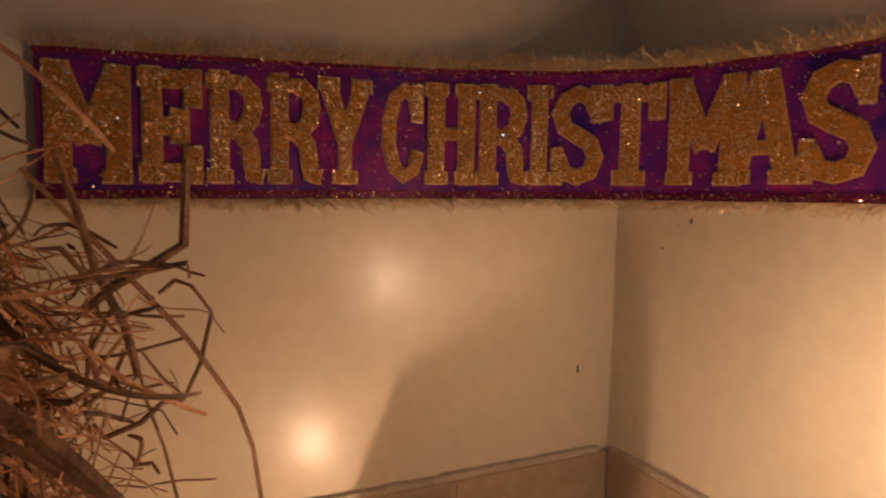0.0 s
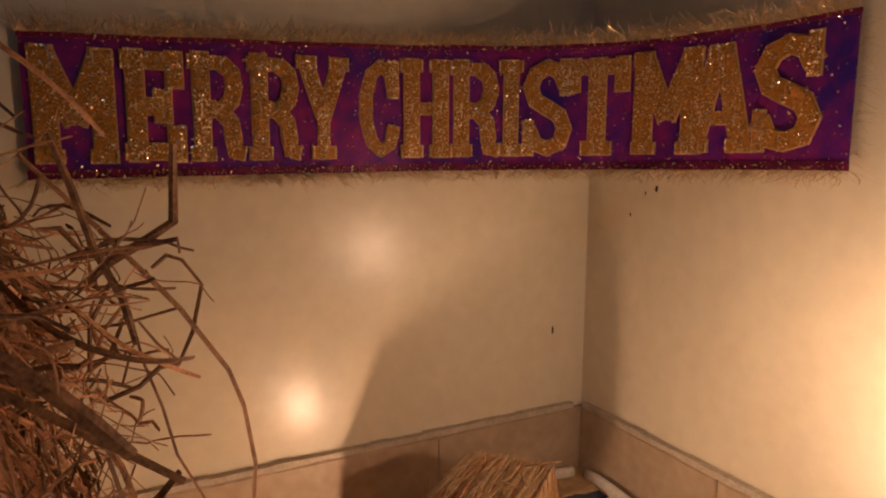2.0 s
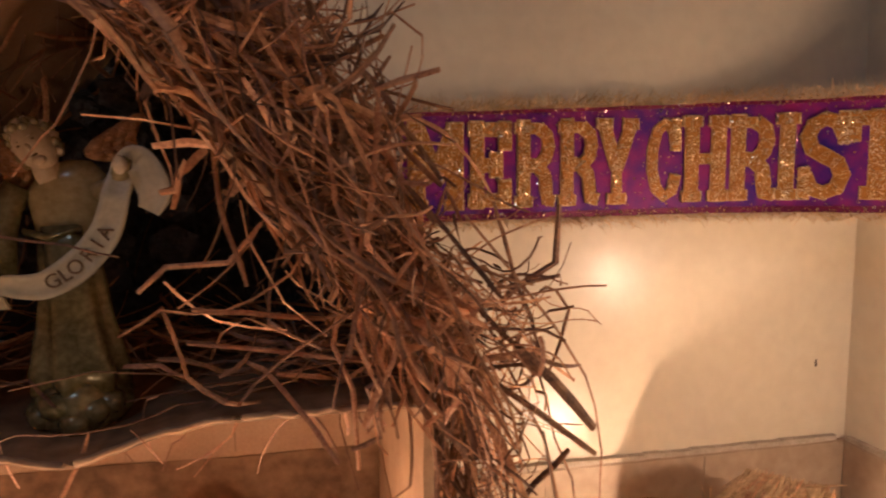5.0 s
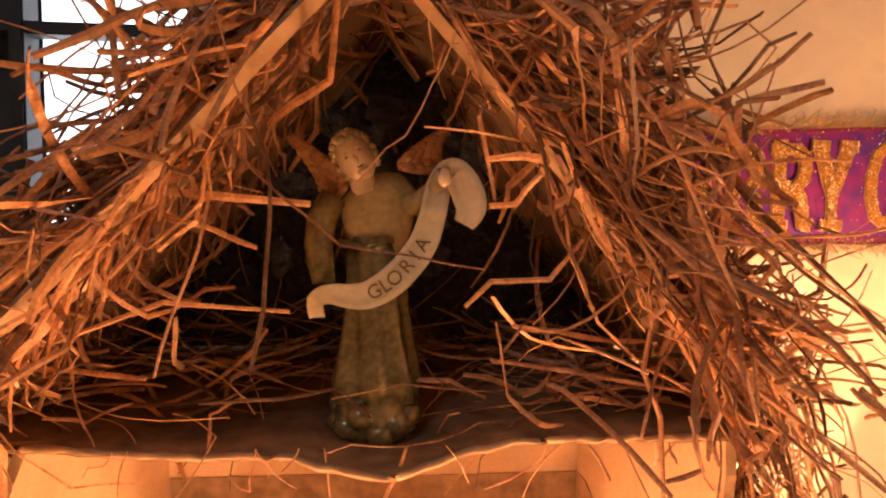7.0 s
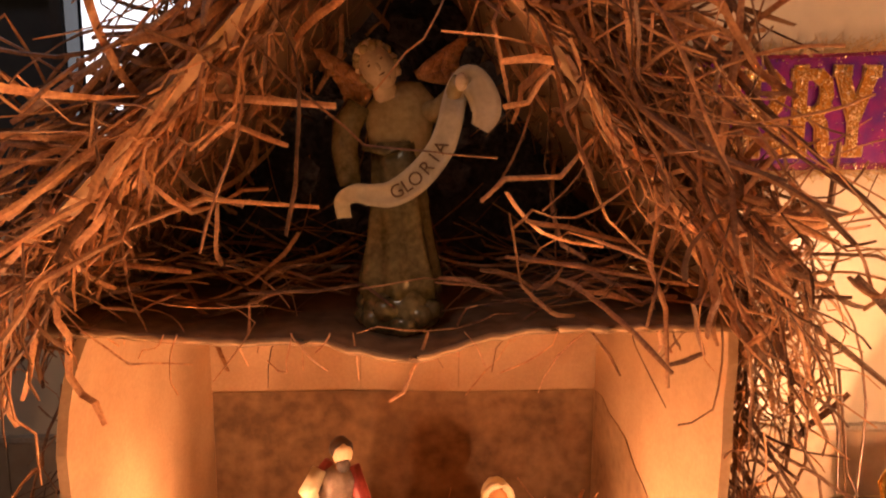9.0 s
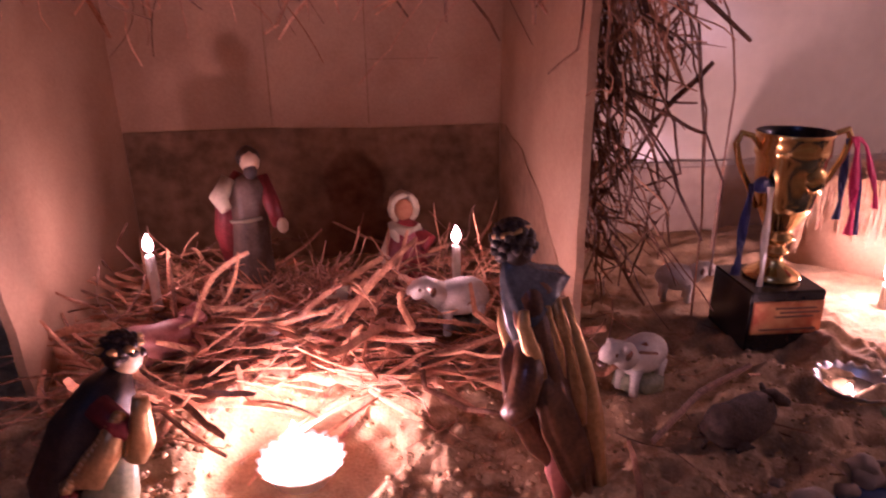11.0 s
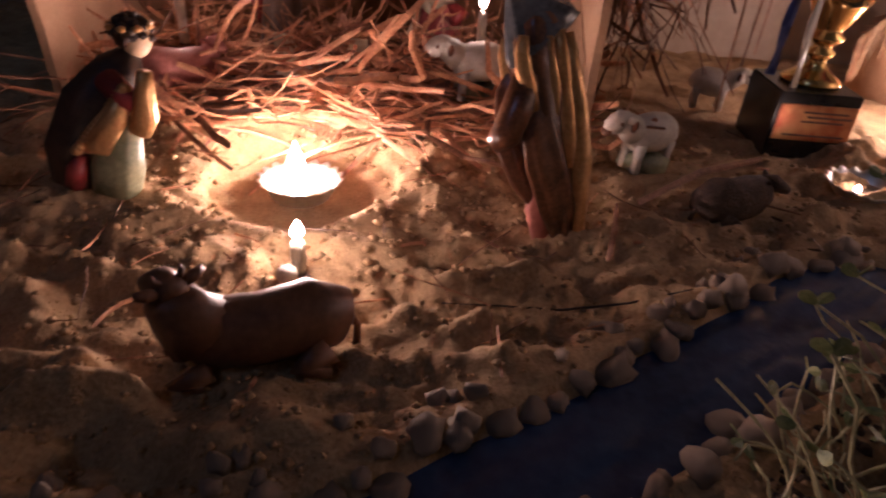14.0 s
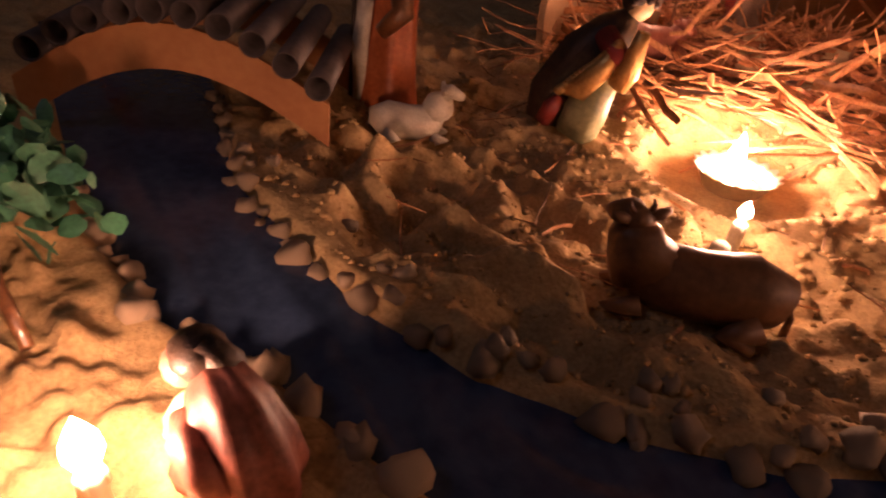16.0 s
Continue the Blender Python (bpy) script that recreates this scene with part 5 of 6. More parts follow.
def flame_material(key):
    return glow("flame_" + key, FLAME_COLOUR, FLAME[key])


def candle(x, y, z, tall, r, key, label, flame_r=0.0035, flame_h=0.015, drip=5, tilt=(0, 0)):
    c = thing("candle", (x, y, z), label, "candle", "candles")
    top = Vector((x + tilt[0] * tall, y + tilt[1] * tall, z + tall))
    bm = bmesh.new()
    foot = Vector((x, y, z))
    tube(bm, [foot.lerp(top, a) for a in (0, 0.25, 0.5, 0.8, 0.97, 1.0)], [r * 1.08, r, r * 1.05, r, r * 0.98, r * 0.7], 14, 0, 1.0, 0.05, 4)
    for i in range(drip):
        a = rng.uniform(0, 6.3)
        run_down = bmesh.new()
        tube(run_down, [top + Vector((math.cos(a) * r * 0.9, math.sin(a) * r * 0.9, -tall * q)) for q in (0.02, 0.2, rng.uniform(0.3, 0.6))], [r * 0.25, r * 0.3, r * 0.36], 6)
        part("wax_drip", run_down, M_WAX, c)
    part("wax", bm, M_WAX, c, "white dripping wax")
    bm = bmesh.new()
    tube(bm, [top, top + Vector((0, 0, 0.004))], 0.0005, 5)
    part("wick", bm, M_WICK, c)
    bm = bmesh.new()
    flame_mesh(bm, top + Vector((0, 0, 0.0025)), flame_r, flame_h)
    part("flame", bm, flame_material(key), c, "bright burning flame")
    return c


candle(0.489, 0.058, -0.001, 0.026, 0.0036, "block", "short white candle burning beside a straw topped block", 0.0042, 0.020)
candle(0.117, 0.079, 0.036, 0.036, 0.0032, "right", "thin white candle burning in the straw", 0.0036, 0.014)
candle(-0.12, 0.081, 0.030, 0.046, 0.0034, "left", "thin white dripping candle burning in the straw", 0.0036, 0.014, 9)
candle(0.021, -0.175, sand_at(0.021, -0.175), 0.019, 0.0034, "small", "small candle stub burning in the sand", 0.0032, 0.0095)
candle(-0.080, -0.447, -0.001, 0.016, 0.0036, "bank", "short candle burning on the near river bank", 0.0050, 0.017)
candle(0.66, -0.12, -0.004, 0.21, 0.007, "tall", "tall white candle burning by the wall", 0.0045, 0.022)
bm = bmesh.new()
blob(bm, (0.0175, -0.186, sand_at(0.0175, -0.186) + 0.004), (0.0055, 0.005, 0.0055), 0, None, 2, 0.1)
solid("white_pebble", bm, M_WHITESTONE, (0.0175, -0.186, sand_at(0.0175, -0.186)), "smooth white pebble at the foot of a candle stub", "stone")
bm = bmesh.new()
lathe(bm, (0.489, 0.055, -0.001), [(0.0005, 0.002), (0.008, 0.0022), (0.013, 0.001), (0.0145, -0.001)], 20, 0, 0.12, 3)
solid("wax_pool", bm, M_WAX, (0.489, 0.055, -0.001), "spilled wax around the candle foot", "wax")


def foil_bowl(x, y, z, r, h, key, label, lit, fr, fh):
    b = thing("foil_bowl", (x, y, z), label, "oil lamp", "foil bowls")
    bm = bmesh.new()
    prof = [(0.001, 0.0006), (r * 0.62, 0.0006), (r * 0.72, h * 0.3), (r * 0.86, h * 0.8), (r * 0.98, h)]
    n, k = 96, 18
    rings = []
    for rr, zz in prof + [(a - 0.0006, c + 0.0004) for a, c in prof[::-1]]:
        g = (rr / r) ** 3 * 0.055
        rings.append([bm.verts.new((x + rr * (1 + g * math.cos(k * t)) * math.cos(t), y + rr * (1 + g * math.cos(k * t)) * math.sin(t), z + zz + 0.0012 * (rr / r) ** 3 * math.cos(k * t)))
                      for t in (2 * math.pi * j / n for j in range(n))])
    for p, q in zip(rings, rings[1:]):
        for j in range(n):
            bm.faces.new((p[j], p[(j + 1) % n], q[(j + 1) % n], q[j]))
    part("bowl", bm, M_FOIL, b, "fluted silver foil bowl")
    bm = bmesh.new()
    lathe(bm, (x, y, z), [(0.0003, h * 0.42), (r * 0.70, h * 0.42), (r * 0.72, h * 0.38)], 32)
    part("wax", bm, M_OIL, b, "pool of melted wax")
    bm = bmesh.new()
    tube(bm, [(lit[0], lit[1], z + h * 0.4), (lit[0], lit[1], z + h * 0.75)], 0.0006, 5)
    part("wick", bm, M_WICK, b)
    bm = bmesh.new()
    flame_mesh(bm, (lit[0], lit[1], z + h * 0.62), fr, fh)
    part("flame", bm, flame_material(key), b, "bright burning flame")


foil_bowl(0.000, -0.066, -0.0255, 0.0275, 0.015, "bowl", "fluted foil bowl with a tall flame in a sand hollow", (-0.004, -0.060), 0.0058, 0.028)
foil_bowl(0.370, -0.062, sand_at(0.370, -0.062) - 0.001, 0.0260, 0.011, "dish", "fluted foil bowl with a low flame by the river", (0.362, -0.066), 0.002, 0.005)

# ---- trophy ----
TX, TY = 0.363, 0.038
trophy = thing("trophy", (TX, TY, 0), "gold trophy cup on a black plinth with ribbons", "trophy")
turn = Matrix.Translation((TX, TY, 0)) @ Matrix.Rotation(radians(-2), 4, "Z")
bm = bmesh.new()
block(bm, (-0.030, -0.031, -0.003), (0.029, 0.029, 0.047), 0, 0.0012, turn)
part("plinth", bm, M_BLACK, trophy, "black lacquered plinth", False)
bm = bmesh.new()
block(bm, (-0.028, -0.0325, 0.012), (0.028, -0.0305, 0.039), 0, 0.0006, turn)
plate = part("plate", bm, M_PLATE, trophy, "printed red and yellow plate", False)
bm = bmesh.new()
for i, (a, b, z) in enumerate(((-0.012, 0.024, 0.033), (-0.008, 0.028, 0.0295), (-0.012, 0.022, 0.026), (-0.024, 0.026, 0.0155))):
    block(bm, (a * 0.9, -0.0329, z), (b * 0.9, -0.0324, z + 0.0014), 0, 0, turn)
part("print", bm, M_PRINT, plate, "unreadable lines of print", False)
bm = bmesh.new()
lathe(bm, (TX + 0.002, TY, 0.047), [(0.0005, 0.0), (0.021, 0.0), (0.0215, 0.003), (0.017, 0.006), (0.011, 0.010), (0.0065, 0.014), (0.006, 0.018), (0.0095, 0.021), (0.0098, 0.0235), (0.0065, 0.026),
                                    (0.0075, 0.029), (0.012, 0.032), (0.0125, 0.0345), (0.009, 0.037), (0.010, 0.040), (0.0145, 0.047), (0.0185, 0.056), (0.0205, 0.059), (0.0205, 0.062), (0.0215, 0.066),
                                    (0.0235, 0.082), (0.0245, 0.096), (0.0262, 0.099), (0.0262, 0.102), (0.0258, 0.112), (0.0275, 0.1145), (0.0268, 0.1155), (0.0245, 0.112), (0.0225, 0.085), (0.018, 0.062), (0.0005, 0.056)], 48)
part("cup", bm, M_GOLD, trophy, "polished gold cup")
bm = bmesh.new()
lathe(bm, (TX + 0.002, TY, 0.047), [(0.0264, 0.1153), (0.0242, 0.1115), (0.0222, 0.085), (0.0177, 0.0625), (0.0005, 0.0566)], 48)
part("lining", bm, M_BLACK, trophy, "dark inside of the cup")
for s in (-1, 1):
    bm = bmesh.new()
    cx = TX + 0.002
    tube(bm, [(cx + s * 0.025, TY, 0.150), (cx + s * 0.033, TY, 0.160), (cx + s * 0.042, TY, 0.1625), (cx + s * 0.0455, TY, 0.155), (cx + s * 0.041, TY, 0.140), (cx + s * 0.031, TY, 0.122), (cx + s * 0.022, TY, 0.105)],
         [0.0018, 0.0024, 0.0026, 0.0026, 0.0024, 0.0022, 0.0018], 10, 0, 1.0, side=(0, 1, 0))
    part("handle", bm, M_GOLD, trophy, "curved gold handle")
bm = bmesh.new()
blob(bm, (TX + 0.008, TY - 0.0225, 0.130), (0.0095, 0.0025, 0.0105), 0)
part("medallion", bm, M_GOLD, trophy, "round gold medallion")


def ribbon(pts, w, mat, label):
    bm, prev = bmesh.new(), None
    for i, p in enumerate(pts):
        a = 0.5 * math.sin(i * 1.3)
        s = Vector((math.cos(a), math.sin(a), 0)) * w * 0.5
        ring = [bm.verts.new(Vector(p) - s), bm.verts.new(Vector(p) + s), bm.verts.new(Vector(p) + s + Vector((0, 0.0006, 0))), bm.verts.new(Vector(p) - s + Vector((0, 0.0006, 0)))]
        if prev:
            for j in range(4):
                bm.faces.new((prev[j], prev[(j + 1) % 4], ring[(j + 1) % 4], ring[j]))
        prev = ring
    part("ribbon", bm, mat, trophy, label)


def hang(x, y, z0, z1, sway, n=8):
    return [(x + sway * (i / n) ** 0.6 + 0.0015 * math.sin(i * 1.1), y + 0.002 * math.sin(i), z0 + (z1 - z0) * i / n) for i in range(n + 1)]


RXX = TX + 0.047
ribbon(hang(RXX, TY - 0.006, 0.158, 0.080, 0.010), 0.007, M_RED, "red ribbon")
ribbon(hang(RXX - 0.002, TY - 0.002, 0.156, 0.092, 0.002), 0.006, M_NAVY, "navy ribbon")
ribbon(hang(RXX + 0.003, TY - 0.001, 0.156, 0.078, 0.017), 0.005, M_NAVY, "navy ribbon")
ribbon(hang(RXX + 0.004, TY - 0.004, 0.157, 0.100, 0.026), 0.005, M_RED, "red ribbon")
ribbon(hang(TX - 0.030, TY - 0.008, 0.126, 0.052, -0.004), 0.007, M_NAVY, "navy ribbon")
ribbon(hang(TX - 0.024, TY - 0.020, 0.126, 0.040, 0.004), 0.005, M_CREAM, "cream ribbon")
bm = bmesh.new()
for i in range(5):
    blob(bm, (TX - 0.027 + 0.002 * (i % 3), TY - 0.012, 0.124 + 0.003 * (i % 2)), (0.006, 0.004, 0.005), 0, None, 1, 0.3)
part("bow", bm, M_NAVY, trophy, "knotted navy ribbon")

# ---- straw topped block in the corner ----
hut = thing("straw_topped_block", (0.55, 0.17, 0), "small cardboard block with a straw covered top", "model hut")
F, U, V = Vector((0.552, 0.104, -0.004)), Vector((-0.074, 0.074, 0)), Vector((0.069, 0.056, 0))
bm = bmesh.new()
side = ((0.0, 0.0), (0.0, 0.100), (0.72, 0.100), (1.0, 0.057), (1.0, 0.0))
vs0, vs1 = [bm.verts.new(F + U * a + Vector((0, 0, h))) for a, h in side], [bm.verts.new(F + V + U * a + Vector((0, 0, h))) for a, h in side]
bm.faces.new(vs0)
bm.faces.new(vs1[::-1])
for i in range(5):
    bm.faces.new((vs0[i], vs1[i], vs1[(i + 1) % 5], vs0[(i + 1) % 5]))
bmesh.ops.recalc_face_normals(bm, faces=bm.faces[:])
top_at = lambda a: 0.100 if a < 0.72 else 0.100 - 0.043 * (a - 0.72) / 0.28
bmesh.ops.bevel(bm, geom=bm.edges[:], offset=0.004, segments=3, affect="EDGES")
part("body", bm, M_CARD, hut, "tan cardboard body")
cover = []
for i in range(700):
    ln = rng.uniform(0.025, 0.055)
    a, b = rng.uniform(0.01, 0.99), rng.uniform(ln / 0.089 - 0.06, 1.02)
    p = F + U * a + V * b + Vector((0, 0, top_at(a) + 0.0005 + 0.0025 * rng.random()))
    d = -V.normalized() + Vector((rng.gauss(0, 0.07), rng.gauss(0, 0.07), 0.01))
    cover.append((stalk(p, d, ln, 0.08, 0.06, 6, 0.02), rng.choice((0.0010, 0.0014, 0.002)), 0.0008, 0 if rng.random() < 0.85 else 1))
for i in range(760):
    a = rng.random()
    if rng.random() < 0.6:
        p, out = F + U * a + Vector((-0.0012, -0.0012, top_at(a))), Vector((-0.3, -0.3, 0))
    else:
        p, out = F + V * a + Vector((0.0012, -0.0012, 0.100)), Vector((0.3, -0.3, 0))
    cover.append((stalk(p, out * 0.05 + Vector((rng.gauss(0, 0.04), rng.gauss(0, 0.04), -1)), min(p.z - 0.012, 0.012 + 0.05 * rng.random() ** 2.2), 0.05, 0, 5, 0.02), rng.choice((0.001, 0.0015)), 0.0007, 0 if rng.random() < 0.85 else 1))
part("straw_cover", ribbons("straw_cover", cover, [M_COMB, M_STRAW]), None, hut, "combed straw covering", kind="stuff")

# ---- wooden planks along the pool ----


def plank(a, b, z0, z1, thick, label, grooves=False):
    bm = bmesh.new()
    a, b = Vector(a), Vector(b)
    d = (b - a).to_2d()
    m = Matrix.Translation((a.x, a.y, 0)) @ Matrix.Rotation(math.atan2(d.y, d.x), 4, "Z")
    block(bm, (0, 0, z0), (d.length, thick, z1), 0, 0.0012, m)
    for i in range(3 if grooves else 0):
        z = z0 + (z1 - z0) * (0.25 + 0.25 * i)
        block(bm, (0.004, -0.0004, z), (d.length - 0.004, 0.0006, z + 0.0009), 1, 0, m)
    return solid("plank", bm, [M_FOAM, M_STRAWD], tuple(a), label, "plank", "planks along the pool", False)


plank((0.421, -0.036, 0), (0.532, -0.005, 0), -0.012, 0.034, 0.007, "pale glowing foam board edging the pool")
plank((0.536, -0.006, 0), (0.768, -0.153, 0), -0.012, 0.034, 0.007, "pale foam board with three grooves edging the pool", True)


def edging(pts, r):
    bm = bmesh.new()
    tube(bm, pts, [r * (0.9 + 0.25 * noise.noise((p[0] * 40, p[1] * 40, 2))) for p in pts], 10, 0, 0.8, 0.06, 3, (0, 0, 1))
    return solid("edging_strip", bm, M_WHITESTONE, tuple(pts[0]), "chalky white rounded strip along the skirting", "edging", "pool edging")


edging([(0.645 + 0.012 * i, 0.283 - 0.003 * math.sin(i), 0.006) for i in range(9)], 0.0075)
edging([(0.752 + 0.002 * math.sin(i * 1.3), 0.268 - 0.017 * i, 0.006) for i in range(11)], 0.0075)

# ---- bridge ----
bridge = thing("bridge", (-0.255, -0.27, 0), "arched orange card bridge decked with grey paper tubes", "model bridge")
A, B = Vector((-0.188, -0.243, 0.002)), Vector((-0.330, -0.335, 0.0))
way = (B - A).normalized()
back = Vector((-way.y, way.x, 0)) * -1
if back.y < 0:
    back = -back
arch = lambda f, h: A.lerp(B, f) + Vector((0, 0, 0.036 * math.sin(math.pi * f) + h))
for off in (0.0, 0.085):
    bm = bmesh.new()
    top, bot = [arch(i / 24, 0.020) for i in range(25)], [arch(i / 24, -0.004) for i in range(25)]
    bottom_thick = back * 0.003
    a = [[bm.verts.new(p + back * off + o) for p in (t, b)] for t, b in zip(top, bot) for o in (Vector(),)]
    b = [[bm.verts.new(p + back * off + bottom_thick) for p in (t, q)] for t, q in zip(top, bot)]
    for i in range(24):
        bm.faces.new((a[i][0], a[i + 1][0], a[i + 1][1], a[i][1]))
        bm.faces.new((b[i][1], b[i + 1][1], b[i + 1][0], b[i][0]))
        bm.faces.new((a[i][0], b[i][0], b[i + 1][0], a[i + 1][0]))
        bm.faces.new((a[i][1], a[i + 1][1], b[i + 1][1], b[i][1]))
    bm.faces.new((a[0][0], a[0][1], b[0][1], b[0][0]))
    bm.faces.new((a[24][1], a[24][0], b[24][0], b[24][1]))
    part("arch_side", bm, M_ORANGE, bridge, "curved orange card side", False)
for i in range(10):
    f = 0.03 + 0.098 * i
    p = arch(f, 0.0275) - back * 0.004
    q = p + back * 0.10
    bm = bmesh.new()
    n = 16
    s, u = way, Vector((0, 0, 1))
    R = [[bm.verts.new(c + (s * math.cos(t) + u * math.sin(t)) * r) for t in (2 * math.pi * j / n for j in range(n))] for c, r in ((p, 0.0072), (q, 0.0072), (q, 0.0062), (p, 0.0062))]
    for k2 in range(4):
        a, b = R[k2], R[(k2 + 1) % 4]
        for j in range(n):
            bm.faces.new((a[j], a[(j + 1) % n], b[(j + 1) % n], b[j]))
    part("paper_tube", bm, M_TUBE, bridge)

# ---- green bush by the river ----
bush = thing("bush", (-0.215, -0.415, 0), "small green leafy bush on a brown stick", "plant")
bm = bmesh.new()
tube(bm, [(-0.150, -0.428, 0.0), (-0.170, -0.424, 0.012), (-0.195, -0.415, 0.026), (-0.215, -0.408, 0.038)], [0.0024, 0.0024, 0.002, 0.0016], 8)
part("stem", bm, M_BROWN, bush, "brown stick")
leaves = []
for i in range(380):
    c = Vector((-0.222 + rng.gauss(0, 0.020), -0.404 + rng.gauss(0, 0.015), 0.028 + rng.gauss(0, 0.013)))
    d = Vector((rng.gauss(0, 1), rng.gauss(0, 1), rng.gauss(0, 0.7))).normalized()
    ln = rng.uniform(0.009, 0.017)
    leaves.append(([c, c + d * ln * 0.35, c + d * ln * 0.7 + Vector((0, 0, -0.001)), c + d * ln + Vector((0, 0, -0.003))], rng.uniform(0.006, 0.011), 0.0004, 0))
part("leaves", ribbons("leaves", leaves, [M_LEAF], 0.3), None, bush, "small pointed green leaves", kind="stuff")

# ---- sprouts on the right bank ----
stems, cots, mat_low = [], [], []
PATCH = [(0.238, -0.272), (0.262, -0.252), (0.30, -0.232), (0.34, -0.222), (0.40, -0.214), (0.48, -0.212), (0.62, -0.23), (0.62, -0.40), (0.20, -0.40), (0.20, -0.305)]
px = np.array([rng.uniform(0.2, 0.6) for i in range(800)])
py = np.array([rng.uniform(-0.40, -0.21) for i in range(800)])
for x, y in zip(px[inside(px, py, PATCH)], py[inside(px, py, PATCH)]):
    x, y = float(x), float(y)
    edge = min(1.0, float(distance(np.array([x]), np.array([y]), RIGHT)[0]) / 0.06)
    tall = rng.uniform(0.022, 0.046) + 0.03 * edge * rng.random()
    pts = stalk((x, y, sand_at(x, y) - 0.002), (rng.gauss(-0.1, 0.45), rng.gauss(0.1, 0.4), 1), tall, 0.9, 0.35, 7, 0.25)
    stems.append((pts, 0.0011, 0.0011, 0))
    if rng.random() < 0.6:
        continue
    for q in (-1, 1):
        d = Vector((rng.gauss(0, 1), rng.gauss(0, 1), 0.3)).normalized() * q
        d.z = abs(d.z)
        e = pts[-1]
        cots.append(([e, e + d * 0.0025, e + d * 0.005, e + d * 0.0065], rng.uniform(0.003, 0.0045), 0.0006, 0))
for pts in (((0.33, -0.235, 0.0), (0.322, -0.215, 0.03), (0.305, -0.19, 0.055), (0.295, -0.17, 0.062)), ((0.33, -0.25, 0.0), (0.30, -0.245, 0.028), (0.262, -0.225, 0.041)),
            ((0.39, -0.25, 0.0), (0.385, -0.24, 0.035), (0.372, -0.225, 0.06), (0.37, -0.22, 0.072)), ((0.27, -0.285, 0.0), (0.262, -0.275, 0.02), (0.245, -0.262, 0.038), (0.232, -0.25, 0.043)),
            ((0.235, -0.31, 0.0), (0.225, -0.305, 0.02), (0.222, -0.30, 0.04), (0.214, -0.29, 0.052)), ((0.35, -0.28, 0.0), (0.348, -0.276, 0.035), (0.344, -0.27, 0.066)), ((0.42, -0.27, 0.0), (0.425, -0.262, 0.05), (0.428, -0.25, 0.085))):
    pts = [Vector(p) for p in pts]
    stems.append((pts, 0.0014, 0.0014, 0))
    for q in (-1, 1):
        e = pts[-1]
        d = Vector((q * 0.7, 0.3, 0.4)).normalized()
        cots.append(([e, e + d * 0.003, e + d * 0.006, e + d * 0.0075], 0.0052, 0.0009, 0))
soil = bmesh.new()
sx, sy = np.array([rng.uniform(0.2, 0.62) for i in range(2600)]), np.array([rng.uniform(-0.40, -0.21) for i in range(2600)])
grow = inside(sx, sy, PATCH)
for x, y, z in zip(sx[grow].tolist(), sy[grow].tolist(), sand_height(sx[grow], sy[grow]).tolist()):
    r = rng.uniform(0.0015, 0.0042)
    vs = [soil.verts.new((x + r * a * rng.uniform(0.7, 1.3), y + r * b * rng.uniform(0.7, 1.3), z + r * 0.3 + r * c * rng.uniform(0.6, 1.0))) for a, b, c in ((1, 0, 0), (0, 1, 0), (-1, 0, 0), (0, -1, 0), (0, 0, 1), (0, 0, -1))]
    for a, b in ((0, 1), (1, 2), (2, 3), (3, 0)):
        soil.faces.new((vs[a], vs[b], vs[4]))
        soil.faces.new((vs[b], vs[a], vs[5]))
tagged(new("seed_bed", mesh_of("seed_bed", soil, M_SOIL, True)), "dark crumbly soil under the seedlings", "soil", kind="stuff")
sprouts = tagged(new("sprouts", ribbons("sprouts", stems, [M_SPROUT])), "patch of pale seedling stems on the river bank", "sprouts", kind="stuff")
tagged(new("sprout_leaves", ribbons("sprout_leaves", cots, [M_COTYL], 0.35)), "small dull green seedling leaves", "sprouts", kind="stuff")
bm = bmesh.new()
tube(bm, [(0.520, -0.163, -0.012), (0.498, -0.160, 0.034), (0.472, -0.160, 0.072), (0.446, -0.160, 0.114), (0.422, -0.160, 0.152), (0.41, -0.16, 0.18)], [0.0030, 0.0028, 0.0026, 0.0023, 0.002, 0.0012], 8)
solid("twig", bm, M_HAIR, (0.520, -0.163, 0), "thin dark twig stuck upright in the river", "twig")

bm = bmesh.new()
tube(bm, [(x, y, sand_at(x, y) + 0.0025) for x, y in ((0.094, -0.191), (0.125, -0.191), (0.153, -0.190), (0.187, -0.186), (0.217, -0.185))], [0.0004, 0.0006, 0.0007, 0.0006, 0.0004], 6)
solid("twig", bm, M_HAIR, (0.153, -0.19, 0), "thin dark twig lying across the sand", "twig")

# ---- pebbles along the banks ----
pebbles = []
for v in range(7):
    bm = bmesh.new()
    blob(bm, (0, 0, 0), (1.0, rng.uniform(0.65, 0.95), rng.uniform(0.55, 0.8)), 0, None, 2, 0.5)
    pebbles.append(mesh_of("stone", bm, M_STONE, True))


def pebble(x, y, r, white=False):
    o = new("stone", pebbles[rng.randrange(7)])
    o.location = (x, y, max(sand_at(x, y), -0.008) + r * 0.28)
    o.scale = (r, r, r)
    o.rotation_euler = (rng.gauss(0, 0.25), rng.gauss(0, 0.25), rng.uniform(0, 6.3))
    return tagged(o, "rounded grey brown pebble lining the river bank", "stone", "bank stones")


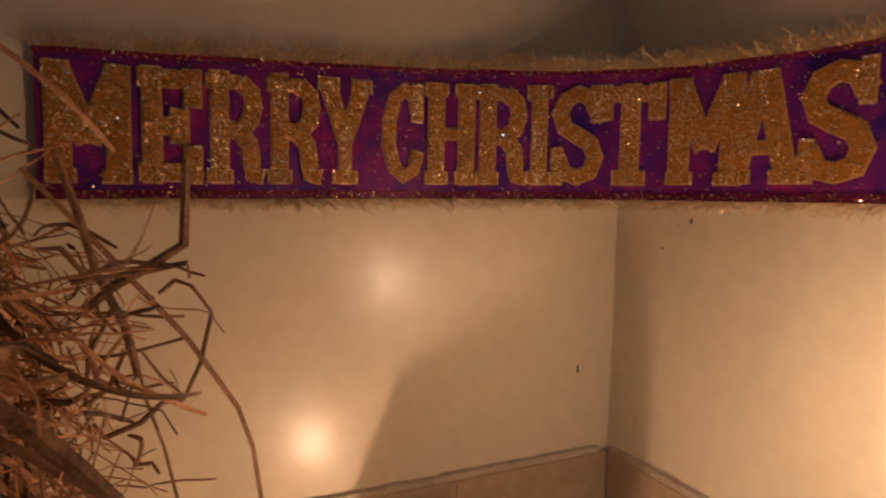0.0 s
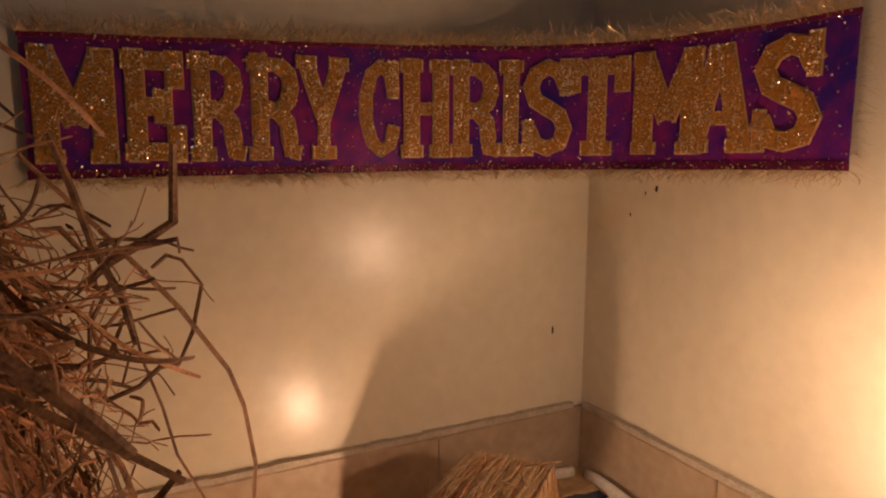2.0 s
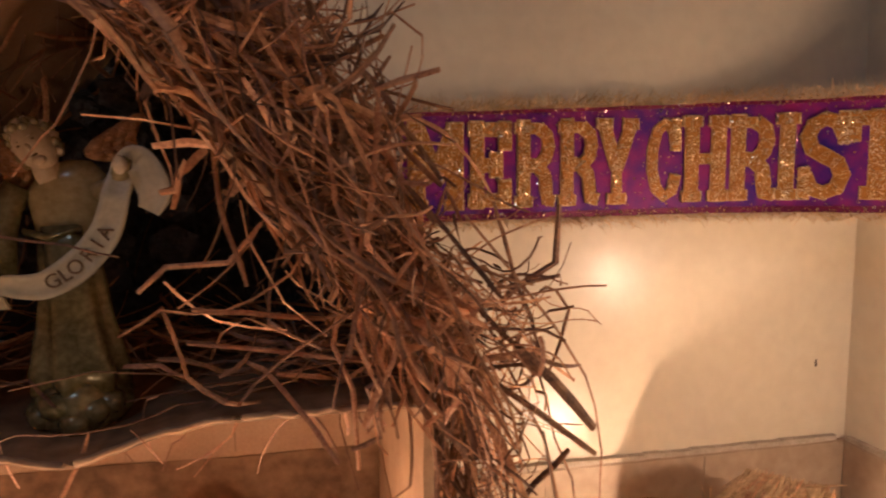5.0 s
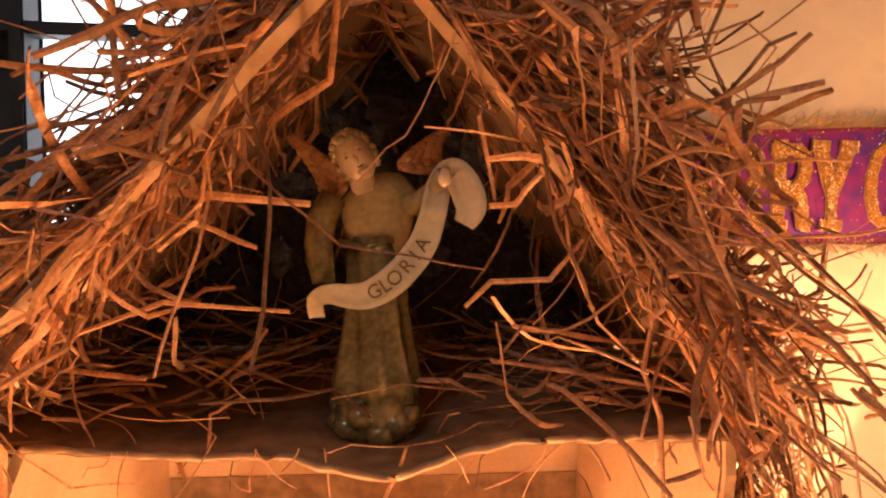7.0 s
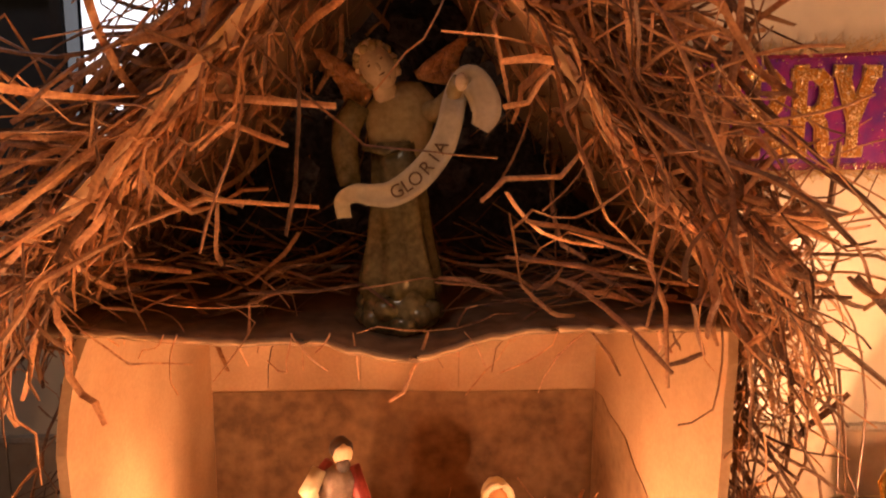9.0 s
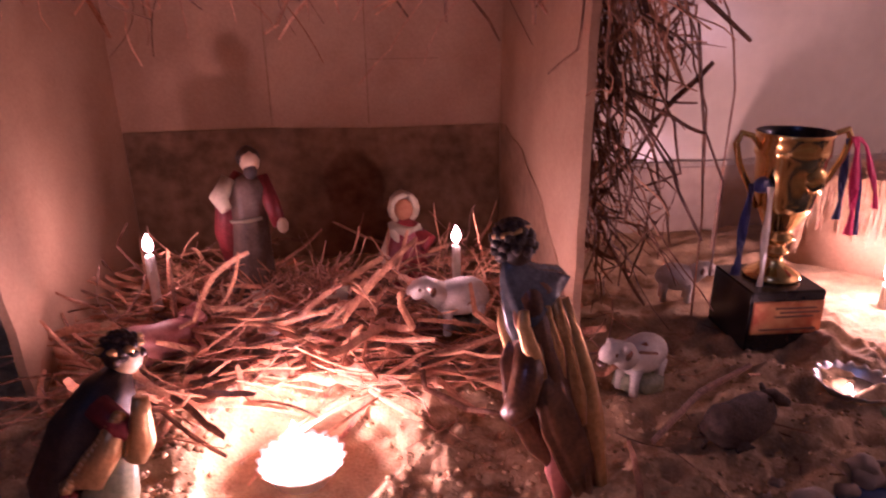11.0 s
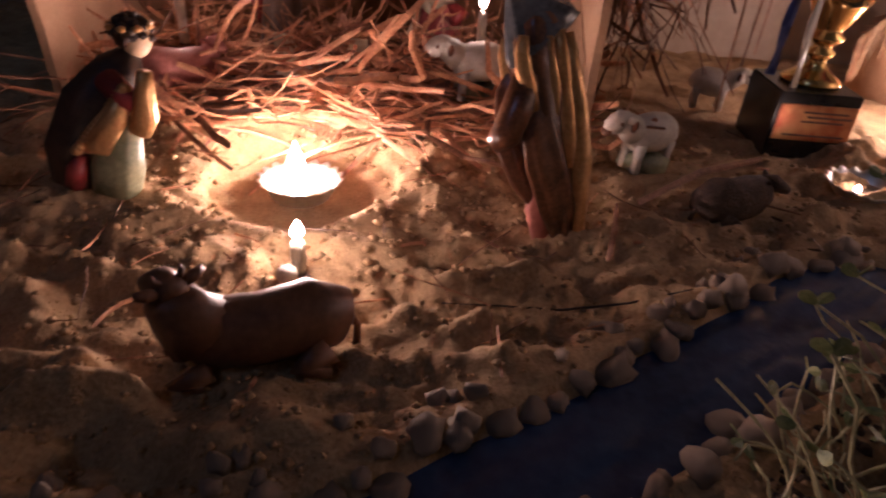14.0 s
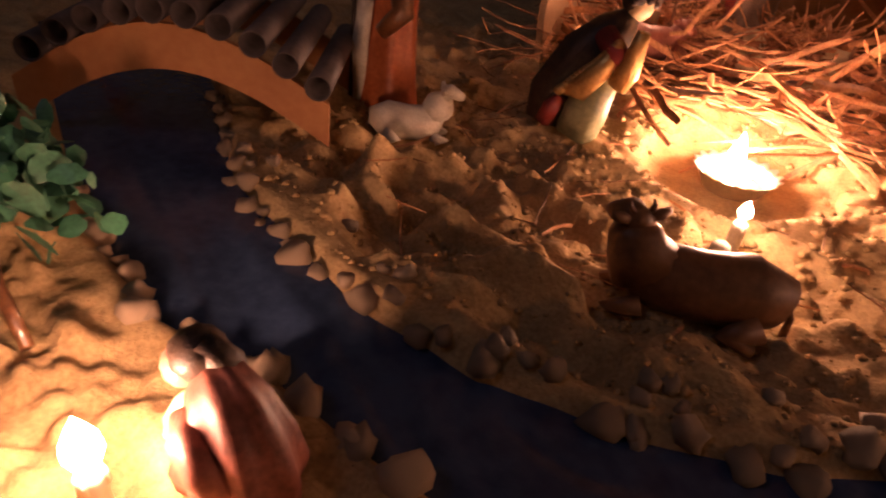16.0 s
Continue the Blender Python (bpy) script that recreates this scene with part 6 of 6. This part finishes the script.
for line, side in ((LEFT, 1), (RIGHT, -1)):
    for (x0, y0), (x1, y1) in zip(line, line[1:]):
        ln = math.hypot(x1 - x0, y1 - y0)
        if x0 > 0.58 or min(x0, x1) < -0.34:
            continue
        f = 0.0
        while f < ln:
            r = rng.uniform(0.0045, 0.0095) * (1.0 if x0 > -0.1 else 0.75)
            t = f / ln
            j = rng.gauss(0.004, 0.0035)
            pebble(x0 + (x1 - x0) * t - (y1 - y0) / ln * j, y0 + (y1 - y0) * t + (x1 - x0) / ln * j, r)
            f += r * rng.uniform(1.6, 3.0)
for i in range(46):
    t = rng.random() * (len(LEFT) - 3)
    k = int(t)
    x, y = LEFT[k][0] + rng.gauss(0, 0.006), LEFT[k][1] + rng.uniform(0.004, 0.02)
    pebble(x, y, rng.uniform(0.003, 0.006))
white = bmesh.new()
blob(white, (0, 0, 0), (1.0, 0.8, 0.7), 0, None, 2, 0.5)
white = mesh_of("white_stone", white, M_WHITESTONE, True)
for i in range(30):
    if i < 11:
        x, y = 0.553 + 0.010 * i + rng.gauss(0, 0.003), 0.016 + 0.0155 * i + rng.gauss(0, 0.003)
    elif i < 24:
        x, y = 0.742 + rng.gauss(0, 0.004), -0.03 + 0.020 * (i - 11) + rng.gauss(0, 0.003)
    else:
        x, y = rng.uniform(0.66, 0.74), rng.uniform(0.0, 0.2)
    r = rng.uniform(0.006, 0.012)
    o = new("white_stone", white)
    o.location, o.scale, o.rotation_euler = (x, y, r * 0.35), (r, r, r), (0, 0, rng.uniform(0, 6.3))
    tagged(o, "chalky white pebble round the corner pool", "stone", "pool stones")

# ---- festive banner across the corner ----
keys = [Vector(p) for p in ((0.222, 0.300), (0.40, 0.300), (0.55, 0.293), (0.645, 0.255), (0.718, 0.185), (0.75, 0.1), (0.764, 0.003))]
ext = [2 * keys[0] - keys[1]] + keys + [2 * keys[-1] - keys[-2]]
line = []
for i in range(1, len(ext) - 2):
    a, b, c, d = ext[i - 1:i + 3]
    for j in range(24):
        u = j / 24
        line.append(0.5 * (2 * b + (c - a) * u + (2 * a - 5 * b + 4 * c - d) * u * u + (3 * b - a - 3 * c + d) * u ** 3))
line.append(keys[-1])
run = [0.0]
for a, b in zip(line, line[1:]):
    run.append(run[-1] + (b - a).length)
LONG = run[-1]


def along(s, z, proud=0.0):
    i = min(max(int(np.searchsorted(run, s)) - 1, 0), len(line) - 2)
    a, b = line[i], line[i + 1]
    t = (s - run[i]) / (run[i + 1] - run[i])
    d = (b - a).normalized()
    p = a + (b - a) * t
    nrm = Vector((d.y, -d.x))
    return Vector((p.x + nrm.x * proud, p.y + nrm.y * proud, z))


def band(s):
    f = s / LONG
    return 0.3555 + 0.009 * f, 0.464 + 0.016 * min(1, f * 2) - 0.002 * f


banner = thing("banner", (0.5, 0.29, 0.41), "purple foil festive banner with gold glitter letters and tinsel", "banner")


def strip(s0, s1, z_of, proud, thick, n=90):
    bm, prev = bmesh.new(), None
    for i in range(n + 1):
        s = s0 + (s1 - s0) * i / n
        lo, hi = z_of(s)
        wob = 0.0012 * math.sin(s * 55)
        ring = [bm.verts.new(along(s, lo, proud + thick + wob)), bm.verts.new(along(s, hi, proud + thick + wob)), bm.verts.new(along(s, hi, proud + wob)), bm.verts.new(along(s, lo, proud + wob))]
        if prev:
            for j in range(4):
                bm.faces.new((prev[j], prev[(j + 1) % 4], ring[(j + 1) % 4], ring[j]))
        else:
            bm.faces.new(ring[::-1])
        prev = ring
    bm.faces.new(prev)
    return bm


part("backing", strip(0, LONG, band, 0.0, 0.0015), M_PURPLE, banner, "shiny purple foil card", False)
part("edge_band", strip(-0.001, LONG + 0.001, lambda s: (band(s)[0] - 0.001, band(s)[0] + 0.006), 0.0016, 0.0012), M_MAROON, banner, "maroon foil edge", False)
part("edge_band", strip(-0.001, LONG + 0.001, lambda s: (band(s)[1] - 0.003, band(s)[1] + 0.001), 0.0016, 0.0012), M_MAROON, banner, "maroon foil edge", False)

# slab letters drawn with strokes on a unit square
STROKES = {
    "M": [((0.16, 0), (0.16, 1)), ((0.84, 0), (0.84, 1)), ((0.16, 0.95), (0.5, 0.35)), ((0.84, 0.95), (0.5, 0.35)), ((0.02, 0.05), (0.34, 0.05)), ((0.66, 0.05), (0.98, 0.05)), ((0.02, 0.93), (0.25, 0.93)), ((0.75, 0.93), (0.98, 0.93))],
    "E": [((0.24, 0), (0.24, 1)), ((0.05, 0.09), (0.92, 0.09)), ((0.05, 0.91), (0.92, 0.91)), ((0.24, 0.5), (0.66, 0.5)), ((0.86, 0.0), (0.86, 0.32)), ((0.86, 0.68), (0.86, 1.0)), ((0.66, 0.36), (0.66, 0.64))],
    "R": [((0.24, 0), (0.24, 1)), ((0.04, 0.06), (0.44, 0.06)), ((0.04, 0.91), (0.6, 0.91)), ((0.6, 0.91), (0.78, 0.83), (0.82, 0.7), (0.76, 0.57), (0.6, 0.48), (0.24, 0.48)), ((0.55, 0.48), (0.74, 0.36), (0.80, 0.08), (0.97, 0.06))],
    "Y": [((0.5, 0), (0.5, 0.45)), ((0.5, 0.42), (0.16, 0.95)), ((0.5, 0.42), (0.84, 0.95)), ((0.28, 0.06), (0.72, 0.06)), ((0.0, 0.94), (0.36, 0.94)), ((0.64, 0.94), (1.0, 0.94))],
    "C": [((0.86, 0.70), (0.78, 0.86), (0.55, 0.93), (0.32, 0.84), (0.19, 0.62), (0.19, 0.38), (0.32, 0.16), (0.55, 0.07), (0.78, 0.14), (0.87, 0.32)), ((0.86, 0.62), (0.86, 0.98))],
    "H": [((0.22, 0), (0.22, 1)), ((0.78, 0), (0.78, 1)), ((0.22, 0.5), (0.78, 0.5)), ((0.02, 0.06), (0.42, 0.06)), ((0.58, 0.06), (0.98, 0.06)), ((0.02, 0.94), (0.42, 0.94)), ((0.58, 0.94), (0.98, 0.94))],
    "I": [((0.5, 0), (0.5, 1)), ((0.05, 0.06), (0.95, 0.06)), ((0.05, 0.94), (0.95, 0.94))],
    "S": [((0.84, 0.74), (0.72, 0.88), (0.5, 0.93), (0.28, 0.86), (0.18, 0.72), (0.27, 0.58), (0.5, 0.5), (0.73, 0.42), (0.83, 0.28), (0.74, 0.13), (0.5, 0.07), (0.27, 0.12), (0.15, 0.27)), ((0.84, 0.64), (0.84, 1.0)), ((0.14, 0.0), (0.14, 0.36))],
    "T": [((0.5, 0), (0.5, 1)), ((0.03, 0.91), (0.97, 0.91)), ((0.09, 0.66), (0.09, 1.0)), ((0.91, 0.66), (0.91, 1.0)), ((0.25, 0.06), (0.75, 0.06))],
    "A": [((0.16, 0.02), (0.47, 0.98)), ((0.84, 0.02), (0.53, 0.98)), ((0.26, 0.32), (0.74, 0.32)), ((0.0, 0.06), (0.36, 0.06)), ((0.64, 0.06), (1.0, 0.06)), ((0.36, 0.93), (0.64, 0.93))],
}
LETTERS = [("M", 0.0045, 0.0634), ("E", 0.066, 0.1140), ("R", 0.1165, 0.163), ("R", 0.1645, 0.2115), ("Y", 0.2090, 0.2560), ("C", 0.2658, 0.3060), ("H", 0.3075, 0.3600), ("R", 0.3570, 0.4080), ("I", 0.4065, 0.4310),
           ("S", 0.4289, 0.4800), ("T", 0.4740, 0.5308), ("M", 0.5355, 0.6020), ("A", 0.5850, 0.6480), ("S", 0.6436, 0.7028)]
flakes_at = []


def letter_strokes(ch, s0, s1, zlo, zhi, grow, proud, thick, collect=False):
    bm = bmesh.new()
    w, h = s1 - s0, zhi - zlo
    width = min(0.0165, 0.27 * w) if ch != "I" else 0.013
    layer = 0
    for stroke in STROKES[ch]:
        serif = len(stroke) == 2 and (abs(stroke[0][1] - stroke[1][1]) < 1e-6 or abs(stroke[0][0] - stroke[1][0]) < 1e-6) and not (abs(stroke[0][1] - stroke[1][1]) > 0.9)
        wd = (0.0095 if serif and ch not in "TE" else 0.0125 if serif else width) * 0.5 + grow
        pts = [Vector((s0 + a * w, zlo + b * h)) for a, b in stroke]
        fine = [pts[0]]
        for a, b in zip(pts, pts[1:]):
            k = max(1, int((b - a).length / 0.008))
            fine += [a.lerp(b, i / k) for i in range(1, k + 1)]
        layer += 1
        lift = proud + thick + 0.00012 * layer
        prev = None
        for i, p in enumerate(fine):
            t = fine[min(i + 1, len(fine) - 1)] - fine[max(i - 1, 0)]
            t = t.normalized()
            if i == 0:
                p = p - t * grow
            if i == len(fine) - 1:
                p = p + t * grow
            q = Vector((-t.y, t.x)) * wd
            clampz = lambda z: min(max(z, zlo - grow), zhi + grow)
            e0, e1 = p + q, p - q
            ring = [bm.verts.new(along(e0.x, clampz(e0.y), lift)), bm.verts.new(along(e1.x, clampz(e1.y), lift)), bm.verts.new(along(e1.x, clampz(e1.y), proud)), bm.verts.new(along(e0.x, clampz(e0.y), proud))]
            if collect:
                for k in range(26):
                    f = rng.random()
                    g = e0.lerp(e1, f) + t * (0.0 if i in (0, len(fine) - 1) else rng.uniform(-0.004, 0.004))
                    flakes_at.append((g.x + rng.gauss(0, 0.0003), clampz(g.y + rng.gauss(0, 0.001)), lift + 0.0004))
            if prev:
                for j in range(4):
                    bm.faces.new((prev[j], prev[(j + 1) % 4], ring[(j + 1) % 4], ring[j]))
            else:
                bm.faces.new(ring[::-1])
            prev = ring
        bm.faces.new(prev)
    bmesh.ops.recalc_face_normals(bm, faces=bm.faces[:])
    return bm


for ch, s0, s1 in LETTERS:
    f = (s0 + s1) / 2 / LONG
    zlo, zhi = 0.367 + 0.012 * f, 0.4545 + 0.011 * min(1, 2 * f)
    if f > 0.72:
        zhi += 0.002
    rim = part("letter_rim", letter_strokes(ch, s0, s1, zlo, zhi, 0.0012, 0.0018, 0.0012), M_STAR, banner, "pale cut letter rim", False)
    part("letter", letter_strokes(ch, s0, s1, zlo, zhi, 0.0, 0.0032, 0.0010, True), M_LETTER, rim, "gold glitter letter " + ch, False)


def flake_mesh(name, spots, size, mat):
    vs, fs = [], []
    for s, z, proud in spots:
        c = along(s, z, proud)
        nrm = (along(s, z, proud + 0.01) - c).normalized() + Vector((rng.gauss(0, 0.55), rng.gauss(0, 0.55), rng.gauss(0, 0.55)))
        nrm.normalize()
        a = nrm.orthogonal().normalized() * size * rng.uniform(0.5, 1.2)
        b = nrm.cross(a)
        k = len(vs)
        vs += [tuple(c + a), tuple(c + b), tuple(c - a), tuple(c - b)]
        fs.append((k, k + 1, k + 2, k + 3))
    me = bpy.data.meshes.new(name)
    me.from_pydata(vs, [], fs)
    me.materials.append(mat)
    return me


part("glitter", flake_mesh("glitter", flakes_at, 0.0009, M_FLAKE), None, banner, "loose gold glitter flakes", kind="stuff")
part("sparkle", flake_mesh("sparkle", flakes_at[::7], 0.0010, M_SPARK), None, banner, "bright glinting sequins", kind="stuff")
vs, fs = [], []
for s, z, proud in flakes_at[::260]:
    k, size, spin = len(vs), rng.uniform(0.0022, 0.0034), rng.uniform(0, 1.2)
    for j in range(10):
        q = size * (1.0 if j % 2 == 0 else 0.42)
        vs.append(tuple(along(s + q * math.sin(spin + j * math.pi / 5), z + q * math.cos(spin + j * math.pi / 5), proud + 0.0006)))
    fs.append(tuple(range(k, k + 10)))
me = bpy.data.meshes.new("stars")
me.from_pydata(vs, [], fs)
me.materials.append(M_STAR)
part("stars", me, None, banner, "pale stars printed on the letters", kind="stuff")
edge_spots = []
for i in range(2600):
    s = rng.uniform(0, LONG)
    lo, hi = band(s)
    z = rng.choice((lo + rng.gauss(0.001, 0.003), hi + rng.gauss(0.001, 0.004), rng.uniform(lo, hi)))
    edge_spots.append((s, z, 0.0034 + 0.003 * rng.random()))
part("edge_glitter", flake_mesh("edge_glitter", edge_spots, 0.0010, M_SPARK), None, banner, "sparkling specks along the edges", kind="stuff")
hairs = []
for i in range(3000):
    s = rng.uniform(-0.002, LONG + 0.002)
    lo, hi = band(s)
    if rng.random() < 0.55:
        z, up = hi + 0.0005, 1
    else:
        z, up = lo - 0.0005, -1
    ln = abs(rng.gauss(0.008, 0.005)) * (1.0 if up > 0 else 0.7) + 0.002
    p = along(s, z, 0.003)
    q = along(s + rng.gauss(0, 0.006), z + up * ln * 0.6, 0.004 + abs(rng.gauss(0, 0.006)))
    r = q + (q - p) * 0.55 + Vector((rng.gauss(0, 0.002), rng.gauss(0, 0.002), 0))
    hairs.append(([p, q, r], rng.choice((0.0004, 0.0006, 0.0009)), 0.0003, 0))
for i in range(90):
    z = rng.uniform(*band(LONG))
    p = along(LONG, z, 0.003)
    hairs.append(([p, p + Vector((-0.003, -0.006, 0.002)), p + Vector((-0.004 + rng.gauss(0, 0.004), -0.012 - rng.random() * 0.01, rng.gauss(0, 0.006)))], 0.0004, 0.0002, 0))
part("tinsel", ribbons("tinsel", hairs, [M_TINSEL], 0.35), None, banner, "short gold tinsel hairs", kind="stuff")

# ---- small marks on the walls ----
bm = bmesh.new()
blob(bm, (0.7245, NORTH - 0.0004, 0.173), (0.0015, 0.001, 0.0055), 0, None, 1, 0.3)
solid("wall_nick", bm, M_HAIR, (0.7245, NORTH - 0.0004, 0.173), "dark chipped nick in the painted wall", "wall mark", "wall nicks")
for y, z, r in ((0.199, 0.341, 0.0018), (0.214, 0.336, 0.0009), (0.235, 0.312, 0.0008)):
    bm = bmesh.new()
    blob(bm, (EAST - 0.0004, y, z), (0.001, r, r * 2.2), 0, None, 1, 0.3)
    solid("wall_nick", bm, M_HAIR, (EAST - 0.0004, y, z), "dark chipped nick in the painted wall", "wall mark", "wall nicks")
